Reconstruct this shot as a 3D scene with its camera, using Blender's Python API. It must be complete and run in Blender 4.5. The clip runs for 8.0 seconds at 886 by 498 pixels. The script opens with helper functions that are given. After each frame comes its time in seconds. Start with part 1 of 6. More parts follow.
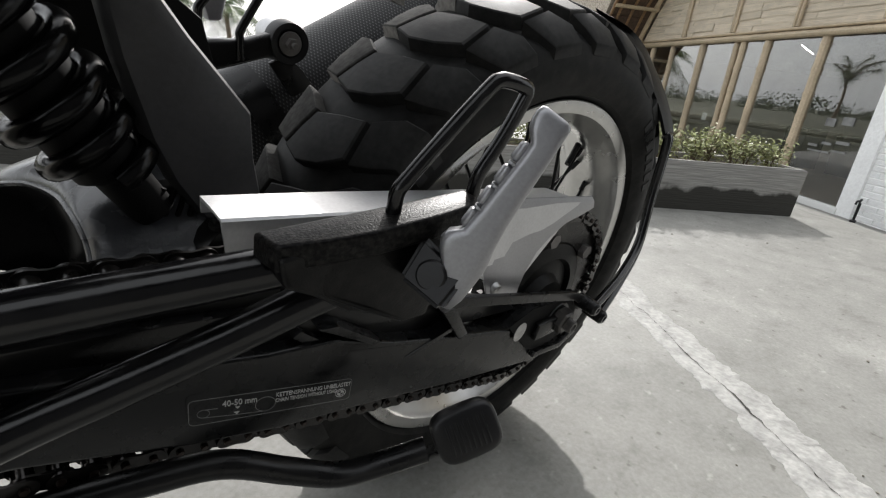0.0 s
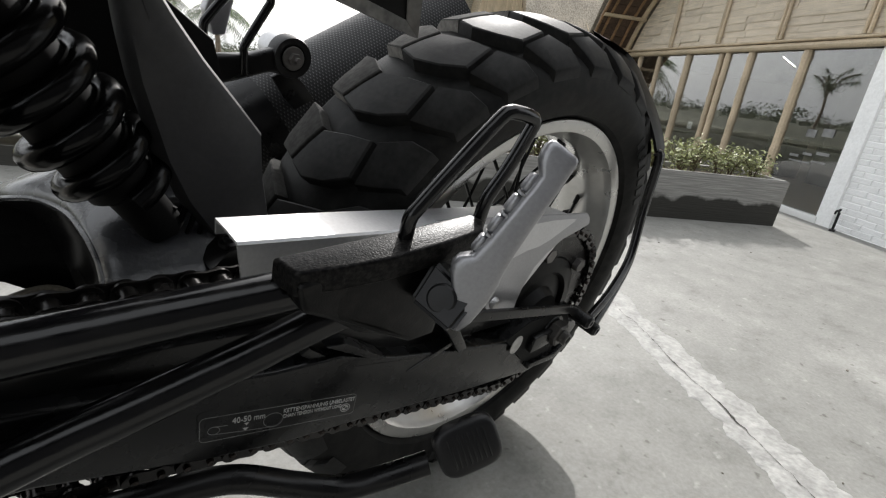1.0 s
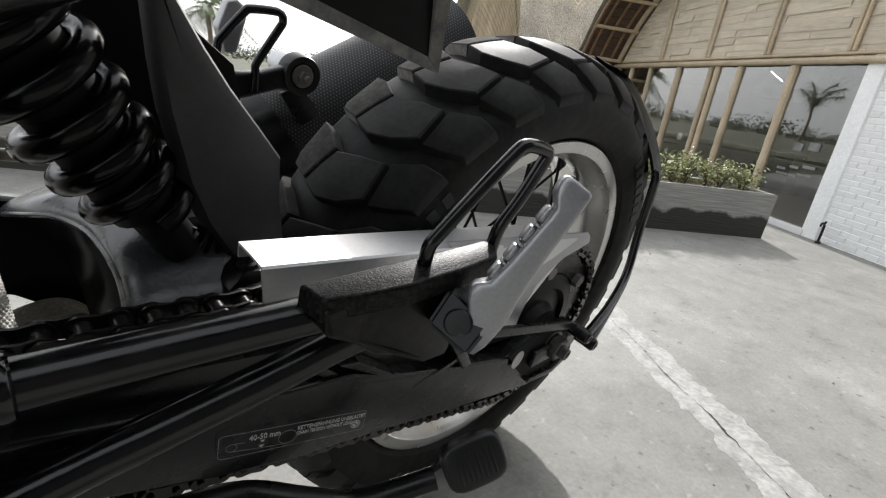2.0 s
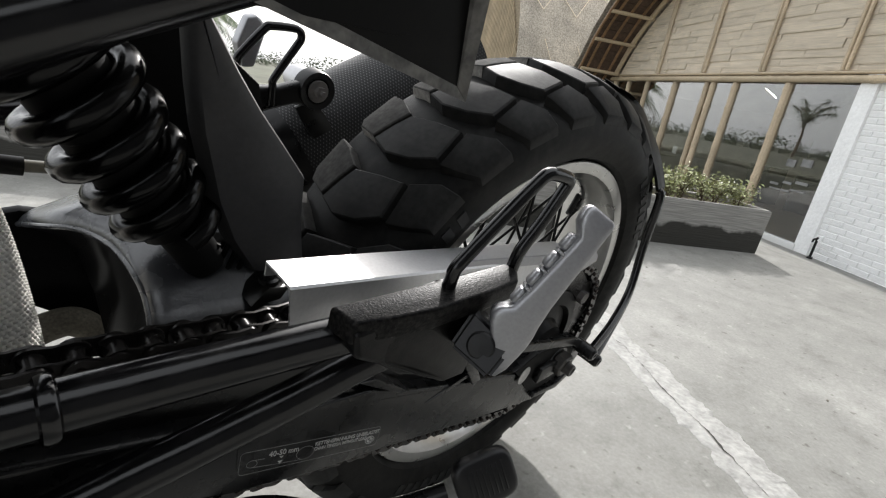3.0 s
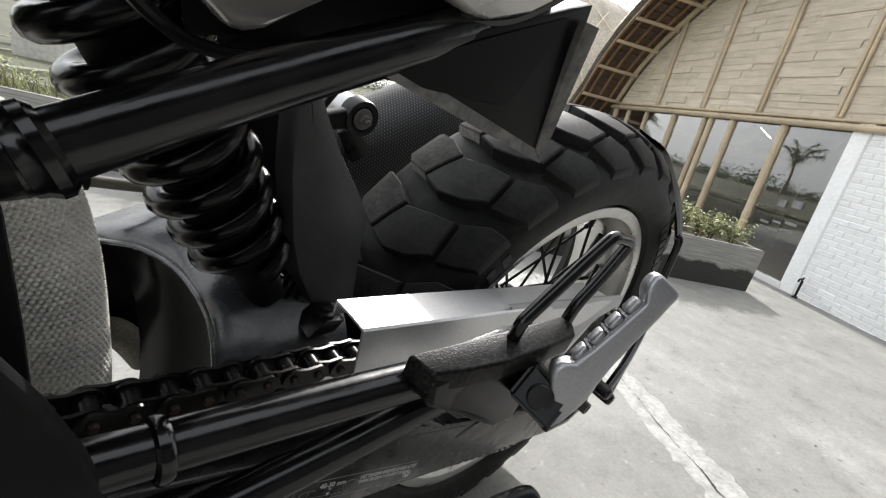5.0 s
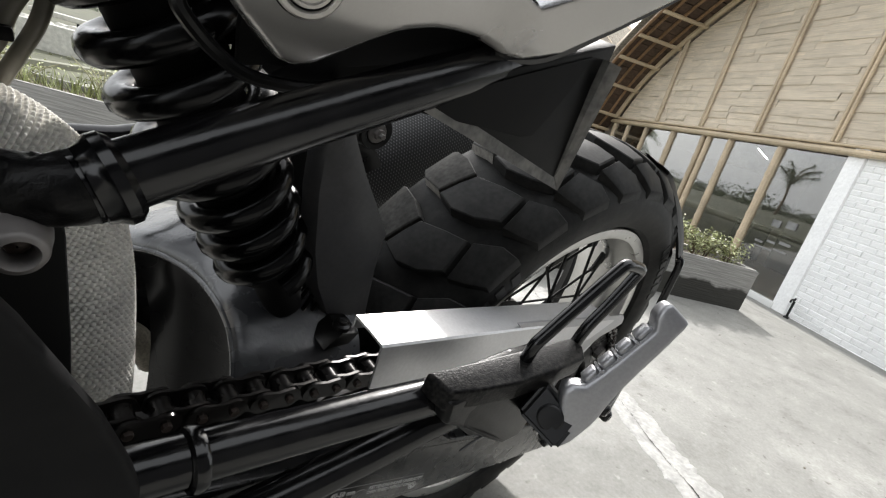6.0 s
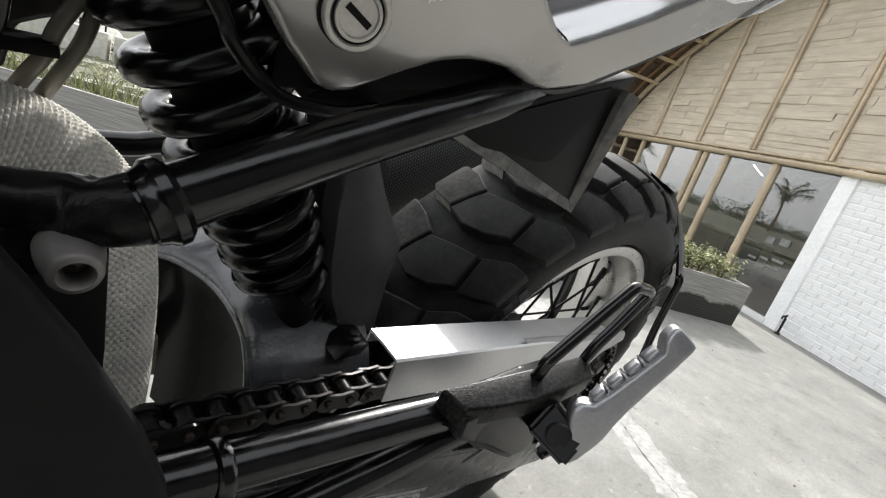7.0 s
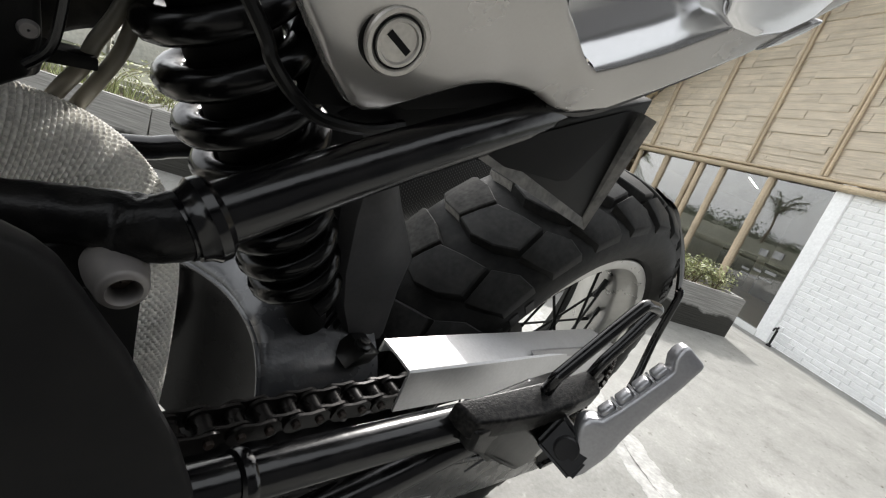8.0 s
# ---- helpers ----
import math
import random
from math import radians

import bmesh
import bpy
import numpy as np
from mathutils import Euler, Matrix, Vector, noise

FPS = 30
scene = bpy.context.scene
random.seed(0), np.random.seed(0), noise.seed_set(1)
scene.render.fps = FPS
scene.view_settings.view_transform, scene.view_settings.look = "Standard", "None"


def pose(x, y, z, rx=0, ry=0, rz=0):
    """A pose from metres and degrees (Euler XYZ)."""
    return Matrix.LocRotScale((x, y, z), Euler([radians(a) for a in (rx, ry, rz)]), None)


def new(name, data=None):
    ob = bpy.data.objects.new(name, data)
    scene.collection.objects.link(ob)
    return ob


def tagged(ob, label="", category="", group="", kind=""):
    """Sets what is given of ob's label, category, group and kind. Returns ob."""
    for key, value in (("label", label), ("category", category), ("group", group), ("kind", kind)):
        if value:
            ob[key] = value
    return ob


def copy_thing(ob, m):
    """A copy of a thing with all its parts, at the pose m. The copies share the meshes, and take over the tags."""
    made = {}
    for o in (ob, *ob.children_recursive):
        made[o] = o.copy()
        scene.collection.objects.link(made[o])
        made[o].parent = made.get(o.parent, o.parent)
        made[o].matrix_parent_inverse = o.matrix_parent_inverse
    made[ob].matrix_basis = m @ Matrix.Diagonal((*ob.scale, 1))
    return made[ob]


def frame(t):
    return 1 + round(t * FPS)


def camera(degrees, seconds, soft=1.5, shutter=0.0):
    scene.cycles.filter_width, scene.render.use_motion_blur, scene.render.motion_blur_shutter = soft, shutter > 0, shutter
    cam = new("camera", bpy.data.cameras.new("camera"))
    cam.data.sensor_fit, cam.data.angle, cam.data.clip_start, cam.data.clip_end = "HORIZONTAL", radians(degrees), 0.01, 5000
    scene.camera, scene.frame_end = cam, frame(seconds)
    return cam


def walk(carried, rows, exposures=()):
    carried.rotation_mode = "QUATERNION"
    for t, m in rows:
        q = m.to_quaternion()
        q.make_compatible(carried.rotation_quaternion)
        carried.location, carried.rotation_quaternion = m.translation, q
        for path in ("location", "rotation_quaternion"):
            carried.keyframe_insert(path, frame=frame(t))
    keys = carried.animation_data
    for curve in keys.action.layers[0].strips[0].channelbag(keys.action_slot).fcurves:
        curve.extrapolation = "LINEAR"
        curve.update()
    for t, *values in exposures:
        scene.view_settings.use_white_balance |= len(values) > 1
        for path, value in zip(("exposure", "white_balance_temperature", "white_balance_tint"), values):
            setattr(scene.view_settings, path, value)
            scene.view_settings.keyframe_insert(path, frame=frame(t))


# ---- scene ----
cam = camera(86.7, 8.0, soft=1.2)
METRES, EYE, TILT, LEAN, TURN = 0.174, 0.548, -20.8, -5.61, 137.767
ROWS = [
    (0.0, 0.0, 0.0, 0.0, 0.0, 0.0, -0.0),
    (0.5, -0.0346, -0.027, 0.0341, -0.75, 0.15, -0.29),
    (1.0, -0.0725, -0.0539, 0.0664, -1.5, 0.41, -0.59),
    (1.5, -0.1173, -0.0886, 0.1033, -2.12, 0.73, -0.93),
    (3.0, -0.2693, -0.1512, 0.1868, -3.34, 1.96, -2.52),
    (3.5, -0.3389, -0.1676, 0.219, -3.66, 2.33, -3.33),
    (4.0, -0.4133, -0.1726, 0.2477, -4.03, 2.7, -4.31),
    (4.5, -0.4978, -0.1861, 0.2774, -4.43, 3.02, -5.51),
    (6.0, -0.6663, -0.2603, 0.3397, -5.57, 4.24, -8.98),
    (6.5, -0.7085, -0.2849, 0.3584, -5.94, 4.66, -9.89),
    (7.0, -0.755, -0.2915, 0.3689, -6.35, 4.99, -10.78),
    (7.5, -0.7965, -0.2955, 0.3777, -6.73, 5.3, -11.52),
    (8.0, -0.8395, -0.3111, 0.3908, -7.11, 5.46, -12.34),
]
walk(cam, [(t, pose(0, 0, EYE, TILT, LEAN, TURN) @ pose(METRES * x, METRES * y, METRES * z, 90 + pitch, roll, yaw))
           for t, x, y, z, yaw, pitch, roll in ROWS],
     exposures=[(0.0, 0.43, 6430, 10), (1.5, 0.48, 6420, 10), (3.5, 0.61, 6410, 10), (4.5, 0.72, 6420, 10), (6.0, 0.89, 6450, 10), (8.0, 0.87, 6450, 10)])

# ---- light ----
SUN_AZ, SUN_EL = 220.0, 34.5          # degrees from +x towards +y, and above the horizon
world = bpy.data.worlds.new("world")
scene.world = world
world.use_nodes = True
wn = world.node_tree.nodes
sky = wn.new("ShaderNodeTexSky")
sky.sky_type = "NISHITA"
sky.sun_disc = False
sky.sun_elevation = radians(SUN_EL)
sky.sun_rotation = radians(90 - SUN_AZ)
sky.dust_density = 5.0
sky.air_density = 1.0
sky.ozone_density = 0.3
wn["Background"].inputs[1].default_value = 0.15
haze = wn.new("ShaderNodeHueSaturation")
haze.inputs["Saturation"].default_value = 0.4
world.node_tree.links.new(sky.outputs[0], haze.inputs["Color"])
veil = wn.new("ShaderNodeMix")
veil.data_type = "RGBA"
veil.inputs["Factor"].default_value = 0.6
veil.inputs["B"].default_value = (7.8, 7.95, 8.0, 1)      # bright even haze over the whole sky
world.node_tree.links.new(haze.outputs[0], veil.inputs["A"])
world.node_tree.links.new(veil.outputs["Result"], wn["Background"].inputs[0])
sun = new("sun", bpy.data.lights.new("sun", "SUN"))
sun.data.energy = 2.55
sun.data.angle = radians(0.9)
sun.data.color = (1.0, 0.972, 0.935)
to_sun = Vector((math.cos(radians(SUN_AZ)) * math.cos(radians(SUN_EL)), math.sin(radians(SUN_AZ)) * math.cos(radians(SUN_EL)), math.sin(radians(SUN_EL))))
sun.matrix_world = Matrix.Translation(to_sun * 40) @ to_sun.to_track_quat("Z", "Y").to_matrix().to_4x4()


# ---- materials ----
def mat(name, color=(0.5, 0.5, 0.5), rough=0.5, metal=0.0, spec=0.5, var=0.0, vscale=8.0, fine=0.0, fscale=90.0, bump=0.0, bscale=200.0,
        coat=0.0, dust=0.0, dscale=20.0, island=0.0, rvar=0.0, obj=0.0):
    """A surface with broad and fine variation of its colour, bump, dust and, per piece, a shift of tone."""
    m = bpy.data.materials.new(name)
    m.use_nodes = True
    nt = m.node_tree
    n, lk = nt.nodes, nt.links.new
    b = n["Principled BSDF"]
    b.inputs["Roughness"].default_value = rough
    b.inputs["Metallic"].default_value = metal
    b.inputs["Specular IOR Level"].default_value = spec
    b.inputs["Coat Weight"].default_value = coat
    b.inputs["Coat Roughness"].default_value = 0.06
    co = n.new("ShaderNodeTexCoord").outputs["Object"]

    def nz(scale, detail=4.0):
        t = n.new("ShaderNodeTexNoise")
        t.inputs["Scale"].default_value = scale
        t.inputs["Detail"].default_value = detail
        lk(co, t.inputs["Vector"])
        return t.outputs["Fac"]

    def scaled(sock, lo, hi):
        r = n.new("ShaderNodeMapRange")
        r.inputs["From Min"].default_value, r.inputs["From Max"].default_value = 0.3, 0.7
        r.inputs["To Min"].default_value, r.inputs["To Max"].default_value = lo, hi
        lk(sock, r.inputs["Value"])
        return r.outputs[0]

    def times(a, c):
        x = n.new("ShaderNodeMath")
        x.operation = "MULTIPLY"
        lk(a, x.inputs[0])
        lk(c, x.inputs[1])
        return x.outputs[0]
    val = None
    for amount, sc in ((var, vscale), (fine, fscale)):
        if amount:
            s = scaled(nz(sc), 1 - amount, 1 + amount)
            val = s if val is None else times(val, s)
    if island:
        g = n.new("ShaderNodeNewGeometry")
        r = n.new("ShaderNodeMapRange")
        r.inputs["To Min"].default_value, r.inputs["To Max"].default_value = 1 - island, 1 + island
        lk(g.outputs["Random Per Island"], r.inputs["Value"])
        val = r.outputs[0] if val is None else times(val, r.outputs[0])
    if obj:
        g = n.new("ShaderNodeObjectInfo")
        r = n.new("ShaderNodeMapRange")
        r.inputs["To Min"].default_value, r.inputs["To Max"].default_value = 1 - obj, 1 + obj
        lk(g.outputs["Random"], r.inputs["Value"])
        val = r.outputs[0] if val is None else times(val, r.outputs[0])
    base = n.new("ShaderNodeRGB")
    base.outputs[0].default_value = (*color, 1)
    out = base.outputs[0]
    if val is not None:
        v = n.new("ShaderNodeVectorMath")
        v.operation = "SCALE"
        lk(out, v.inputs[0])
        lk(val, v.inputs["Scale"])
        out = v.outputs[0]
    if dust:
        mx = n.new("ShaderNodeMix")
        mx.data_type = "RGBA"
        lk(scaled(nz(dscale, 8.0), -dust * 0.4, dust), mx.inputs["Factor"])
        lk(out, mx.inputs["A"])
        mx.inputs["B"].default_value = (0.30, 0.28, 0.25, 1)
        out = mx.outputs["Result"]
    lk(out, b.inputs["Base Color"])
    if rvar:
        lk(scaled(nz(dscale, 6.0), max(rough - rvar, 0.03), rough + rvar), b.inputs["Roughness"])
    if bump:
        bp = n.new("ShaderNodeBump")
        bp.inputs["Strength"].default_value = bump
        bp.inputs["Distance"].default_value = 0.4 / bscale
        lk(nz(bscale, 3.0), bp.inputs["Height"])
        lk(bp.outputs[0], b.inputs["Normal"])
    return m


M_GLOSS = mat("gloss_black_enamel", (0.0022, 0.0022, 0.0027), 0.19, spec=0.5, dust=0.012, dscale=60, rvar=0.05, bump=0.05, bscale=60)
M_SATIN = mat("satin_black_coating", (0.004, 0.004, 0.0043), 0.3, spec=0.35, var=0.15, vscale=14, fine=0.1, bump=0.12, bscale=900, dust=0.015, dscale=45, rvar=0.06)
M_CAST = mat("black_cast_metal", (0.0035, 0.0035, 0.0037), 0.3, spec=0.18, fine=0.3, fscale=600, bump=0.35, bscale=900, dust=0.03, dscale=120)
M_ARM = mat("dark_grey_swingarm_paint", (0.0065, 0.0067, 0.0072), 0.26, spec=0.35, var=0.1, coat=0.0, dust=0.015, dscale=50, rvar=0.1)
M_PEBBLE = mat("pebbled_black_casting", (0.003, 0.003, 0.0032), 0.34, spec=0.12, fine=0.3, fscale=600, bump=0.5, bscale=800, dust=0.06, dscale=350)
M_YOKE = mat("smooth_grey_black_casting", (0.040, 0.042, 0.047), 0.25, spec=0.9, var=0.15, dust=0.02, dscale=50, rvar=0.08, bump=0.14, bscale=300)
M_CHROME = mat("bright_silver_lamp_shell", (0.85, 0.85, 0.86), 0.12, metal=0.9, coat=0.5, fine=0.03)
M_PLASTIC = mat("black_plastic", (0.0045, 0.0045, 0.0046), 0.42, spec=0.11, var=0.1, fine=0.12, fscale=300, bump=0.25, bscale=1500, dust=0.015, dscale=40)
M_DUSTY = mat("dusty_plastic_edge", (0.105, 0.102, 0.096), 0.7, var=0.25, vscale=60, fine=0.3, fscale=250, dust=0.35, dscale=90)
M_RUBBER = mat("tyre_rubber", (0.0075, 0.0075, 0.0073), 0.5, spec=0.12, var=0.25, vscale=20, fine=0.25, fscale=200, bump=0.25, bscale=900, dust=0.035, dscale=60)
M_PAD = mat("pad_rubber", (0.006, 0.006, 0.0068), 0.38, spec=0.4, fine=0.1, bump=0.2, bscale=900, dust=0.015)
M_ALU = mat("brushed_aluminium", (0.62, 0.62, 0.63), 0.44, metal=0.85, fine=0.05, fscale=400, rvar=0.05, dust=0.05, dscale=30)
M_PEG = mat("cast_silver_aluminium", (0.37, 0.37, 0.385), 0.36, metal=0.75, var=0.05, vscale=30, fine=0.06, fscale=500, bump=0.08, bscale=900, dust=0.04, dscale=60)
M_RIM = mat("anodised_rim", (0.60, 0.595, 0.58), 0.3, metal=1.0, var=0.04, fine=0.04, dust=0.05, dscale=25, rvar=0.05)
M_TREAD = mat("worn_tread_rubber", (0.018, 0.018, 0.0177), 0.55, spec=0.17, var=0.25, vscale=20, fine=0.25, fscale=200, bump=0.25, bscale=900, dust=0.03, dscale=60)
# far row of blocks: paler for dust and for the light on that side
M_TREAD_FAR = mat("dusty_lit_tread_rubber", (0.05, 0.049, 0.047), 0.85, spec=0.05, var=0.25, vscale=25, fine=0.25, fscale=200, bump=0.25, bscale=900, dust=0.06, dscale=60)
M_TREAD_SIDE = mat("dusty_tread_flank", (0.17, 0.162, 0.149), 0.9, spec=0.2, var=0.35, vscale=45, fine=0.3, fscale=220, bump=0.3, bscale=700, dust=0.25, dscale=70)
M_HUB = mat("hub_black", (0.006, 0.006, 0.006), 0.4, spec=0.15, dust=0.03, dscale=70)
M_STEEL = mat("zinc_steel", (0.42, 0.42, 0.42), 0.4, metal=1.0, var=0.2, vscale=90, dust=0.2, dscale=120)
M_GUARD = mat("matt_black_guard_plastic", (0.045, 0.045, 0.047), 0.45, spec=0.35, var=0.12, vscale=12, fine=0.1, fscale=300, bump=0.2, bscale=1300, dust=0.03, dscale=40)
M_CHAIN = mat("oily_chain_steel", (0.022, 0.02, 0.019), 0.25, metal=0.6, var=0.4, vscale=150, fine=0.3, fscale=400, obj=0.35, rvar=0.12)
M_RUST = mat("rusty_chain_pin", (0.028, 0.019, 0.015), 0.4, metal=0.5, var=0.4, vscale=200)
M_SPRING = mat("spring_gloss_black", (0.0025, 0.0025, 0.0027), 0.20, spec=0.24, dust=0.008, dscale=60, rvar=0.07)
M_PANEL = mat("silver_grey_paint", (0.46, 0.445, 0.425), 0.25, metal=0.6, coat=0.6, fine=0.02, fscale=900, rvar=0.04, dust=0.05, dscale=25)
M_PANEL2 = mat("silver_metallic_paint", (0.62, 0.62, 0.625), 0.2, metal=0.75, coat=0.8, fine=0.04, fscale=800)
M_LOCK = mat("lock_silver", (0.48, 0.46, 0.43), 0.36, metal=0.6, fine=0.08, fscale=500)
# yoke casting seen in its hollow: the cavity's shade is put into this colour
M_BOWL = mat("shaded_yoke_hollow", (0.003, 0.003, 0.0034), 0.26, spec=0.05, var=0.15, vscale=12, rvar=0.08)
M_HEEL = mat("matt_black_moulding", (0.007, 0.007, 0.0074), 0.55, spec=0.1, var=0.1, bump=0.15, bscale=1500, dust=0.012, dscale=40)
# for black parts, and for flat pieces that carry a recess's shade in colour
M_DARK = mat("black_part_and_recess_shade", (0.003, 0.003, 0.003), 0.7, spec=0.2, fine=0.1)
M_BOLT = mat("grey_bolt", (0.15, 0.14, 0.135), 0.42, metal=0.25, var=0.2, vscale=80, dust=0.15, dscale=120)
M_HOSE = mat("clear_tan_hose", (0.15, 0.14, 0.108), 0.35, var=0.2, vscale=60, dust=0.1)
M_WRAP = mat("white_glass_fibre_wrap", (0.78, 0.76, 0.71), 0.85, spec=0.2, var=0.12, vscale=35, fine=0.22, fscale=500, bump=0.5, bscale=1500)
M_BARKWRAP = mat("dirty_pipe_wrap", (0.12, 0.11, 0.09), 0.85, spec=0.2, var=0.2, vscale=40, fine=0.3, fscale=400, bump=0.8, bscale=500)
M_INK = mat("white_label_ink", (0.5, 0.5, 0.49), 0.6, fine=0.2, fscale=900)
M_TYRE_MARK = mat("moulded_rubber_mark", (0.018, 0.018, 0.018), 0.5, spec=0.25)

M_BAMBOO = mat("bamboo_pole", (0.52, 0.42, 0.29), 0.45, var=0.15, vscale=3, fine=0.15, fscale=60, obj=0.12)
M_THATCH = mat("grey_thatch", (0.42, 0.38, 0.32), 0.9, var=0.2, vscale=2, fine=0.4, fscale=30, bump=1.0, bscale=40)
M_WICKER = mat("woven_mat", (0.33, 0.27, 0.19), 0.8, fine=0.35, fscale=25)
M_RAFTER = mat("dark_roof_boards", (0.10, 0.065, 0.045), 0.7, var=0.3, vscale=2, fine=0.3, fscale=20, island=0.3)
M_BRICK = mat("white_painted_brick", (0.93, 0.93, 0.92), 0.6, var=0.05, vscale=3, fine=0.05, fscale=40, bump=0.45, bscale=30, island=0.05, obj=0.04)
M_MORTAR = mat("white_painted_mortar", (0.89, 0.89, 0.88), 0.7, fine=0.08, bump=0.3, bscale=80)
M_INSIDE = mat("interior_plaster", (0.50, 0.45, 0.39), 0.8, var=0.2, vscale=1.5)
M_INFLOOR = mat("interior_floor", (0.42, 0.32, 0.22), 0.4, var=0.2, vscale=2)
M_WOOD = mat("brown_wood", (0.25, 0.15, 0.08), 0.45, var=0.2, vscale=4, fine=0.25, fscale=30)
M_BARK = mat("palm_bark", (0.20, 0.16, 0.12), 0.9, var=0.3, vscale=4, fine=0.3, fscale=30, bump=0.8, bscale=25)
M_LEAF = mat("foliage", (0.075, 0.11, 0.035), 0.55, var=0.3, vscale=2, island=0.45)
M_SHRUB = mat("variegated_leaf", (0.36, 0.38, 0.19), 0.5, island=0.6, var=0.2, vscale=20)
M_TWIG = mat("twig", (0.16, 0.12, 0.08), 0.8, fine=0.2)
M_FIELD = mat("rice_field", (0.125, 0.135, 0.075), 0.8, var=0.35, vscale=0.15, fine=0.25, fscale=2.0)
M_GROUND = mat("dry_grass_ground", (0.085, 0.088, 0.055), 0.9, var=0.3, vscale=0.1, fine=0.3, fscale=1.5)
M_FARTREE = mat("far_trees", (0.145, 0.17, 0.115), 0.8, island=0.3, var=0.3, vscale=0.2)
M_SOIL = mat("planter_soil", (0.09, 0.07, 0.05), 0.95, fine=0.4, fscale=60)
M_PLAIN = mat("dark_plain", (0.015, 0.015, 0.015), 0.5, spec=0.25, fine=0.1)
M_WHITEB = mat("white_render", (0.75, 0.75, 0.73), 0.7, var=0.06, vscale=2)

lampm = bpy.data.materials.new("lamp_tube")
lampm.use_nodes = True
lampm.node_tree.nodes["Principled BSDF"].inputs["Emission Color"].default_value = (1, 0.97, 0.9, 1)
lampm.node_tree.nodes["Principled BSDF"].inputs["Emission Strength"].default_value = 30.0

M_GLASS = bpy.data.materials.new("window_glass")
M_GLASS.use_nodes = True
gn, gl = M_GLASS.node_tree.nodes, M_GLASS.node_tree.links.new
gn.remove(gn["Principled BSDF"])
gt, gg, gm = gn.new("ShaderNodeBsdfTransparent"), gn.new("ShaderNodeBsdfGlossy"), gn.new("ShaderNodeMixShader")
gf = gn.new("ShaderNodeLayerWeight")
gf.inputs["Blend"].default_value = 0.5
gr = gn.new("ShaderNodeMapRange")                      # clear at right angles, more mirror-like at a slant
gr.inputs["To Min"].default_value, gr.inputs["To Max"].default_value = 0.05, 0.56
gl(gf.outputs["Facing"], gr.inputs["Value"])
gt.inputs["Color"].default_value = (0.86, 0.87, 0.86, 1)
gg.inputs["Roughness"].default_value = 0.01
gl(gr.outputs[0], gm.inputs[0])
gl(gt.outputs[0], gm.inputs[1])
gl(gg.outputs[0], gm.inputs[2])
gl(gm.outputs[0], gn["Material Output"].inputs["Surface"])


def tex_material(name, build):
    m = bpy.data.materials.new(name)
    m.use_nodes = True
    build(m.node_tree.nodes, m.node_tree.links.new, m.node_tree.nodes["Principled BSDF"])
    return m


def concrete_nodes(n, lk, b):
    co = n.new("ShaderNodeTexCoord").outputs["Object"]

    def nz(scale, detail=6.0, rough=0.55):
        t = n.new("ShaderNodeTexNoise")
        t.inputs["Scale"].default_value, t.inputs["Detail"].default_value = scale, detail
        t.inputs["Roughness"].default_value = rough
        lk(co, t.inputs["Vector"])
        return t.outputs["Fac"]

    def ramp(sock, stops):
        r = n.new("ShaderNodeValToRGB")
        e = r.color_ramp.elements
        while len(e) < len(stops):
            e.new(0.5)
        for k, (p, c) in zip(e, stops):
            k.position, k.color = p, (*c, 1)
        lk(sock, r.inputs[0])
        return r.outputs[0]

    def mul(a, c, f=1.0):
        x = n.new("ShaderNodeMix")
        x.data_type, x.blend_type = "RGBA", "MULTIPLY"
        x.inputs["Factor"].default_value = f
        lk(a, x.inputs["A"])
        lk(c, x.inputs["B"])
        return x.outputs["Result"]
    big = ramp(nz(1.6, 8.0, 0.62), [(0.30, (0.19, 0.188, 0.176)), (0.46, (0.26, 0.257, 0.242)), (0.56, (0.285, 0.281, 0.266)), (0.68, (0.36, 0.355, 0.337))])
    mid = ramp(nz(9.0, 8.0, 0.7), [(0.32, (0.72, 0.72, 0.70)), (0.46, (0.95, 0.95, 0.94)), (0.54, (1.0, 1.0, 0.99)), (0.66, (1.16, 1.16, 1.15))])
    fine = ramp(nz(120.0, 4.0), [(0.3, (0.86, 0.86, 0.85)), (0.7, (1.08, 1.08, 1.08))])
    spots = ramp(nz(38.0, 2.0), [(0.26, (0.58, 0.57, 0.55)), (0.35, (1, 1, 1)), (0.66, (1, 1, 1)), (0.75, (1.34, 1.34, 1.33))])
    lk(mul(mul(mul(big, mid), fine), spots), b.inputs["Base Color"])
    b.inputs["Roughness"].default_value = 0.62
    bp = n.new("ShaderNodeBump")
    bp.inputs["Strength"].default_value, bp.inputs["Distance"].default_value = 0.35, 0.004
    lk(nz(22.0, 8.0, 0.7), bp.inputs["Height"])
    lk(bp.outputs[0], b.inputs["Normal"])


M_CONC = tex_material("trowelled_concrete", concrete_nodes)


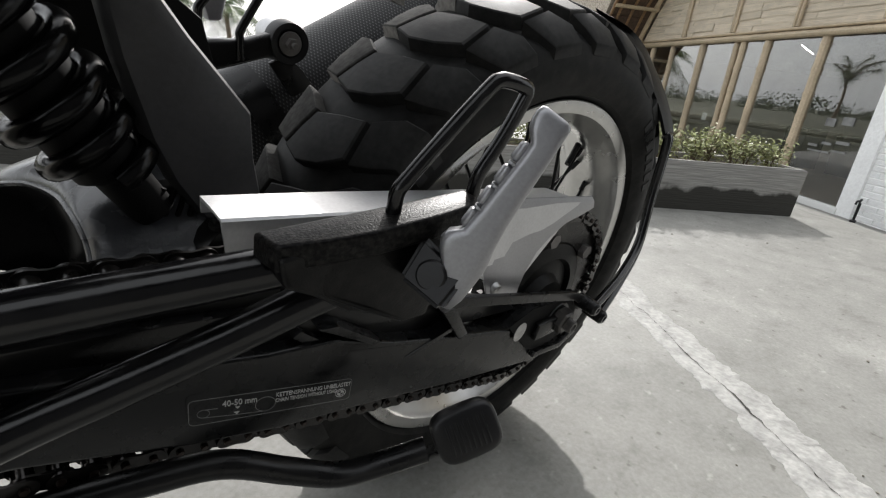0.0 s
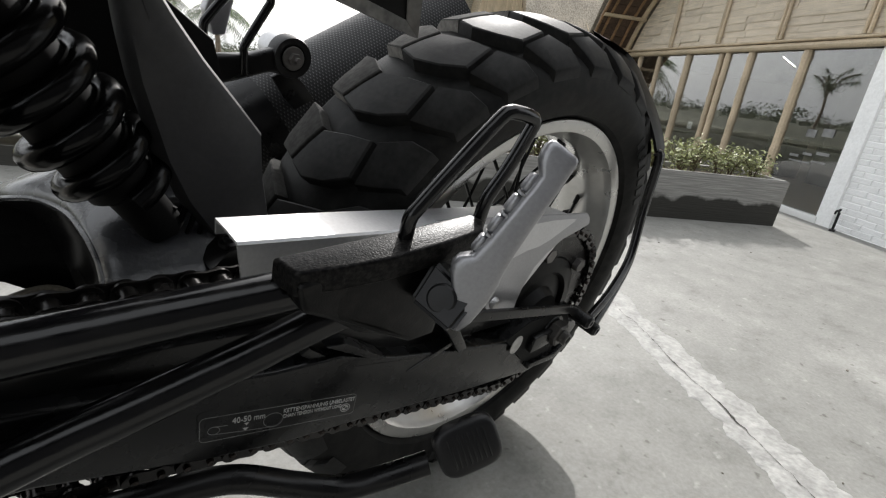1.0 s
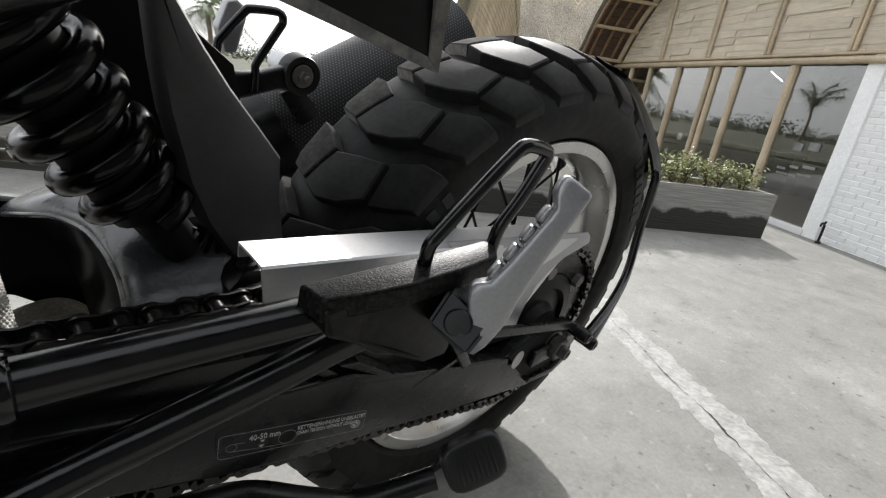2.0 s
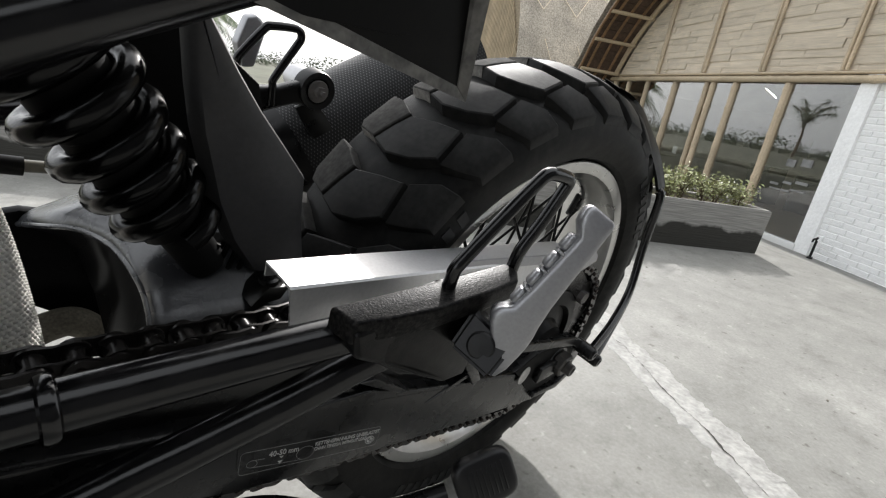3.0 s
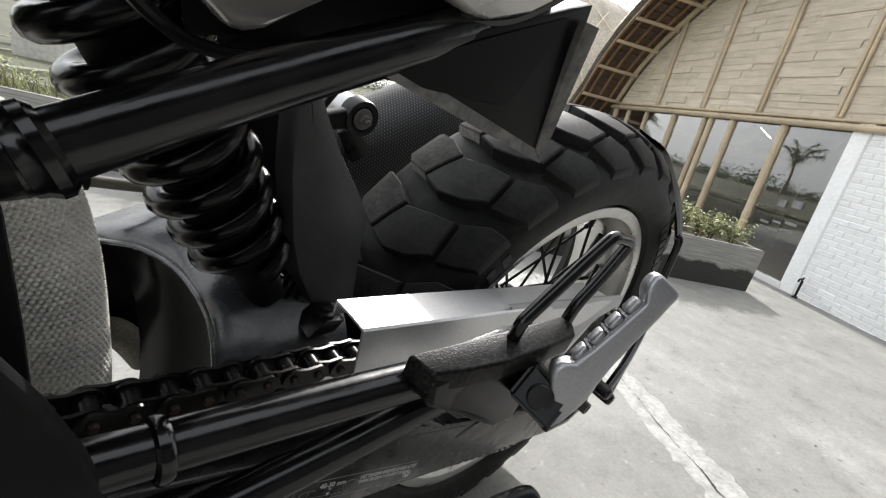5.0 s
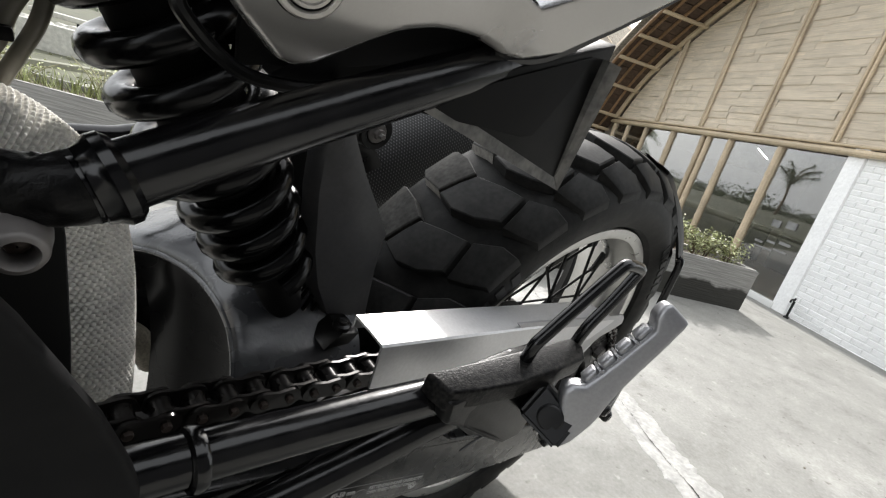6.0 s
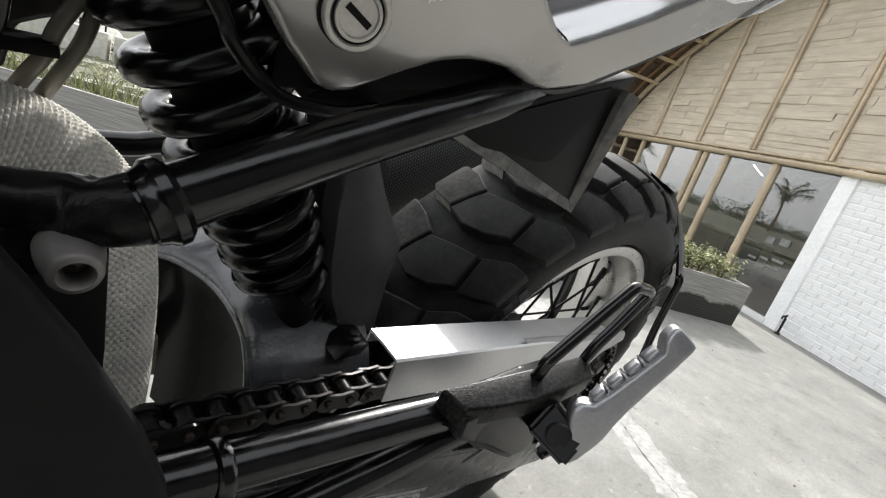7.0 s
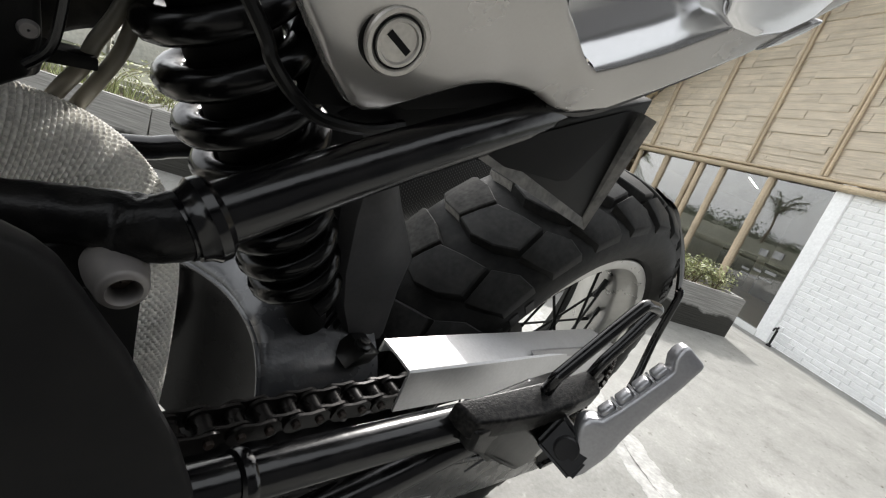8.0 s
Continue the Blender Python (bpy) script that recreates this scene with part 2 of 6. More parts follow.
def strip_nodes(n, lk, b):
    # flattened bamboo: fine fibres along each strip, nodes and stains, a tone of its own for every strip
    co = n.new("ShaderNodeTexCoord").outputs["Object"]
    oi = n.new("ShaderNodeObjectInfo").outputs["Random"]
    sh = n.new("ShaderNodeVectorMath")
    sh.operation = "MULTIPLY_ADD"
    sh.inputs[1].default_value = (1, 1, 1)
    lk(co, sh.inputs[0])
    off = n.new("ShaderNodeCombineXYZ")
    big = n.new("ShaderNodeMath")
    big.operation = "MULTIPLY"
    big.inputs[1].default_value = 37.0
    lk(oi, big.inputs[0])
    for k in range(3):
        lk(big.outputs[0], off.inputs[k])
    lk(off.outputs[0], sh.inputs[2])

    def fibre(sx, sz, scale, detail):
        m = n.new("ShaderNodeMapping")
        m.inputs["Scale"].default_value = (sx, 1.0, sz)
        lk(sh.outputs[0], m.inputs["Vector"])
        t = n.new("ShaderNodeTexNoise")
        t.inputs["Scale"].default_value, t.inputs["Detail"].default_value = scale, detail
        lk(m.outputs[0], t.inputs["Vector"])
        return t.outputs["Fac"]

    def ranged(sock, lo, hi, a=0.3, z=0.7):
        r = n.new("ShaderNodeMapRange")
        r.inputs["From Min"].default_value, r.inputs["From Max"].default_value = a, z
        r.inputs["To Min"].default_value, r.inputs["To Max"].default_value = lo, hi
        lk(sock, r.inputs["Value"])
        return r.outputs[0]
    grain = fibre(0.8, 24.0, 2.6, 6.0)
    val = None
    for sock in (ranged(grain, 0.68, 1.16), ranged(fibre(2.0, 1.0, 1.6, 3.0), 0.90, 1.08), ranged(oi, 0.93, 1.07, 0.0, 1.0)):
        if val is None:
            val = sock
        else:
            x = n.new("ShaderNodeMath")
            x.operation = "MULTIPLY"
            lk(val, x.inputs[0])
            lk(sock, x.inputs[1])
            val = x.outputs[0]
    c = n.new("ShaderNodeRGB")
    c.outputs[0].default_value = (0.83, 0.72, 0.57, 1)
    v = n.new("ShaderNodeVectorMath")
    v.operation = "SCALE"
    lk(c.outputs[0], v.inputs[0])
    lk(val, v.inputs["Scale"])
    lk(v.outputs[0], b.inputs["Base Color"])
    b.inputs["Roughness"].default_value = 0.55
    bp = n.new("ShaderNodeBump")
    bp.inputs["Strength"].default_value, bp.inputs["Distance"].default_value = 0.7, 0.02
    lk(grain, bp.inputs["Height"])
    lk(bp.outputs[0], b.inputs["Normal"])


M_SPLIT = tex_material("split_bamboo", strip_nodes)


def planter_nodes(n, lk, b):
    # cast concrete with a wood-grain face and a damp, mossy foot of uneven outline
    co = n.new("ShaderNodeTexCoord").outputs["Object"]
    mp = n.new("ShaderNodeMapping")
    mp.inputs["Scale"].default_value = (2.0, 2.0, 40.0)
    lk(co, mp.inputs["Vector"])
    g = n.new("ShaderNodeTexNoise")
    g.inputs["Scale"].default_value, g.inputs["Detail"].default_value = 3.0, 8.0
    lk(mp.outputs[0], g.inputs["Vector"])
    r = n.new("ShaderNodeValToRGB")
    r.color_ramp.elements[0].position, r.color_ramp.elements[0].color = 0.3, (0.23, 0.223, 0.21, 1)
    r.color_ramp.elements[1].position, r.color_ramp.elements[1].color = 0.7, (0.39, 0.38, 0.355, 1)
    lk(g.outputs["Fac"], r.inputs[0])
    sx = n.new("ShaderNodeSeparateXYZ")
    lk(co, sx.inputs[0])
    w = n.new("ShaderNodeTexNoise")
    w.inputs["Scale"].default_value, w.inputs["Detail"].default_value = 6.0, 6.0
    lk(co, w.inputs["Vector"])
    a = n.new("ShaderNodeMath")
    a.operation = "MULTIPLY_ADD"
    a.inputs[1].default_value = -0.16
    lk(w.outputs["Fac"], a.inputs[0])
    lk(sx.outputs["Z"], a.inputs[2])
    mr = n.new("ShaderNodeMapRange")
    mr.inputs["From Min"].default_value, mr.inputs["From Max"].default_value = 0.026, 0.046
    mr.inputs["To Min"].default_value, mr.inputs["To Max"].default_value = 0.96, 0.0
    lk(a.outputs[0], mr.inputs["Value"])
    mx = n.new("ShaderNodeMix")
    mx.data_type = "RGBA"
    lk(mr.outputs[0], mx.inputs["Factor"])
    lk(r.outputs[0], mx.inputs["A"])
    mx.inputs["B"].default_value = (0.022, 0.021, 0.016, 1)
    lk(mx.outputs["Result"], b.inputs["Base Color"])
    b.inputs["Roughness"].default_value = 0.8
    bp = n.new("ShaderNodeBump")
    bp.inputs["Strength"].default_value, bp.inputs["Distance"].default_value = 0.8, 0.006
    lk(g.outputs["Fac"], bp.inputs["Height"])
    lk(bp.outputs[0], b.inputs["Normal"])


M_PLANTER = tex_material("wood_grain_cast_concrete", planter_nodes)


def carbon_nodes(n, lk, b):
    # dark sleeve with a fine raised diamond weave
    co = n.new("ShaderNodeTexCoord").outputs["UV"]
    mp = n.new("ShaderNodeMapping")
    mp.inputs["Scale"].default_value = (118.0, 80.0, 1.0)
    mp.inputs["Rotation"].default_value = (0, 0, radians(45))
    lk(co, mp.inputs["Vector"])
    c = n.new("ShaderNodeTexChecker")
    c.inputs["Scale"].default_value = 1.0
    lk(mp.outputs[0], c.inputs["Vector"])
    v = n.new("ShaderNodeTexVoronoi")
    v.inputs["Scale"].default_value, v.inputs["Randomness"].default_value = 1.0, 0.0
    lk(mp.outputs[0], v.inputs["Vector"])
    r = n.new("ShaderNodeValToRGB")
    r.color_ramp.elements[0].position, r.color_ramp.elements[0].color = 0.14, (0.10, 0.10, 0.10, 1)
    r.color_ramp.elements[1].position, r.color_ramp.elements[1].color = 0.26, (0.012, 0.012, 0.0125, 1)
    lk(v.outputs["Distance"], r.inputs[0])
    lk(r.outputs[0], b.inputs["Base Color"])
    b.inputs["Roughness"].default_value = 0.45
    b.inputs["Metallic"].default_value = 0.3
    bp = n.new("ShaderNodeBump")
    bp.inputs["Strength"].default_value, bp.inputs["Distance"].default_value = 0.6, 0.001
    bp.invert = True
    lk(v.outputs["Distance"], bp.inputs["Height"])
    lk(bp.outputs[0], b.inputs["Normal"])


M_CARBON = tex_material("patterned_silencer_sleeve", carbon_nodes)


# ---- mesh helpers ----
def finish(name, bm, material, parent=None, label="", smooth=True, angle=35):
    me = bpy.data.meshes.new(name)
    bmesh.ops.recalc_face_normals(bm, faces=bm.faces)
    bm.to_mesh(me)
    bm.free()
    if material:
        me.materials.append(material)
    if smooth:
        me.polygons.foreach_set("use_smooth", [True] * len(me.polygons))
        me.set_sharp_from_angle(angle=radians(angle))
    ob = new(name, me)
    if parent:
        ob.parent = parent
    if label:
        ob["label"] = label
    return ob


def part(name, bm, material, parent, label="", smooth=True, angle=35):
    return finish(name, bm, material, parent, label, smooth, angle)


def mm(pts):
    return [Vector(p) / 1000 for p in pts]


def curve_pts(pts, n=6, closed=False):
    """Catmull-Rom through the points."""
    out, k = [], len(pts)
    span = k if closed else k - 1
    for i in range(span):
        p = [pts[(i + j) % k] if closed else pts[min(max(i + j, 0), k - 1)] for j in (-1, 0, 1, 2)]
        for s in range(n):
            t = s / n
            out.append(0.5 * ((2 * p[1]) + (p[2] - p[0]) * t + (2 * p[0] - 5 * p[1] + 4 * p[2] - p[3]) * t * t
                              + (3 * p[1] - p[0] - 3 * p[2] + p[3]) * t ** 3))
    if not closed:
        out.append(pts[-1].copy())
    return out


def sweep(bm, pts, r, seg=12, closed=False, shape=None, cap=True):
    """A tube along the points. r: radius or a list of them; shape(angle, i): factor on the radius."""
    k = len(pts)
    rs = r if isinstance(r, (list, tuple)) else [r] * k
    rings, side = [], None
    for i in range(k):
        a = pts[(i - 1) % k] if closed or i else pts[0]
        c = pts[(i + 1) % k] if closed or i < k - 1 else pts[-1]
        t = (c - a).normalized()
        if side is None:
            side = t.orthogonal().normalized()
        side = (side - t * side.dot(t)).normalized()
        up = t.cross(side)
        ring = []
        for j in range(seg):
            ang = 2 * math.pi * j / seg
            f = rs[i] * (shape(ang, i) if shape else 1.0)
            ring.append(bm.verts.new(pts[i] + (side * math.cos(ang) + up * math.sin(ang)) * f))
        rings.append(ring)
    for i in range(k if closed else k - 1):
        a, c = rings[i], rings[(i + 1) % k]
        for j in range(seg):
            bm.faces.new((a[j], a[(j + 1) % seg], c[(j + 1) % seg], c[j]))
    if cap and not closed:
        bm.faces.new(rings[0][::-1])
        bm.faces.new(rings[-1])
    return bm


def tube(pts, r, seg=14, n=6, closed=False, smooth_path=True):
    bm = bmesh.new()
    p = mm(pts)
    if smooth_path and len(p) > 2:
        p = curve_pts(p, n, closed)
    return sweep(bm, p, r / 1000, seg, closed)


def lathe(bm, profile, centre=(0, 0, 0), axis="y", seg=64, closed=True, arc=(0, 360), caps=False):
    """Turns (radius, along) pairs round an axis through centre. Metres."""
    c = Vector(centre)
    full = abs(arc[1] - arc[0]) >= 360
    m = seg if full else seg + 1
    rings = []
    for r, h in profile:
        ring = []
        for j in range(m):
            a = radians(arc[0] + (arc[1] - arc[0]) * j / seg)
            x, z = r * math.cos(a), r * math.sin(a)
            ring.append(bm.verts.new(c + Vector({"y": (x, h, z), "z": (x, z, h), "x": (h, x, z)}[axis])))
        rings.append(ring)
    k = len(rings)
    for i in range(k if closed else k - 1):
        a, b = rings[i], rings[(i + 1) % k]
        for j in range(seg):
            q = (a[j], a[(j + 1) % m], b[(j + 1) % m], b[j])
            bm.faces.new(q)
    if caps and not full:
        bm.faces.new([r[0] for r in rings])
        bm.faces.new([r[-1] for r in rings][::-1])
    return bm


def prism(poly, lo, hi, axis="y", bevel=0.0, seg=2, at=None):
    """A polygon of millimetres swept between two places on an axis. axis y: (x, z); z: (x, y); x: (y, z)."""
    bm = bmesh.new()
    put = {"y": lambda a, b, h: (a, h, b), "z": lambda a, b, h: (a, b, h), "x": lambda a, b, h: (h, a, b)}[axis]
    low = [bm.verts.new(Vector(put(a, b, lo(a, b) if callable(lo) else lo)) / 1000) for a, b in poly]
    top = [bm.verts.new(Vector(put(a, b, hi(a, b) if callable(hi) else hi)) / 1000) for a, b in poly]
    bm.faces.new(low)
    bm.faces.new(top[::-1])
    for i in range(len(poly)):
        j = (i + 1) % len(poly)
        bm.faces.new((low[i], low[j], top[j], top[i]))
    bmesh.ops.recalc_face_normals(bm, faces=bm.faces)
    if bevel:
        bmesh.ops.bevel(bm, geom=[e for e in bm.edges], offset=bevel / 1000, segments=seg, profile=0.6, affect="EDGES", clamp_overlap=True)
    return bm


def box(c, size, bevel=0.0, m=None, seg=2, bm=None):
    own = bm is None
    bm = bmesh.new() if own else bm
    g = bmesh.ops.create_cube(bm, size=1.0)["verts"]
    bmesh.ops.scale(bm, vec=size, verts=g)
    if bevel:
        es = list({e for v in g for e in v.link_edges})
        g = list({v for f in bmesh.ops.bevel(bm, geom=es, offset=bevel, segments=seg, profile=0.6, affect="EDGES", clamp_overlap=True)["faces"] for v in f.verts} | {v for v in g if v.is_valid})
    if m is not None:
        bmesh.ops.transform(bm, matrix=m, verts=g)
    bmesh.ops.translate(bm, vec=c, verts=g)
    return bm


def quads(rows, name, material, parent=None, label="", closed=False, smooth=True):
    """A sheet through rows of points."""
    bm = bmesh.new()
    v = [[bm.verts.new(p) for p in r] for r in rows]
    for i in range(len(v) - 1):
        k = len(v[i])
        for j in range(k if closed else k - 1):
            bm.faces.new((v[i][j], v[i][(j + 1) % k], v[i + 1][(j + 1) % k], v[i + 1][j]))
    return finish(name, bm, material, parent, label, smooth)


def join_mesh(name, verts, faces, material, parent=None, label="", smooth=False):
    me = bpy.data.meshes.new(name)
    me.from_pydata(verts, [], faces)
    me.materials.append(material)
    if smooth:
        me.polygons.foreach_set("use_smooth", [True] * len(me.polygons))
    ob = new(name, me)
    if parent:
        ob.parent = parent
    if label:
        ob["label"] = label
    return ob


def text_part(name, body, size, m, material, parent, width=None):
    """Writing as a thin raised mesh, from the built-in font; m takes x along the line and y up it."""
    cu = bpy.data.curves.new(name, "FONT")
    cu.body, cu.size, cu.extrude = body, 1.0, 0.02
    cu.resolution_u = 3
    ob = bpy.data.objects.new(name, cu)
    scene.collection.objects.link(ob)
    me = bpy.data.meshes.new_from_object(ob.evaluated_get(bpy.context.evaluated_depsgraph_get()))
    bpy.data.objects.remove(ob)
    bpy.data.curves.remove(cu)
    xs = [v.co.x for v in me.vertices]
    kx = width / (max(xs) - min(xs)) if width else size
    me.transform(m @ Matrix.Diagonal((kx, size, 0.004 if size > 0.02 else 0.01, 1)))
    me.materials.clear()
    me.materials.append(material)
    o = new(name, me)
    if parent:
        o.parent = parent
    return o


# ---- the large structure ----
FD, FN, FQ = Vector((0.588, 0.809, 0)), Vector((0.809, -0.588, 0)), Vector((-6.96, -0.744, 0))   # hall front: along, outward, origin
LOW = -0.55                                                                                     # level of the forecourt at the hall


def level(x, y):
    """Height of the ground: flat by the motorcycle, falling to the hall."""
    u = x * FN.x + y * FN.y
    t = min(max((-2.35 - u) / 2.75, 0), 1)
    return LOW * t * t * (3 - 2 * t) * 0.5 + LOW * t * 0.5


def front(s, o, z):
    p = FQ + FD * s + FN * o
    return Vector((p.x, p.y, z))


steps = [-3000, -1200, -500, -200, -90, -45, -25, -16] + [-12 + 0.4 * i for i in range(61)] + [16, 25, 45, 90, 200, 500, 1200, 3000]
quads([[Vector((x, y, level(x, y) - 0.012)) for x in steps] for y in steps], "ground", M_GROUND)
tagged(bpy.data.objects["ground"], "dry grassy ground reaching to the horizon", "ground", kind="structure")

# the concrete forecourt, a slab round the motorcycle up to the hall
gx = [-11 + 0.25 * i for i in range(69)]
gy = [-4.2 + 0.25 * i for i in range(50)]
slab = quads([[Vector((x, y, level(x, y))) for x in gx] for y in gy], "pavement", M_CONC)
tagged(slab, "pale trowelled concrete forecourt with a patched crack", "pavement", kind="structure")

# patched crack: a raised ragged strip of pale mortar with a dark split along its middle
rnd = random.Random(4)
crack = [(-1.66, -1.06), (-1.46, -0.82), (-1.298, -0.605), (-1.229, -0.494), (-1.136, -0.354), (-1.045, -0.236), (-0.986, -0.136), (-0.926, -0.062), (-0.891, -0.011), (-0.862, 0.03), (-0.74, 0.20), (-0.62, 0.42), (-0.5, 0.72), (-0.35, 1.2)]
cp = curve_pts([Vector((x, y, 0)) for x, y in crack], 40)
M_PATCH = mat("pale_mortar_patch", (0.37, 0.365, 0.348), 0.75, var=0.22, vscale=22, fine=0.16, fscale=90, bump=0.5, bscale=70)
M_SPLIT_DARK = mat("crack_shadow_gap", (0.05, 0.047, 0.042), 0.9, fine=0.3, fscale=80)


def ragged(s, seed):
    """Uneven reach of the mortar: broad lobes, torn edge, grains."""
    return (0.55 * noise.noise(Vector((s * 7, seed, 0))) + 0.30 * noise.noise(Vector((s * 24, seed + 5, 0)))
            + 0.16 * noise.noise(Vector((s * 60, seed + 11, 0))) + 0.07 * noise.noise(Vector((s * 190, seed + 19, 0))))


rows, gap, run = [], [], 0.0
for i, p in enumerate(cp):
    t = (cp[min(i + 1, len(cp) - 1)] - cp[max(i - 1, 0)]).normalized()
    nrm = Vector((-t.y, t.x, 0))
    run += (p - cp[max(i - 1, 0)]).length
    wl = max(0.064 * (1 + 0.9 * ragged(run, 3)), 0.006)
    wr = max(0.038 * (1 + 1.0 * ragged(run, 43)), 0.005)
    c = Vector((p.x, p.y, level(p.x, p.y)))
    up = Vector((0, 0, 1))
    rows.append([c + nrm * (wl + 0.003) + up * 0.0003, c + nrm * wl + up * 0.0013, c + nrm * wl * 0.5 + up * 0.0022, c + up * 0.0020,
                 c - nrm * wr * 0.5 + up * 0.0022, c - nrm * wr + up * 0.0013, c - nrm * (wr + 0.003) + up * 0.0003])
    o = nrm * (0.010 * noise.noise(Vector((run * 14, 41, 0))) + 0.005 * noise.noise(Vector((run * 55, 47, 0))))
    w = 0.0003 + 0.0085 * max(noise.noise(Vector((run * 7 + 0.35, 57, 0))), 0) ** 1.4 + 0.0022 * max(noise.noise(Vector((run * 70, 61, 0))), 0)
    gap.append([c + o + nrm * w + up * 0.0032, c + o - nrm * w + up * 0.0032])
patch = quads(rows, "mortar_patch", M_PATCH, slab, "pale ragged mortar patch")
quads(gap, "crack", M_SPLIT_DARK, slab, "thin dark crack")

# bits of gravel and dust lying on the slab
bm = bmesh.new()
for i in range(110):
    x, y = rnd.uniform(-3.2, 0.6), rnd.uniform(-1.4, 1.6)
    s = rnd.choice((0.0012, 0.002, 0.0025, 0.004))
    g = bmesh.ops.create_icosphere(bm, subdivisions=1, radius=s)["verts"]
    bmesh.ops.scale(bm, vec=(rnd.uniform(0.7, 1.6), rnd.uniform(0.7, 1.4), 0.5), verts=g)
    bmesh.ops.translate(bm, vec=(x, y, level(x, y) + s * 0.4), verts=g)
tagged(finish("gravel", bm, mat("grit", (0.20, 0.18, 0.15), 0.9, island=0.5)), "scattered brown grit lying on the concrete", "gravel", kind="stuff")


# hall: split-bamboo gable over a glazed front with bamboo posts
def pole(a, b, r, nodes=0.28, seg=10):
    """A bamboo pole with swollen nodes."""
    bm = bmesh.new()
    n = max(int((b - a).length / nodes * 6), 2)
    pts = [a.lerp(b, i / n) for i in range(n + 1)]
    rs = [r * (1.12 if i % 6 == 3 else 1.0) for i in range(n + 1)]
    return sweep(bm, pts, rs, seg)


hall = new("hall")
hall.location = (0, 0, 0)
tagged(hall, "bamboo hall with a split-bamboo gable above a glazed front", "building")
BEAM_Z = 1.42
part("beam", pole(front(-5.6, 0.05, BEAM_Z), front(0.25, 0.05, BEAM_Z), 0.042), M_BAMBOO, hall)
part("beam", pole(front(-5.6, 0.035, BEAM_Z + 0.075), front(3.5, 0.035, BEAM_Z + 0.075), 0.018), M_BAMBOO, hall)
part("beam", pole(front(-0.2, 0.06, BEAM_Z), front(3.5, 0.06, BEAM_Z), 0.038), M_BAMBOO, hall)
for s, r in ((-0.925, 0.065), (-1.86, 0.06), (-2.345, 0.055), (-2.495, 0.05), (-3.31, 0.065), (-4.21, 0.05), (-4.9, 0.05), (-5.45, 0.06)):
    part("post", pole(front(s, 0.0, LOW), front(s, 0.0, BEAM_Z - 0.03), r * 0.86), M_BAMBOO, hall)
part("post", pole(front(-3.44, -0.08, LOW), front(-3.44, -0.08, BEAM_Z - 0.03), 0.05), M_WOOD, hall)
bm = bmesh.new()
box(front(-2.7, 0.0, LOW + 0.04), (5.5, 0.10, 0.08), 0.008, Matrix.Rotation(math.atan2(FD.y, FD.x), 4, "Z"), bm=bm)
part("sill", bm, M_WHITEB, hall, "low pale plinth under the glass")
for a, b in ((-0.86, 0.0), (-1.80, -0.99), (-2.29, -1.92), (-3.245, -2.55), (-4.15, -3.375), (-5.4, -4.27)):
    bm = bmesh.new()
    v = [bm.verts.new(front(s, o, z)) for o in (-0.008, -0.002) for s, z in ((a, LOW + 0.08), (b, LOW + 0.08), (b, BEAM_Z - 0.05), (a, BEAM_Z - 0.05))]
    for q in ((0, 1, 2, 3), (7, 6, 5, 4), (0, 4, 5, 1), (1, 5, 6, 2), (2, 6, 7, 3), (3, 7, 4, 0)):
        bm.faces.new([v[k] for k in q])
    pane = part("pane", bm, M_GLASS, hall, "reflecting window pane", smooth=False)
    pane.visible_shadow = False
# worn lettering on the door pane, kept as plain bars
M_SIGN = mat("faded_glass_lettering", (0.20, 0.20, 0.195), 0.6, var=0.4, vscale=8)
for s, z, w, h in ((-0.47, 0.43, 0.13, 0.09), (-0.25, 0.46, 0.15, 0.09), (-0.60, 0.15, 0.13, 0.03), (-0.42, 0.19, 0.13, 0.03), (-0.22, 0.22, 0.17, 0.035), (-0.50, 0.09, 0.30, 0.02), (-0.24, 0.12, 0.2, 0.02)):
    part("lettering_bar", box(front(s, 0.004, z), (w, 0.004, h), 0, Matrix.Rotation(math.atan2(FD.y, FD.x), 4, "Z")), M_SIGN, hall, "faded pale lettering on the door glass", smooth=False)
# gable: backing sheet and lapped strips of flattened bamboo
ARCH = [(-5.45, 1.50), (-5.08, 2.05), (-4.62, 2.50), (-4.15, 2.85), (-3.6, 3.18), (-2.9, 3.55), (-2.0, 3.95), (-1.0, 4.3), (0.2, 4.5), (1.5, 4.5), (3.2, 4.3)]


def arch_z(s):
    for (a, za), (b, zb) in zip(ARCH, ARCH[1:]):
        if a <= s <= b:
            return za + (zb - za) * (s - a) / (b - a)
    return 0


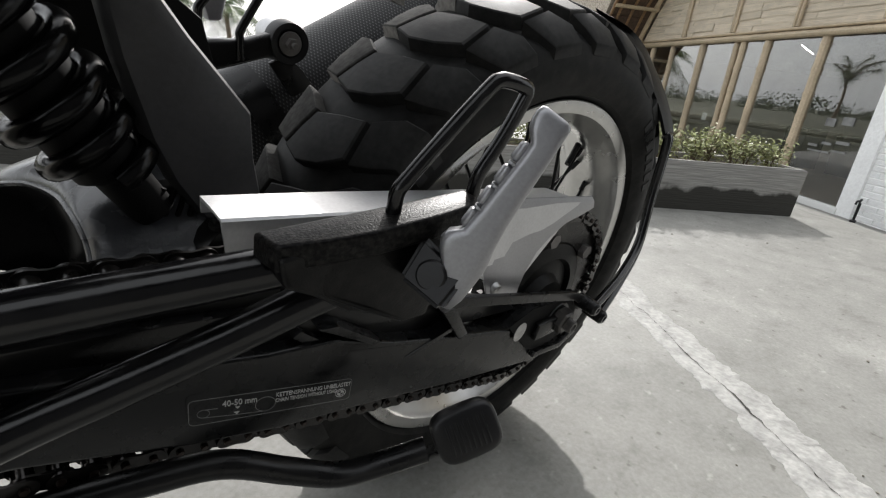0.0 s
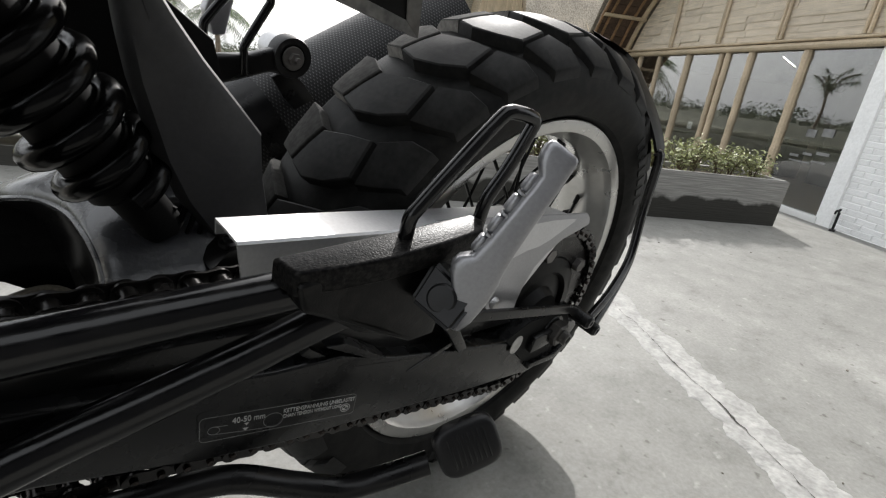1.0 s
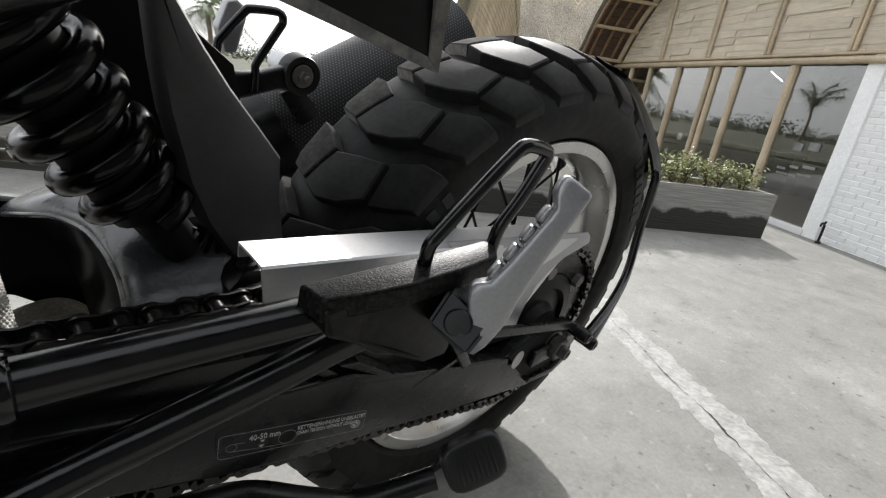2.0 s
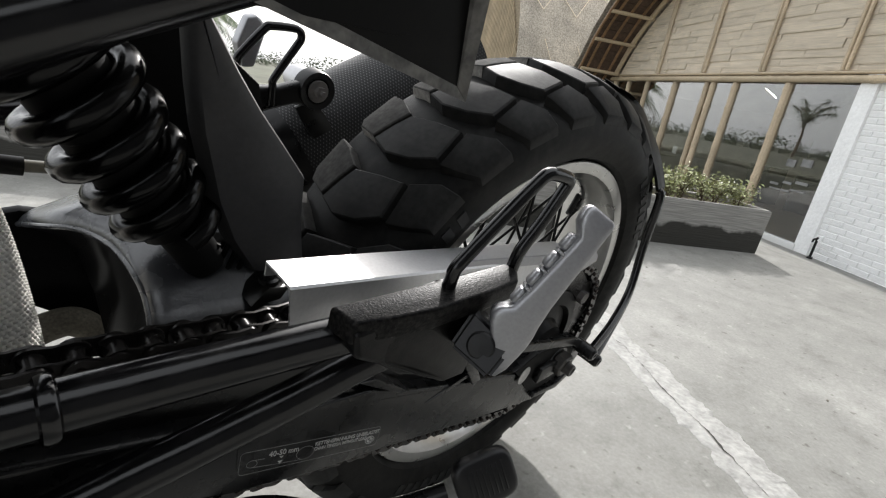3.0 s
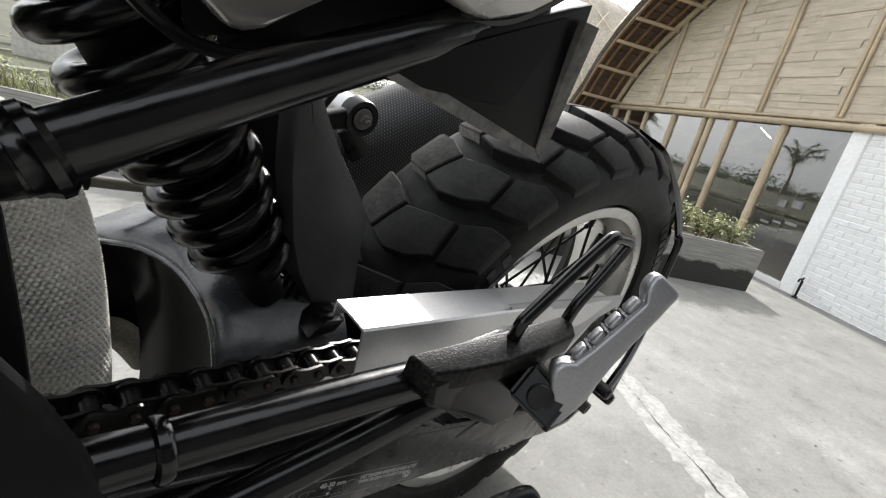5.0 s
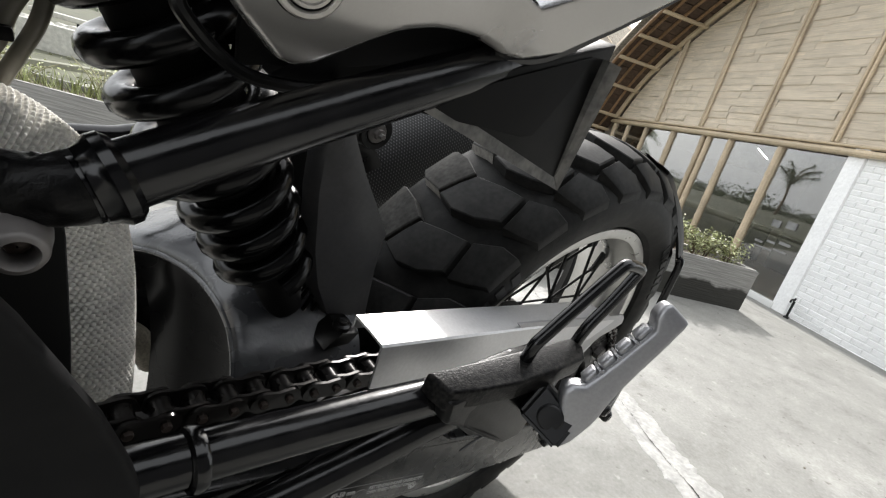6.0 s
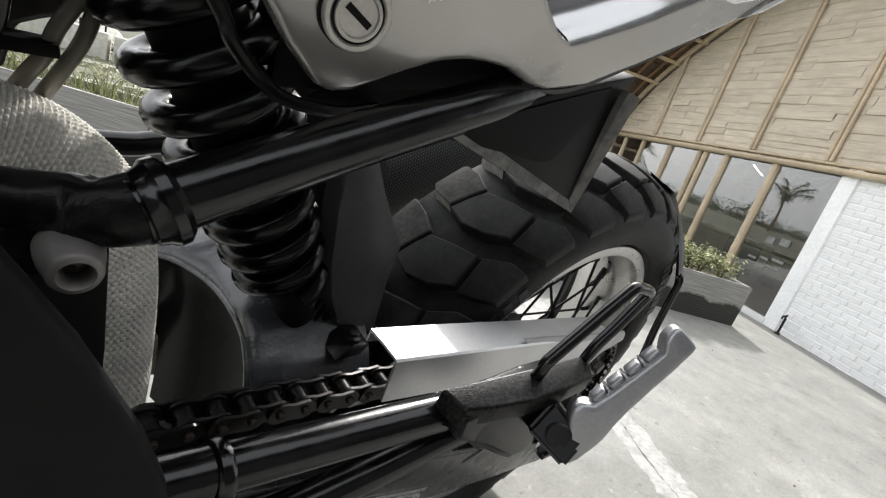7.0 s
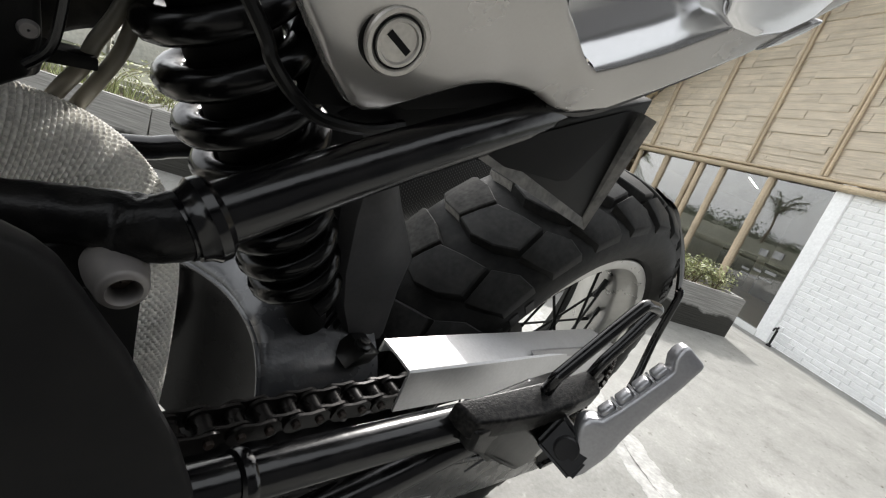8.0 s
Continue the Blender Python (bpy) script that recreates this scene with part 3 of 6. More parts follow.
bm = bmesh.new()
lo = [bm.verts.new(front(s, -0.03, 1.48)) for s, z in ARCH] + [bm.verts.new(front(3.2, -0.03, 1.48))]
hi = [bm.verts.new(front(s, -0.03, max(z, 1.49))) for s, z in ARCH]
for i in range(len(ARCH) - 1):
    bm.faces.new((lo[i], lo[i + 1], hi[i + 1], hi[i]))
part("gable_backing", bm, M_SPLIT, hall)
def strip_mesh(name, material):
    """A unit strip: 1 long, 1 high, lapped so that its foot stands proud, with a slightly bowed face."""
    bm = bmesh.new()
    prof = [(0.0, 0.016), (0.12, 0.020), (0.5, 0.017), (0.88, 0.010), (1.0, 0.004), (1.0, 0.0), (0.0, 0.0)]
    a = [bm.verts.new((0, o, z)) for z, o in prof]
    b = [bm.verts.new((1, o, z)) for z, o in prof]
    n = len(prof)
    for i in range(n):
        bm.faces.new((a[i], a[(i + 1) % n], b[(i + 1) % n], b[i]))
    bm.faces.new(a)
    bm.faces.new(b[::-1])
    bmesh.ops.recalc_face_normals(bm, faces=bm.faces)
    me = bpy.data.meshes.new(name)
    bm.to_mesh(me)
    bm.free()
    me.materials.append(material)
    return me


strip_me = strip_mesh("bamboo_strip", M_SPLIT)
rg = random.Random(11)
z = 1.50
FM = Matrix(((FD.x, FN.x, 0, FQ.x), (FD.y, FN.y, 0, FQ.y), (0, 0, 1, 0), (0, 0, 0, 1)))
while z < 4.3:
    h = rg.uniform(0.085, 0.125)
    s = -5.6 + rg.uniform(0, 0.5)
    while s < 1.6:
        w = rg.uniform(0.5, 1.05)
        a, b = s, s + w - rg.uniform(0.003, 0.012)
        if min(arch_z(max(a, -5.44)), arch_z(min(max(b, -5.44), 3.19))) > z + h * 0.6:
            ob = new("bamboo_strip", strip_me)
            ob.parent = hall
            ob.matrix_basis = FM @ Matrix.Translation((a, rg.uniform(-0.022, -0.006), z - 0.02)) @ Matrix.Rotation(rg.uniform(-0.022, 0.022), 4, "Y") @ Matrix.Diagonal((b - a, 1, h + 0.034, 1))
        s += w
    z += h
for s in (-3.93, -2.645, -1.445, -0.235, 1.0, 2.2):
    for k in (-0.03, 0.03):
        part("batten", pole(front(s + k, 0.035, 1.52), front(s + k, 0.035, arch_z(s) + 0.02), 0.022, seg=8), M_BAMBOO, hall)
arc = [front(s, 0.06, z + 0.03) for s, z in ARCH]
part("arch_trim", sweep(bmesh.new(), curve_pts(arc, 3), 0.05, 8), M_BAMBOO, hall)
# overhanging vault: dark boards on pale purlins, coming forward from the gable
ext = [(-6.1, 0.55), (-5.95, 0.9), (-5.75, 1.2)] + ARCH
for o0, o1 in ((0.02, 0.45), (0.45, 0.9)):
    for (a, za), (b, zb) in zip(ext, ext[1:]):
        n = 3
        for i in range(n):
            s0, z0 = a + (b - a) * i / n, za + (zb - za) * i / n
            s1, z1 = a + (b - a) * (i + 0.93) / n, za + (zb - za) * (i + 0.93) / n
            up = Vector((-(z1 - z0), 0, (s1 - s0)))
            k = 0.05
            bm = bmesh.new()
            f = [bm.verts.new(front(s, o, zz)) for s, o, zz in ((s0, o0, z0 + k), (s1, o0, z1 + k), (s1, o1, z1 + k), (s0, o1, z0 + k))]
            g = [bm.verts.new(front(s - 0.03, o, zz)) for s, o, zz in ((s0, o0, z0 + k + 0.05), (s1, o0, z1 + k + 0.05), (s1, o1, z1 + k + 0.05), (s0, o1, z0 + k + 0.05))]
            bm.faces.new(f)
            bm.faces.new(g[::-1])
            for q in range(4):
                bm.faces.new((f[q], f[(q + 1) % 4], g[(q + 1) % 4], g[q]))
            part("roof_board", bm, M_RAFTER, hall, smooth=False)
roof_rows = [[front(s - 0.12, o, z + 0.22) for s, z in ext] for o in (0.92, 0.0, -9.0)]
quads(roof_rows, "roof", M_THATCH, hall, "grey thatched vault")
for i, (s, z) in enumerate(ext):
    if i % 1 == 0 and s < 2:
        part("purlin", sweep(bmesh.new(), [front(s + 0.02, 0.0, z + 0.01), front(s + 0.02, 0.9, z + 0.01)], 0.035, 8), M_BAMBOO, hall)
for o in (0.25, 0.5, 0.75, 0.9):
    part("rafter", sweep(bmesh.new(), curve_pts([front(s, o, z + 0.03) for s, z in ext], 2), 0.03, 6), M_WOOD, hall)
# room behind the glass
ROT = Matrix.Rotation(math.atan2(FD.y, FD.x), 4, "Z")
for nm, c, size, m in (("room_floor", (-2.6, -3.0, LOW - 0.01), (7.0, 6.0, 0.04), M_INFLOOR), ("room_back", (-2.6, -6.0, 1.2), (7.0, 0.1, 3.6), M_INSIDE),
                       ("room_side", (-6.0, -3.0, 1.2), (0.1, 6.0, 3.6), M_INSIDE), ("room_side", (0.9, -3.0, 1.2), (0.1, 6.0, 3.6), M_INSIDE),
                       ("room_ceiling", (-2.6, -3.1, 2.4), (7.0, 5.8, 0.06), M_RAFTER)):
    part(nm, box(front(*c), size, 0, ROT), m, hall, smooth=False)
part("lamp_tube", sweep(bmesh.new(), [front(-2.44, -1.0, 1.447), front(-2.17, -1.0, 1.31)], 0.0038, 8), lampm, hall, "glowing white lamp tube")
part("counter", box(front(-0.6, -2.6, LOW + 0.5), (1.6, 0.6, 1.0), 0.01, ROT), M_WOOD, hall, "brown wooden counter behind the glass")
part("counter_top", box(front(-0.6, -2.6, LOW + 1.03), (1.75, 0.7, 0.05), 0.01, ROT), M_WOOD, hall)
for s, o, w, h in ((-2.0, -3.6, 0.5, 0.9), (-2.9, -3.2, 0.6, 0.7), (-3.9, -3.0, 0.5, 0.75), (-1.5, -5.0, 0.9, 1.5)):
    part("cabinet", box(front(s, o, LOW + h / 2), (w, 0.45, h), 0.01, ROT), M_PLAIN if h < 0.8 else M_WOOD, hall)
part("notice", box(front(-2.82, -0.02, 0.27), (0.12, 0.004, 0.12), 0, ROT), M_WHITEB, hall, "white paper notice behind the glass", smooth=False)

# white painted brick wall, with its end face beside the door
wall = new("wall_white")
tagged(wall, "white painted brick garden wall beside the hall door", "wall", kind="structure")
WALL_TOP = 1.42
part("wall_core", prism([(0.03 * 1000, LOW * 1000 - 80), (3600, LOW * 1000 - 80), (3600, WALL_TOP * 1000 + 90), (380, WALL_TOP * 1000 + 50), (60, WALL_TOP * 1000 - 12)], -400, 0, "y"), M_MORTAR, wall, smooth=False)
core = bpy.data.objects["wall_core"]
core.matrix_basis = Matrix(((FD.x, FN.x, 0, FQ.x), (FD.y, FN.y, 0, FQ.y), (0, 0, 1, 0), (0, 0, 0, 1)))

bm = bmesh.new()
bmesh.ops.create_cube(bm, size=1.0)
bmesh.ops.translate(bm, vec=(0.5, 0.5, 0.5), verts=bm.verts)
bmesh.ops.scale(bm, vec=(1, 0.012, 1), verts=bm.verts)
for v in bm.verts:
    if v.co.y > 0.006:
        v.co.x, v.co.z = 0.5 + (v.co.x - 0.5) * 0.94, 0.5 + (v.co.z - 0.5) * 0.80
brick_me = bpy.data.meshes.new("brick")
bm.to_mesh(brick_me)
bm.free()
brick_me.materials.append(M_BRICK)
rk = random.Random(21)
z, row = LOW - 0.05, 0
while z < 1.5:
    h = rk.uniform(0.062, 0.071)
    s = 0.225 + (0.0 if row % 2 else -0.11)
    while s < 2.3:
        w = rk.uniform(0.205, 0.245)
        a, b = max(s, 0.225), s + w - 0.004
        top = 1.40 + 0.2 * min(max(a - 0.06, 0) / 0.32, 1) * 0.5
        if b - a > 0.05 and z + h < top + 0.03:
            ob = new("brick", brick_me)
            ob.parent = wall
            ob.matrix_basis = FM @ Matrix.Translation((a, rk.uniform(-0.006, 0.0), z)) @ Matrix.Rotation(rk.uniform(-0.028, 0.028), 4, "Y") @ Matrix.Diagonal((b - a, rk.uniform(0.8, 1.2), h - 0.004, 1))
        s += w
    z += h
    row += 1
part("wall_end", prism([(22, LOW * 1000 - 60), (232, LOW * 1000 - 60), (222, 1478), (60, 1474), (16, 1450)], -395, 36, "y", 14, 3), M_BRICK, wall, "rounded white plastered wall end")
bpy.data.objects["wall_end"].matrix_basis = FM


# unseen dark wall and eave, added to block low sky and darken reflections, on the side away from the sun
M_UNSEEN_WALL = mat("unseen_wall_dark_grey", (0.036, 0.037, 0.040), 0.75, var=0.25, vscale=1.5, fine=0.25, fscale=14)
timber = part("wall_timber", box((1.2, 3.35, 1.95), (9.0, 0.16, 3.9), 0.01), M_UNSEEN_WALL, None, smooth=False)
tagged(timber, "unseen plain dark wall added to darken reflections on the motorcycle", "wall", kind="structure")
eave = part("eave_timber", box((1.2, 3.05, 3.95), (9.6, 1.3, 0.12), 0.01), M_UNSEEN_WALL, None, smooth=False)
tagged(eave, "unseen plain dark eave added over the wall to block low sky", "eave", kind="structure")


# planters of cast concrete
def planter(name, a, b, depth, h, label):
    """A long trough with its front foot from a to b, tapering a little to its foot."""
    a, b = Vector((*a, 0)), Vector((*b, 0))
    d = (b - a).normalized()
    nrm = Vector((d.y, -d.x, 0))
    if nrm.dot(a) < 0:
        nrm = -nrm
    ln = (b - a).length
    root = new(name)
    root.matrix_basis = Matrix(((d.x, nrm.x, 0, a.x), (d.y, nrm.y, 0, a.y), (0, 0, 1, level(a.x, a.y)), (0, 0, 0, 1)))
    tagged(root, label, "planter")
    bm = bmesh.new()
    t, k = 0.035, 0.004
    outer = [(-k, -k), (ln + k, -k), (ln + k, depth + k), (-k, depth + k)]
    foot = [(0, 0), (ln, 0), (ln, depth), (0, depth)]
    inner = [(t, t), (ln - t, t), (ln - t, depth - t), (t, depth - t)]
    lv = [[bm.verts.new((x, y, z)) for x, y in q] for q, z in ((foot, -0.02), (outer, h), (inner, h), (inner, h - 0.05))]
    for i in range(3):
        for j in range(4):
            bm.faces.new((lv[i][j], lv[i][(j + 1) % 4], lv[i + 1][(j + 1) % 4], lv[i + 1][j]))
    bm.faces.new(lv[0][::-1])
    bmesh.ops.recalc_face_normals(bm, faces=bm.faces)
    bmesh.ops.bevel(bm, geom=[e for e in bm.edges if all(abs(v.co.z - h) < 1e-4 for v in e.verts)], offset=0.006, segments=2, affect="EDGES")
    part("trough", bm, M_PLANTER, root)
    part("soil", prism([(x * 1000, y * 1000) for x, y in inner], (h - 0.045) * 1000, (h - 0.03) * 1000, "z"), M_SOIL, root)
    return root, ln


def shrub(name, h, spread, leaves, seed, label, leaf=0.0135, stem=None):
    r = random.Random(seed)
    root = new(name)
    tagged(root, label, "shrub", "shrubs in the planter")
    bm = bmesh.new()
    tips = []
    for i in range(9):
        a = r.uniform(0, 2 * math.pi)
        rr = r.uniform(0.3, 1) * spread
        p = [Vector((0, 0, -0.03)), Vector((rr * 0.4 * math.cos(a), rr * 0.4 * math.sin(a), h * 0.5)), Vector((rr * math.cos(a), rr * math.sin(a), h * r.uniform(0.65, 1)))]
        c = curve_pts(p, 4)
        sweep(bm, c, [0.004 * (1 - 0.6 * j / len(c)) for j in range(len(c))], 5)
        tips += c[3:]
    part("stem", bm, stem or M_TWIG, root)
    verts, faces = [], []
    for i in range(leaves):
        c = r.choice(tips) + Vector((r.gauss(0, 0.03), r.gauss(0, 0.03), r.gauss(0, 0.022)))
        c.z = max(c.z, 0.0)
        l = leaf * r.uniform(0.6, 1.25)
        q = Euler((r.uniform(-0.9, 0.9), r.uniform(-0.9, 0.9), r.uniform(0, 6.3))).to_matrix()
        k = len(verts)
        for x, y, z in ((0, -l, 0), (l * 0.42, -l * 0.1, l * 0.16), (0, l, -l * 0.1), (-l * 0.42, -l * 0.1, l * 0.16), (0, 0, 0)):
            verts.append(c + q @ Vector((x, y, z)))
        faces += [(k, k + 1, k + 4), (k + 1, k + 2, k + 4), (k + 2, k + 3, k + 4), (k + 3, k, k + 4)]
    join_mesh("leaves", verts, faces, M_SHRUB, root)
    return root


# a row of troughs end to end; shrubs in the first two, straggly growth in the rest
UNIT = 1.06
pd = Vector((1.05, -0.748, 0)).normalized()
p0 = Vector((-3.06, -0.497, 0))
row = [planter("planter", (p0 + pd * UNIT * i).xy, (p0 + pd * (UNIT * (i + 1) - 0.012)).xy, 0.34, 0.25, "grey cast-concrete planter with wood-grain face and mossy foot")[0] for i in range(5)]
for q in row:
    tagged(q, group="row of planters")
ma = row[0].matrix_basis.copy()


def in_row(x, y, turn):
    return Matrix.Translation(ma @ Vector((x, y, 0.215))) @ Matrix.Rotation(turn, 4, "Z")


kinds = [shrub("shrub", 0.12 + 0.02 * i, 0.11, 420, 20 + i, "low variegated shrub with small pale leaves") for i in range(4)]
for i in range(18):
    m = in_row(0.09 + i * (2 * UNIT - 0.18) / 17, 0.15 + 0.05 * (i % 2), i * 2.4)
    if i < 4:
        kinds[i].matrix_basis = m
    else:
        copy_thing(kinds[(i * 3 + i // 4) % 4], m)
M_PALETWIG = mat("pale_straw_twig", (0.34, 0.32, 0.20), 0.8, var=0.2, vscale=20)
wiry = [shrub("shrub", 0.13 + 0.04 * i, 0.17, 170, 70 + i, "straggly shrub of thin pale twigs with few leaves", 0.011, M_PALETWIG) for i in range(2)]
for i in range(12):
    m = in_row(2 * UNIT + 0.15 + 0.24 * i, 0.12 + 0.07 * (i % 3), i * 1.9)
    if i < 2:
        wiry[i].matrix_basis = m
    else:
        copy_thing(wiry[i % 2], m)

mb, lb = ma @ Matrix.Translation((2 * UNIT, 0, 0)), 3 * UNIT
verts, faces = [], []
rb = random.Random(6)
for i in range(1900):
    x, y = rb.uniform(0.05, lb - 0.05), rb.uniform(0.04, 0.30)
    h, a = rb.uniform(0.03, 0.11), rb.uniform(0, 6.3)
    b = Vector((x, y, 0.215))
    t = b + Vector((math.cos(a) * h * rb.uniform(0.2, 1.0), math.sin(a) * h * rb.uniform(0.2, 1.0), h))
    w = Vector((-math.sin(a), math.cos(a), 0)) * 0.002
    k = len(verts)
    mid = b.lerp(t, 0.55) + Vector((0, 0, h * 0.15))
    verts += [mb @ p for p in (b - w, b + w, mid + w * 0.8, mid - w * 0.8, t)]
    faces += [(k, k + 1, k + 2, k + 3), (k + 3, k + 2, k + 4)]
M_GRASS = mat("straw_green_grass", (0.26, 0.29, 0.12), 0.7, island=0.5)
tagged(join_mesh("planter_grass", verts, faces, M_GRASS), "thin straw-green grass growing in the planter", "grass", kind="stuff")


# small black garden tap on its post by the white wall
tap = new("garden_tap")
tp = front(0.36, 0.13, 0)
tap.location = (tp.x, tp.y, level(tp.x, tp.y))
tap.scale = (0.6, 0.6, 0.6)
tagged(tap, "small black garden tap on a short post by the wall", "tap")
part("post", tube([(0, 0, 0), (0, 0, 200), (10, 0, 360)], 22, 8), M_PLAIN, tap)
part("spout", tube([(10, 0, 340), (-60, -30, 380), (-120, -60, 350), (-130, -65, 300)], 18, 8), M_PLAIN, tap)
part("handle", box((0.02, 0, 0.41), (0.12, 0.03, 0.04), 0.008), M_PLAIN, tap)
part("base", box((0, 0, 0.015), (0.13, 0.09, 0.05), 0.01), M_PLAIN, tap)


# ---- distance: terraces, palms, woods, a thatched hut ----
def field(name, c, size, ang, z, m, label):
    ob = finish(name, box((0, 0, 0), (size[0], size[1], 0.12), 0.03), m)
    ob.matrix_basis = pose(c[0], c[1], z, 0, 0, ang)
    tagged(ob, label, "field", "terraced fields", "structure")
    return ob


for i in range(14):
    d = 5.2 + i * 1.5 + i * i * 0.35
    ob = field("field_terrace", (-0.55 * d, -0.95 * d), (30 + d, 1.2 + 0.45 * i), 28 + 3 * math.sin(i), -0.10 - 0.02 * i, M_FIELD, "green rice terrace with a pale bund")
    bund = finish("bund", box((0, 0, 0), (30 + d, 0.10, 0.22), 0.03), mat("pale_bund", (0.27, 0.27, 0.21), 0.9, var=0.3, vscale=1.5, fine=0.2, fscale=9), ob)
    bund.location = (0, -(1.2 + 0.45 * i) / 2, 0.05)


def palm(name, x, y, h, seed, fronds=22, length=1.9):
    r = random.Random(seed)
    root = new(name)
    root.location = (x, y, level(x, y) - 0.1)
    tagged(root, "tall palm tree with drooping feathery fronds", "palm tree", "palms")
    bend = [Vector((0, 0, 0)), Vector((r.uniform(-0.3, 0.3), r.uniform(-0.3, 0.3), h * 0.5)), Vector((r.uniform(-0.5, 0.5), r.uniform(-0.5, 0.5), h))]
    c = curve_pts(bend, 14)
    part("trunk", sweep(bmesh.new(), c, [0.17 * (1.15 - 0.4 * j / len(c)) * (1.07 if j % 2 else 1) for j in range(len(c))], 9), M_BARK, root)
    verts, faces = [], []
    for i in range(fronds):
        az, el = r.uniform(0, 6.3), r.uniform(-0.3, 1.2)
        L0 = length * r.uniform(0.75, 1.1)
        d = Vector((math.cos(az), math.sin(az), 0))
        prev = None
        for j in range(15):
            t = j / 14
            p = bend[-1] + d * (L0 * (math.cos(el) * t + 0.12 * t * t)) + Vector((0, 0, L0 * (math.sin(el) * t - 0.75 * t * t)))
            if prev is not None:
                ax = (p - prev).normalized()
                sd = ax.cross(Vector((0, 0, 1))).normalized()
                for sg in (-1, 1):
                    for q in range(2):
                        ll = 0.86 * math.sin(math.pi * min(t * 0.9 + 0.1, 1)) + 0.16
                        b0 = prev.lerp(p, q * 0.5)
                        tip = b0 + sd * sg * ll * 0.8 + ax * ll * 0.45 + Vector((0, 0, -ll * r.uniform(0.25, 0.7)))
                        k = len(verts)
                        verts += [b0, b0 + ax * 0.09, tip]
                        faces.append((k, k + 1, k + 2))
            prev = p
    join_mesh("crown", verts, faces, M_LEAF, root)
    return root


def away(az, d):
    return d * math.cos(radians(az)), d * math.sin(radians(az))


for i, (az, d, h) in enumerate(((-109.5, 42, 3.4), (-105, 60, 5.2), (62, 60, 6.6), (75, 54, 6.0), (48, 60, 7.8), (30, 50, 8.6), (-60, 62, 8.0), (4, 44, 8.0), (88, 60, 7.0))):
    palm("palm_tree", *away(az, d), h, 50 + i, 24, 3.9)


def branching_tree(name, x, y, h, seed):
    """Forking limbs with sparse drooping needles."""
    r = random.Random(seed)
    root = new(name)
    root.location = (x, y, level(x, y) - 0.1)
    tagged(root, "sparse forking tree with drooping thin leaves", "tree")
    c = curve_pts([Vector((0, 0, 0)), Vector((0.12, 0.1, h * 0.3)), Vector((0, 0, h * 0.58))], 8)
    part("trunk", sweep(bmesh.new(), c, [0.13 - 0.05 * j / len(c) for j in range(len(c))], 8), M_BARK, root)
    verts, faces = [], []
    for i in range(9):
        az = i * 2.4 + r.uniform(-0.4, 0.4)
        d = Vector((math.cos(az), math.sin(az), 0))
        out, up = h * r.uniform(0.22, 0.42), h * r.uniform(0.18, 0.40)
        a = Vector((0, 0, h * r.uniform(0.45, 0.57)))
        c = curve_pts([a, a + d * out * 0.45 + Vector((0, 0, up * 0.7)), a + d * out + Vector((0, 0, up))], 8)
        part("limb", sweep(bmesh.new(), c, [0.05 - 0.035 * j / len(c) for j in range(len(c))], 6), M_BARK, root)
        for j in range(80):
            p = c[int(len(c) * r.uniform(0.2, 0.999))]
            e = Vector((r.gauss(0, 1), r.gauss(0, 1), r.gauss(-0.9, 0.6))).normalized() * r.uniform(0.35, 0.95)
            w = e.orthogonal().normalized() * 0.018
            k = len(verts)
            verts += [p + w, p - w, p + e]
            faces.append((k, k + 1, k + 2))
    join_mesh("crown", verts, faces, M_FARTREE, root)
    return root


branching_tree("branching_tree", *away(-90.0, 46), 5.6, 71)


def far_wood(az0, az1, d, hmin, hmax, n, seed):
    r = random.Random(seed)
    verts, faces = [], []
    for i in range(n):
        az = az0 + (az1 - az0) * (i + r.random()) / n
        dd = d * r.uniform(0.9, 1.15)
        h = r.uniform(hmin, hmax) * (0.75 + 0.5 * noise.noise(Vector((az * 0.12, d, 0))))
        x, y = away(az, dd)
        for b in range(90):
            c = Vector((x + r.gauss(0, h * 0.34), y + r.gauss(0, h * 0.34), -0.6 + h * min(max(r.gauss(0.55, 0.26), 0.05), 1.0)))
            s = h * r.uniform(0.03, 0.07)
            for q in range(3):
                u = Vector((r.gauss(0, 1), r.gauss(0, 1), r.gauss(0, 1))).normalized()
                w = u.orthogonal().normalized()
                k = len(verts)
                verts += [c + u * s, c + w * s * 0.8, c - u * s * 0.7, c - w * s]
                faces.append((k, k + 1, k + 2, k + 3))
    return tagged(join_mesh("far_wood", verts, faces, M_FARTREE), "hazy line of distant trees behind the fields", "trees", kind="stuff")


far_wood(-180, 180, 95, 2.6, 4.2, 420, 3)
far_wood(-150, -60, 62, 1.5, 2.6, 120, 5)
far_wood(-20, 110, 48, 1.8, 3.2, 150, 8)
far_wood(60, 205, 40, 2.0, 5.0, 120, 9)

# garden beyond the planters: low white wall, pale boulders, stone bench, path lamp
M_WHITEWASH = mat("whitewashed_stone", (0.50, 0.49, 0.44), 0.85, var=0.15, vscale=3, fine=0.12, fscale=25, bump=0.4, bscale=30)
rocks = random.Random(12)
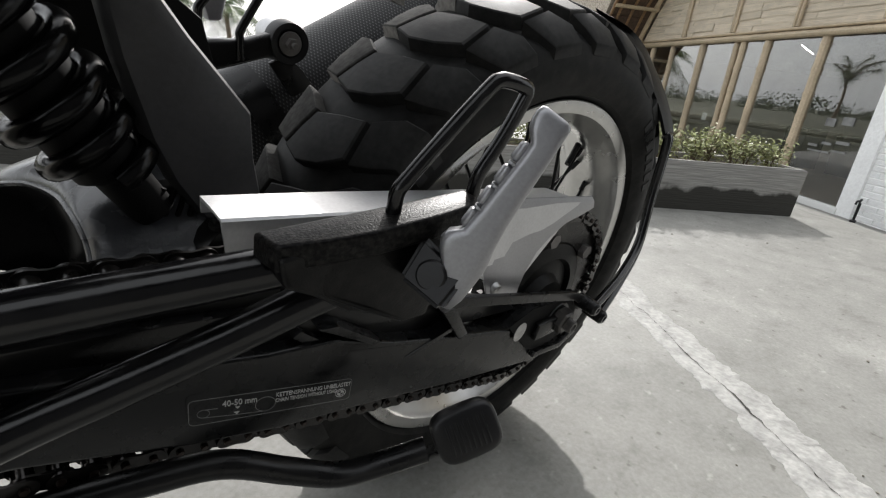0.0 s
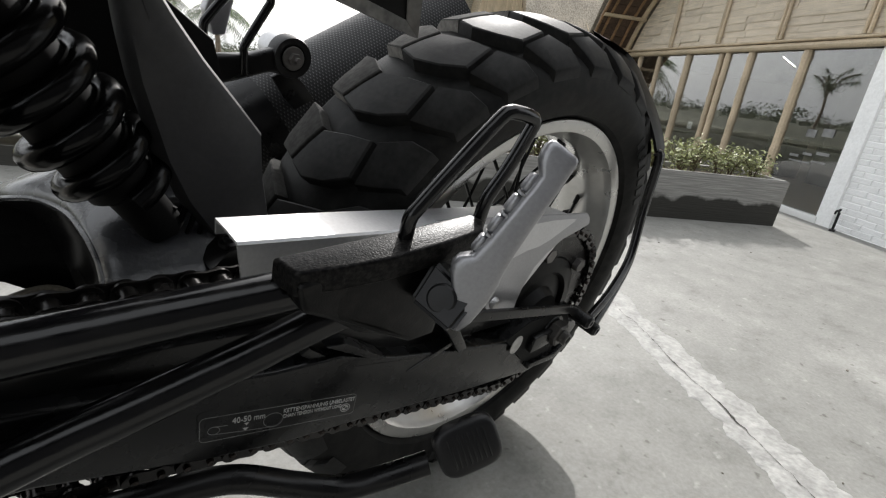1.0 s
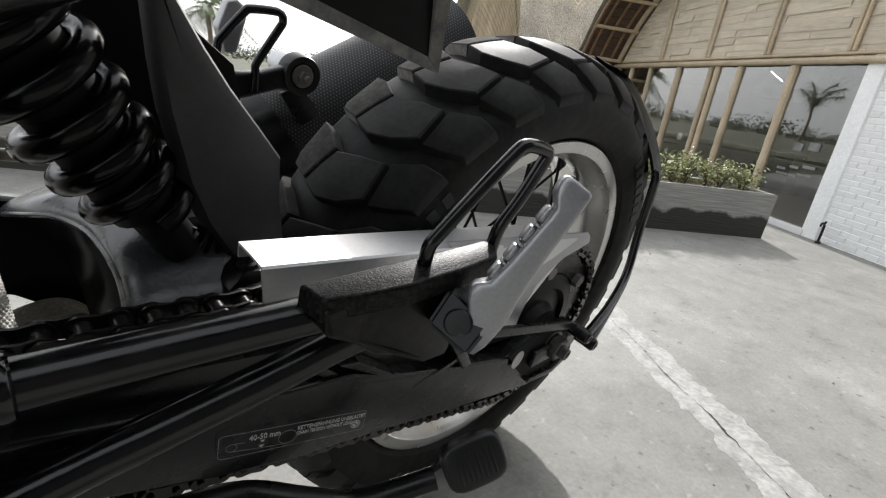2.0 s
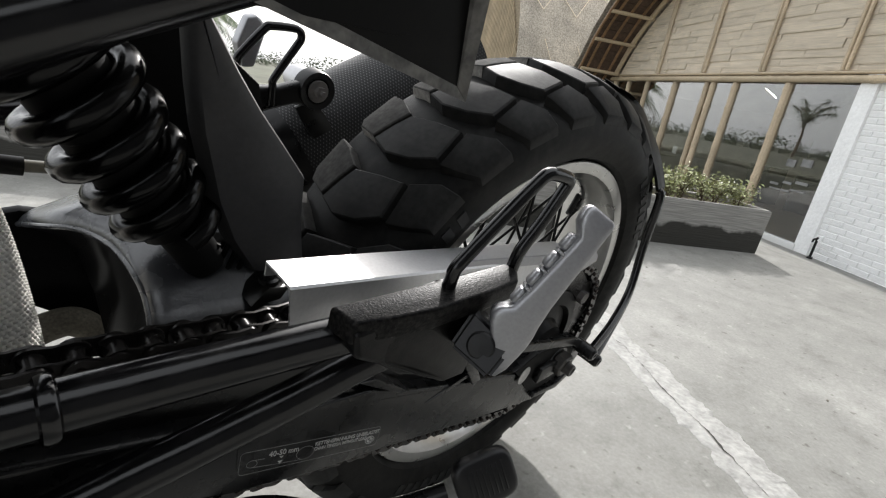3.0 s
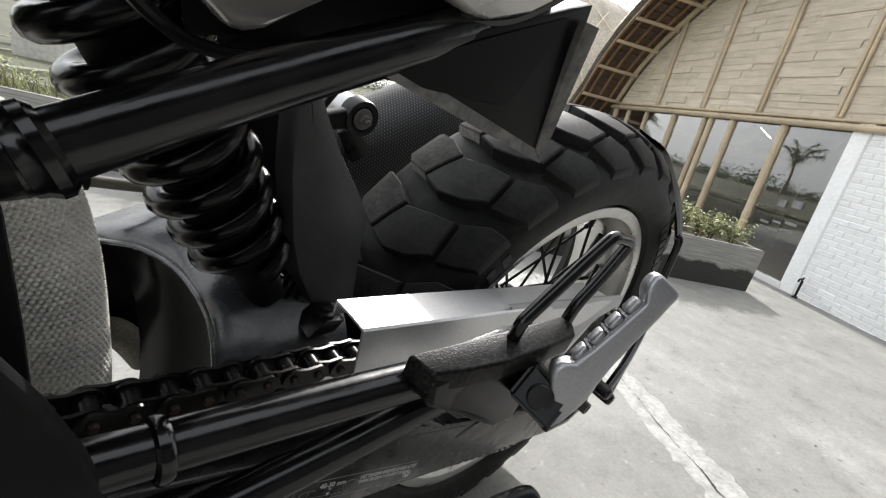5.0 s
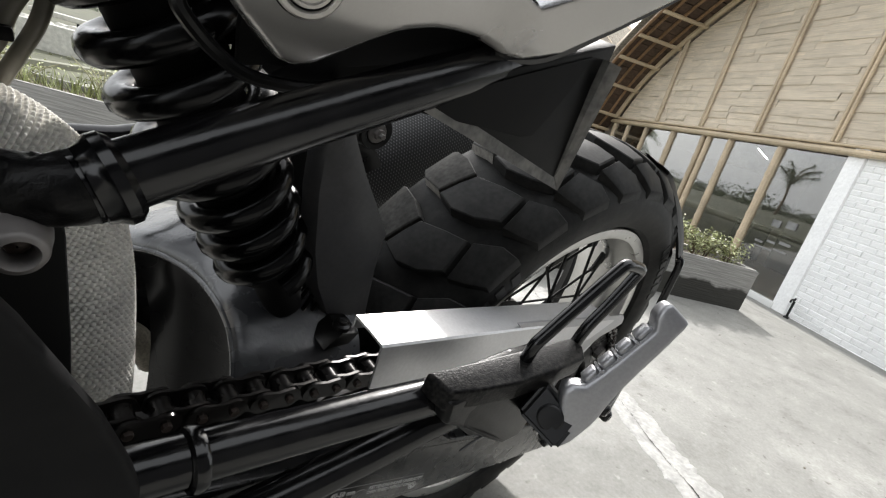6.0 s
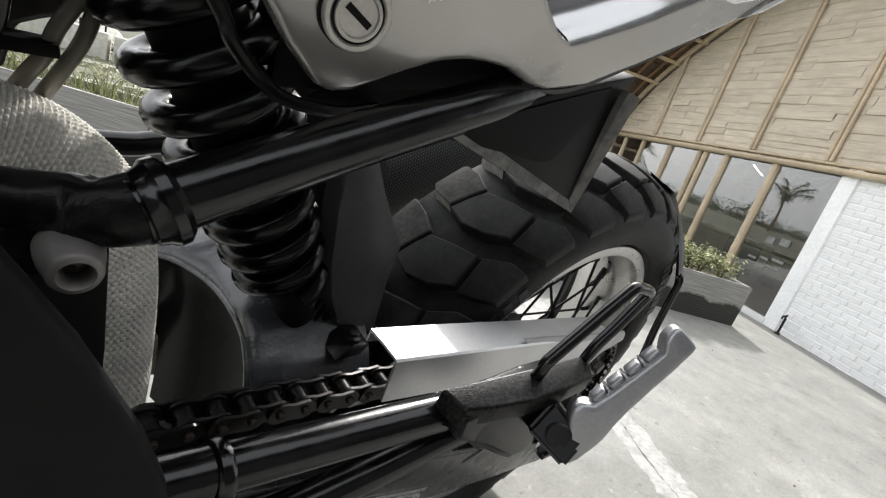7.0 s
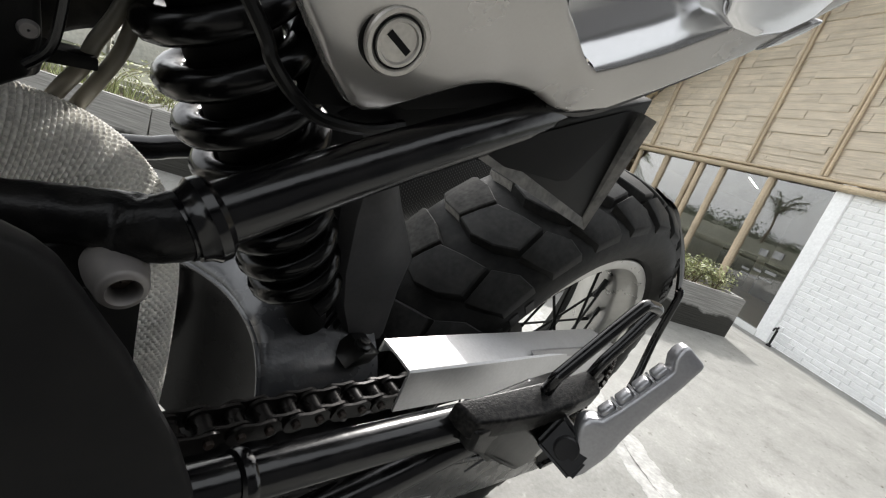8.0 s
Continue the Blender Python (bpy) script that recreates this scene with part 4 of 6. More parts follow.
for i, (x0, y0, x1, y1) in enumerate(((-0.45, -7.35, -1.20, -7.05), (-1.24, -7.03, -2.3, -6.75))):
    a, b = Vector((x0, y0, 0)), Vector((x1, y1, 0))
    d = b - a
    ob = finish("garden_wall", box((0, 0, 0.06), (d.length, 0.22, 0.34), 0.02), M_WHITEWASH)
    ob.matrix_basis = pose(*((a + b) / 2).xy, level(*((a + b) / 2).xy) + 0.05, 0, 0, math.degrees(math.atan2(d.y, d.x)))
    tagged(ob, "low whitewashed garden wall beside the fields", "garden wall", "garden walls")
for i in range(16):
    x, y = -0.7 - 0.17 * i + rocks.uniform(-0.06, 0.06), -8.75 + rocks.uniform(-0.3, 0.3)
    bm = bmesh.new()
    bmesh.ops.create_icosphere(bm, subdivisions=3, radius=1.0)
    r0 = rocks.uniform(0.14, 0.27)
    for v in bm.verts:
        v.co = v.co.normalized() * r0 * (1 + 0.35 * noise.noise(v.co * 1.7 + Vector((i * 3.1, 0, 0))) + 0.12 * noise.noise(v.co * 5))
        v.co.z *= 0.75
    ob = finish("boulder", bm, M_WHITEWASH)
    ob.location = (x, y, level(x, y) + r0 * 0.4)
    tagged(ob, "pale rough boulder in the garden", "boulder", "garden boulders")
bench = new("stone_bench")
bench.matrix_basis = pose(-0.92, -8.1, level(-0.92, -8.1), 0, 0, 160)
tagged(bench, "white stone bench on dark feet", "bench")
part("slab", box((0, 0, 0.36), (0.62, 0.32, 0.06), 0.012), M_WHITEWASH, bench)
for x in (-0.2, 0.2):
    part("foot", box((x, 0, 0.165), (0.09, 0.22, 0.33), 0.01), M_PLASTIC, bench)
lantern = new("path_lamp")
lantern.location = (-1.30, -7.9, level(-1.30, -7.9))
tagged(lantern, "small black path lamp on a thin post", "lamp")
part("post", sweep(bmesh.new(), [Vector((0, 0, -0.02)), Vector((0, 0, 0.36))], 0.011, 8), M_PLASTIC, lantern)
part("cage", box((0, 0, 0.41), (0.085, 0.085, 0.10), 0.008), M_PLASTIC, lantern)
part("cap", box((0, 0, 0.475), (0.12, 0.12, 0.02), 0.006), M_PLASTIC, lantern)

# thatched hut with a woven end, beyond the tyre
hut = new("thatched_hut")
hut.matrix_basis = pose(-12.7, -9.7, LOW, 0, 0, 65)
tagged(hut, "thatched hut with a woven bamboo end wall", "hut")
bm = bmesh.new()
prof = [(2.9 * math.cos(a) ** 0.8 if math.cos(a) > 0 else 0, 5.4 * math.sin(a) ** 0.85) for a in [i * math.pi / 2 / 10 for i in range(11)]]
rows = []
for yy in (-1.6, -0.5, 0.8, 2.2, 3.5, 5.0, 6.5):
    k = 1 - 0.015 * abs(yy)
    ring = [Vector((-x * k, yy, z * k)) for x, z in prof] + [Vector((x * k, yy, z * k)) for x, z in prof[-2::-1]]
    rows.append(ring)
quads(rows, "thatch", M_THATCH, hut)
end = [Vector((x, -1.2, z * 0.97)) for x, z in [(-p[0] * 0.95, p[1]) for p in prof] + [(p[0] * 0.95, p[1]) for p in prof[-2::-1]]]
bm = bmesh.new()
bm.faces.new([bm.verts.new(p) for p in end])
part("end_wall", bm, M_WICKER, hut, "woven bamboo end wall", smooth=False)
for i in range(46):
    x = -2.3 + i * 0.1
    zt = 5.2 * (1 - (abs(x) / 2.9) ** 1.6)
    part("slat", sweep(bmesh.new(), [Vector((x, -1.24, 0.02)), Vector((x, -1.24, max(zt * 0.95, 0.3)))], 0.022, 5), M_BAMBOO, hut)
for i in range(24):
    a = 0.1 + i * 0.1
    for sg in (1, -1):
        p0, p1 = prof[min(int(a * 6), 9)], prof[min(int(a * 6) + 2, 10)]
        y0 = -1.0 + (i % 6) * 1.0
        part("lashing", sweep(bmesh.new(), [Vector((p0[0] + 0.03, y0, p0[1] + 0.03)), Vector((p1[0] + 0.03, y0 + sg * 0.9, p1[1] + 0.03))], 0.013, 5), M_SPLIT, hut)


# ---- the motorcycle: origin at the rear axle, x ahead, y to its left, z up; millimetres in the lists ----
bike = new("motorcycle")
bike.matrix_basis = pose(-0.4567, -0.3334, 0.3002, -10.53, 0, 0)
tagged(bike, "black and silver-grey touring enduro motorcycle leaning on its stand", "motorcycle")
YC = -55.0                                           # middle plane of the bike


# tyre: carcass with raised tread blocks
TC = -67.0                                           # middle plane of the tread


def crown(v):
    return 327 - 15 * (v / 66) ** 2


near = [(240, -2), (243, 5), (253, 11), (267, 14), (281, 13), (291, 9), (299, 1), (306, -12), (313, -40)]
prof = near + [(315.5, TC)] + [(r, 2 * TC - y) for r, y in near[:2:-1]] + [(243, -126), (240, -112), (232, -102), (232, -8)]
tyre = part("tyre", lathe(bmesh.new(), [(r / 1000, y / 1000) for r, y in prof], seg=120), M_RUBBER, bike, "chunky block-tread rubber tyre")


def tread_mesh(name, outline, depth, top_material, side_material):
    """A block from an outline of (arc length, across), bent onto the crown round angle 0 at the tyre's top."""
    bm = bmesh.new()
    n = len(outline)
    cx, cy = sum(p[0] for p in outline) / n, sum(p[1] for p in outline) / n

    def at(s, v, r):
        a = s / 320
        return bm.verts.new(Vector((r * math.sin(a), v + TC, r * math.cos(a))) / 1000)

    def top_r(v):
        return crown(v) if abs(v) < 62 else crown(62) - (abs(v) - 62) * 1.1
    foot = [at(s * 1.0 + (s - cx) * 0.06, v + (v - cy) * 0.04, top_r(v) - depth) for s, v in outline]
    rim = [at(s, v, top_r(v) - 1.0) for s, v in outline]
    top = [at(cx + (s - cx) * 0.95, cy + (v - cy) * 0.95, top_r(cy + (v - cy) * 0.95)) for s, v in outline]
    mid = [at(cx + (s - cx) * 0.45, cy + (v - cy) * 0.45, top_r(cy + (v - cy) * 0.45)) for s, v in outline]
    for a, b in ((foot, rim), (rim, top), (top, mid)):
        for i in range(n):
            j = (i + 1) % n
            bm.faces.new((a[i], a[j], b[j], b[i]))
    bm.faces.new(mid)
    bmesh.ops.recalc_face_normals(bm, faces=bm.faces)
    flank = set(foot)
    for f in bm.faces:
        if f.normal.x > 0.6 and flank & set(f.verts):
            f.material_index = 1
    me = bpy.data.meshes.new(name)
    bm.to_mesh(me)
    bm.free()
    me.materials.append(top_material)
    me.materials.append(side_material)
    me.polygons.foreach_set("use_smooth", [True] * len(me.polygons))
    me.set_sharp_from_angle(angle=radians(28))
    return me


NB = 29
STEP = 360 / NB


def lay(pts):
    """Corners given as degrees round the wheel and place across, as arc length and distance from the tread's middle."""
    return [(320 * radians(a), y - TC) for a, y in pts]


MAIN = lay([(6.6, -81), (3.0, -75), (0, -69), (-1.6, -42), (-2.8, -21), (3.4, -16), (6.2, -34), (7.6, -58)])
FAR = lay([(6.3, -85), (3.0, -79), (-0.4, -73), (-2.4, -98), (-3.4, -124), (-3.6, -134), (3.6, -135), (5.6, -116)])
NEAR = lay([(-3.2, -17), (3.8, -11), (2.2, 2), (0.0, 12), (-7.6, 12), (-6.6, 0)])
blocks = [tread_mesh("tread_block", *q) for q in ((MAIN, 12.5, M_TREAD, M_TREAD), (FAR, 13, M_TREAD_FAR, M_TREAD_SIDE), (NEAR, 11, M_TREAD, M_RUBBER))]
for k in range(NB):
    for me in blocks:
        ob = new("tread_block", me)
        ob.parent = tyre
        ob.rotation_euler = (0, radians(40.4 + STEP * k), 0)
# moulded marks on the side wall: plain bars where the maker's name stands, and the season mark
for a0, n, r in ((-62, 7, 262), (48, 8, 262), (150, 9, 262)):
    for k in range(n):
        bm = bmesh.new()
        lathe(bm, [(r / 1000, 0.0122), (r / 1000, 0.0143), ((r + 15) / 1000, 0.0146), ((r + 15) / 1000, 0.0125)], seg=3, arc=(90 - a0 - k * 4.2, 90 - a0 - k * 4.2 + 2.3), caps=True)
        part("moulded_bar", bm, M_TYRE_MARK, tyre)
text_part("season_mark", "M+S", 0.016, Matrix.Rotation(radians(-36), 4, "Y") @ Matrix.Translation((-0.016, 0.0144, 0.258)) @ Matrix(((-1, 0, 0, 0), (0, 0, 1, 0), (0, 1, 0, 0), (0, 0, 0, 1))), M_TYRE_MARK, tyre)

# rim with flanges, well and inner barrel
rp = [(236, 55), (237, 53.5), (235, 50), (231, 48), (230, 34), (217, 22), (216, -22), (230, -34), (231, -48), (235, -50), (237, -53.5), (236, -55), (229, -55.5),
      (222, -53), (220, -40), (209, -28), (207, -14), (210, 0), (207, 14), (209, 28), (220, 40), (222, 53), (229, 55.5)]
rim = part("rim", lathe(bmesh.new(), [(r / 1000, (v + YC) / 1000) for r, v in rp], seg=128), M_RIM, bike, "silver anodised alloy wheel rim")
hub = part("hub", lathe(bmesh.new(), [(v[0] / 1000, v[1] / 1000) for v in ((12, -100), (40, -100), (62, -92), (62, -84), (36, -76), (34, -20), (60, -12), (74, -4), (78, 14), (70, 26), (30, 30), (12, 30))], seg=40), M_HUB, bike, "black wheel hub")
for k in range(36):
    side = 1 if k % 2 else -1
    a = 2 * math.pi * k / 36
    lead = radians(38) * (1 if (k // 2) % 2 else -1)
    h = Vector((60 * math.cos(a + lead), (-6 if side > 0 else -88), 60 * math.sin(a + lead)))
    e = Vector((208 * math.cos(a), YC + side * 6, 208 * math.sin(a)))
    part("spoke", sweep(bmesh.new(), [h / 1000, e / 1000], 0.0021, 6), M_HUB, rim, "thin black spoke" if k == 0 else "")
    d = (h - e).normalized()
    part("nipple", sweep(bmesh.new(), [(e + d * -3) / 1000, (e + d * 13) / 1000], 0.0036, 6), M_PLAIN, rim)
part("valve", sweep(bmesh.new(), mm([(-118, -46, 168), (-98, -40, 142)]), 0.0042, 8), M_PLAIN, rim)


# sprocket and its carrier
def gear(teeth, rpit, y0, y1, hole):
    pts = []
    for k in range(teeth):
        for f, dr in ((0.0, -5.0), (0.22, -3.5), (0.38, 3.2), (0.62, 3.2), (0.78, -3.5)):
            a = 2 * math.pi * (k + f) / teeth
            pts.append(((rpit + dr) * math.cos(a), (rpit + dr) * math.sin(a)))
    bm = bmesh.new()
    n = len(pts)
    rings = []
    for rr, y in ((None, y0), (None, y1), (hole, y1), (hole, y0)):
        ring = []
        for i, (x, z) in enumerate(pts):
            if rr:
                q = math.hypot(x, z)
                x, z = x * rr / q, z * rr / q
            ring.append(bm.verts.new(Vector((x, y, z)) / 1000))
        rings.append(ring)
    for i in range(4):
        a, b = rings[i], rings[(i + 1) % 4]
        for j in range(n):
            bm.faces.new((a[j], a[(j + 1) % n], b[(j + 1) % n], b[j]))
    return bm


CY = 36.0
sprocket = part("sprocket", gear(47, 118.8, CY - 3, CY + 3, 82), M_CHAIN, bike, "dark oily rear sprocket")
part("carrier", lathe(bmesh.new(), [(v[0] / 1000, v[1] / 1000) for v in ((10, 22), (100, 22), (100, 32), (84, 34), (80, 40), (62, 44), (58, 38), (40, 40), (34, 52), (10, 52))], seg=40), M_HUB, sprocket, "black sprocket carrier")
for k in range(6):
    a = radians(20 + 60 * k)
    bm = lathe(bmesh.new(), [(0.0005, 0.047), (0.0095, 0.047), (0.0095, 0.038), (0.0005, 0.038)], (0.092 * math.cos(a), 0, 0.092 * math.sin(a)), seg=6)
    part("sprocket_bolt", bm, M_BOLT, sprocket)


# drive chain: inner and outer links along a loop round both sprockets
def chain_path():
    r1, r2, c2 = 118.8, 50.0, Vector((590, 0, 98))
    d = c2.length
    base = math.atan2(c2.z, c2.x)
    off = math.acos((r1 - r2) / d)
    pts = []
    a_up, a_dn = base + off, base - off
    for i in range(61):
        a = a_up + (2 * math.pi - 2 * off) * i / 60
        pts.append(Vector((r1 * math.cos(a), CY, r1 * math.sin(a))))
    for i in range(1, 60):
        p, q = Vector((r1 * math.cos(a_dn), CY, r1 * math.sin(a_dn))), c2 + Vector((r2 * math.cos(a_dn), CY, r2 * math.sin(a_dn)))
        pts.append(p.lerp(q, i / 60) + Vector((0, 0, 4 * math.sin(math.pi * i / 60))))
    for i in range(31):
        a = a_dn + (2 * off) * i / 30
        pts.append(c2 + Vector((r2 * math.cos(a), CY, r2 * math.sin(a))))
    for i in range(1, 60):
        p, q = c2 + Vector((r2 * math.cos(a_up), CY, r2 * math.sin(a_up))), Vector((r1 * math.cos(a_up), CY, r1 * math.sin(a_up)))
        pts.append(p.lerp(q, i / 60))
    return pts


def resample(pts, pitch):
    ln = [0.0]
    loop = pts + [pts[0]]
    for a, b in zip(loop, loop[1:]):
        ln.append(ln[-1] + (b - a).length)
    n = int(ln[-1] / pitch)
    n -= n % 2
    out, j = [], 0
    for k in range(n):
        s = ln[-1] * k / n
        while ln[j + 1] < s:
            j += 1
        t = (s - ln[j]) / (ln[j + 1] - ln[j])
        out.append(loop[j].lerp(loop[j + 1], t))
    return out


def link_plate(bm, y0, y1, half, r_end, r_mid):
    pts = []
    for k in range(9):
        a = -math.pi / 2 + math.pi * k / 8
        pts.append((half + r_end * math.cos(a), r_end * math.sin(a)))
    pts.append((0, r_mid))
    for k in range(9):
        a = math.pi / 2 + math.pi * k / 8
        pts.append((-half + r_end * math.cos(a), r_end * math.sin(a)))
    pts.append((0, -r_mid))
    lo = [bm.verts.new(Vector((x, y0, z)) / 1000) for x, z in pts]
    hi = [bm.verts.new(Vector((x, y1, z)) / 1000) for x, z in pts]
    bm.faces.new(lo)
    bm.faces.new(hi[::-1])
    for i in range(len(pts)):
        j = (i + 1) % len(pts)
        bm.faces.new((lo[i], lo[j], hi[j], hi[i]))


def as_mesh(name, bm, *mats):
    me = bpy.data.meshes.new(name)
    bmesh.ops.recalc_face_normals(bm, faces=bm.faces)
    bm.to_mesh(me)
    bm.free()
    for m in mats:
        me.materials.append(m)
    me.polygons.foreach_set("use_smooth", [True] * len(me.polygons))
    me.set_sharp_from_angle(angle=radians(35))
    return me


bm = bmesh.new()
for y0 in (5.2, -7.0):
    link_plate(bm, y0, y0 + 1.8, 7.94, 7.5, 6.2)
for x in (-7.94, 7.94):
    lathe(bm, [(0.0045, -0.0050), (0.0055, -0.0050), (0.0055, 0.0050), (0.0045, 0.0050)], (x / 1000, 0, 0), seg=12)
inner_me = as_mesh("inner_link", bm, M_CHAIN)
bm = bmesh.new()
for y0 in (7.6, -9.4):
    link_plate(bm, y0, y0 + 1.8, 7.94, 7.1, 5.8)
nf = len(bm.faces)
bm.faces.ensure_lookup_table()
for x in (-7.94, 7.94):
    lathe(bm, [(0.0002, -0.0115), (0.0022, -0.0115), (0.0026, -0.0105), (0.0026, 0.0105), (0.0022, 0.0115), (0.0002, 0.0115)], (x / 1000, 0, 0), seg=8)
bm.faces.ensure_lookup_table()
for f in bm.faces[nf:]:
    f.material_index = 1
outer_me = as_mesh("outer_link", bm, M_CHAIN, M_RUST)
links = resample(chain_path(), 15.875)
chain = new("chain", outer_me)
chain.parent = bike
chain["label"] = "oily brown-black drive chain"
for k, p in enumerate(links):
    q = links[(k + 1) % len(links)]
    c, d = (p + q) / 2, q - p
    ob = chain if k == 0 else new("link", outer_me if k % 2 == 0 else inner_me)
    m = Matrix.Translation(c / 1000) @ Matrix.Rotation(-math.atan2(d.z, d.x), 4, "Y")
    if k == 0:
        chain.matrix_basis = m
        inv = m.inverted()
    else:
        ob.parent = chain
        ob.matrix_basis = inv @ m

# swingarm: left beam, front yoke with its arch, axle carrier
arm = part("swingarm", prism([(596, 70), (520, 66), (480, 58), (402, 24), (342, 3), (272, -12), (140, -42), (14, -66), (-30, -62), (-60, -42), (-74, -12), (-60, 8), (-20, 14), (40, 22), (87, 8), (188, 34), (249, 51),
                              (304, 74), (354, 80), (420, 96), (520, 120), (596, 126)], lambda x, z: 48, lambda x, z: 66 + 8 * max(0, min(1, (300 - x) / 300)), "y", 3.5, 3), M_ARM, bike, "dark grey cast swingarm")
part("web", prism([(596, 122), (596, 134), (430, 118), (330, 104), (280, 92), (250, 90), (180, 70), (103, 42), (60, 16), (188, 30), (249, 48), (304, 70), (354, 76), (420, 92)], 46, 54, "y", 1.5), M_SATIN, arm, "dark recessed web of the swingarm")
# the yoke bridges the wheel side to side: its arch opens forwards, hollow behind the lip
lip = [Vector(p) for p in ((476, -215, 84), (464, -168, 106), (450, -142, 117), (440, -118, 122), (434, -90, 127), (431, -62, 128), (428.5, -44, 122.5), (428, -32, 115), (429, -20, 106), (431, -8, 92), (433, 0, 70), (434, 4, 40))]
mid = Vector((0, -110, 20))
rows = []
for t in (0, 0.08, 0.2, 0.35, 0.5, 0.65, 0.8, 0.92, 1):
    a, drop = math.sin(t * math.pi / 2), max(0.0, t - 0.3) / 0.7
    rows.append([Vector((p.x - 54 * a, mid.y + (p.y - mid.y) * (1 - 0.24 * a - 0.1 * drop), p.z - 16 * a - (p.z + 70) * drop ** 1.6)) / 1000 for p in lip])
# far wall and bowl take the shaded colour, so the hollow reads dark
part("yoke_far_wall", prism([(640, 62), (520, 88), (474, 96), (420, 84), (396, 40), (392, -90), (420, -90), (432, -50), (452, -20), (476, 0), (520, 10), (640, 14)], -228, -216, "y", 3), M_BOWL, arm, "far wall of the hollow, coloured as deep shade")
part("lower_pipe", sweep(bmesh.new(), curve_pts(mm([(510, -200, -40), (466, -200, -18), (440, -200, -20), (414, -200, -60)]), 8), 0.014, 24), M_BARKWRAP, bike, "dirty wrapped lower pipe behind the yoke")
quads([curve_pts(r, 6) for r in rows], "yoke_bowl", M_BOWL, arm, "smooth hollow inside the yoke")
# rounded outer skin of the yoke: rolls round the lip and flares back towards the shock
rows = []
for k in range(19):
    t = k / 18
    row = []
    for p in lip:
        out = Vector((0, p.y - mid.y, p.z - mid.z)).normalized()
        row.append((p + out * (6 * math.sin(math.pi / 2 * min(t * 4, 1)) + 8 * t) - Vector((95 * t ** 1.25 - 3 * math.sin(math.pi * min(t * 4, 1)), 0, -34 * t * min(max((-40 - p.y) / 60, 0), 1)))) / 1000)
    rows.append(curve_pts(row, 8))
quads(rows, "yoke_skin", M_YOKE, arm, "smooth rounded face of the yoke")
part("rib", prism([(306, 90), (322, 92), (276, 62), (262, 58)], 55, 70, "y", 1.2), M_ARM, arm)
part("rib", prism([(330, 88), (336, 84), (280, 34), (272, 38)], 55, 62, "y", 1.2), M_ARM, arm)
part("rib", prism([(236, 30), (228, 27), (180, 40), (176, 47)], 55, 70, "y", 1.2), M_ARM, arm)
part("rib", prism([(190, 72), (204, 70), (172, 28), (162, 32)], 55, 73, "y", 1.2), M_ARM, arm)
# flat dark sheet: the shade of a recess is painted, not modelled
part("pocket", prism([(96, 16), (60, 30), (-18, 22), (-40, 0), (-52, -30), (20, -46), (44, -34)], 73.5, 74.6, "y", 0.4), M_DARK, arm, "thin dark sheet painted as recess shade round the axle")
part("slot", prism([(72 + 13 * math.cos(a) * 0.75, 2 + 13 * math.sin(a)) for a in [i * math.pi / 8 for i in range(16)]], 74.8, 75.4, "y"), M_STEEL, arm, "pale oval slot")
part("lower_lip", prism([(30, -50), (-30, -58), (-58, -42), (-52, -34), (-26, -48), (28, -42)], 70, 80, "y", 1.5), M_ARM, arm)
M_NUT = mat("dull_axle_steel", (0.07, 0.066, 0.062), 0.38, metal=0.5, var=0.2, vscale=60, dust=0.12, dscale=90)
nut = part("axle_nut", lathe(bmesh.new(), [(0.0085, 0.0905), (0.0135, 0.0905), (0.0160, 0.0885), (0.0160, 0.078), (0.0150, 0.076), (0.0085, 0.076)], seg=6), M_NUT, bike, "dull hexagonal axle nut", smooth=False)
part("washer", lathe(bmesh.new(), [(0.0085, 0.0762), (0.0195, 0.0762), (0.0200, 0.0745), (0.0200, 0.070), (0.0085, 0.070)], seg=32), M_SATIN, nut)
part("threaded_end", lathe(bmesh.new(), [(0.0005, 0.0975), (0.0045, 0.0975), (0.0050, 0.0995), (0.0072, 0.0995)] + [(0.0084 if k % 2 else 0.0077, 0.0985 - 0.0008 * k) for k in range(12)] + [(0.0084, 0.080), (0.0005, 0.080)], seg=24), M_NUT, nut)
part("axle", sweep(bmesh.new(), mm([(0, 70, 0), (0, -150, 0)]), 0.009, 12), M_STEEL, bike)
part("adjuster", box((0.022, 0.079, -0.004), (0.05, 0.008, 0.022), 0.002), M_SATIN, arm)
part("mount_bar", prism([(215, 97), (215, 87), (-8, 28), (-40, 6), (-58, -8), (-70, -2), (-60, 12), (-8, 39)], 79, 85, "y", 1.5), M_SATIN, bike, "flat black bar to the mudguard stay")

# chain tension label
M_DIM = mat("faint_label_line", (0.2, 0.2, 0.195), 0.6)


lab_u, lab_v = Vector((-101, 9, -23)).normalized(), None
lab_n = Vector((0.085, 1, 0)).normalized()
lab_v = lab_n.cross(lab_u) * -1
if lab_v.z < 0:
    lab_v = -lab_v
lab_v = (lab_v - lab_u * 0.22).normalized()                     # its short sides stand upright
lab_o = Vector((402.5, 67.5, 67)) / 1000
LM = Matrix((Vector((*lab_u, 0)), Vector((*lab_v, 0)), Vector((*lab_n, 0)), Vector((0, 0, 0, 1)))).transposed()
LM = Matrix.Translation(lab_o + lab_n * 0.0005) @ LM @ Matrix.Diagonal((1.10, 1.06, 1, 1))
bm = bmesh.new()
loop = []
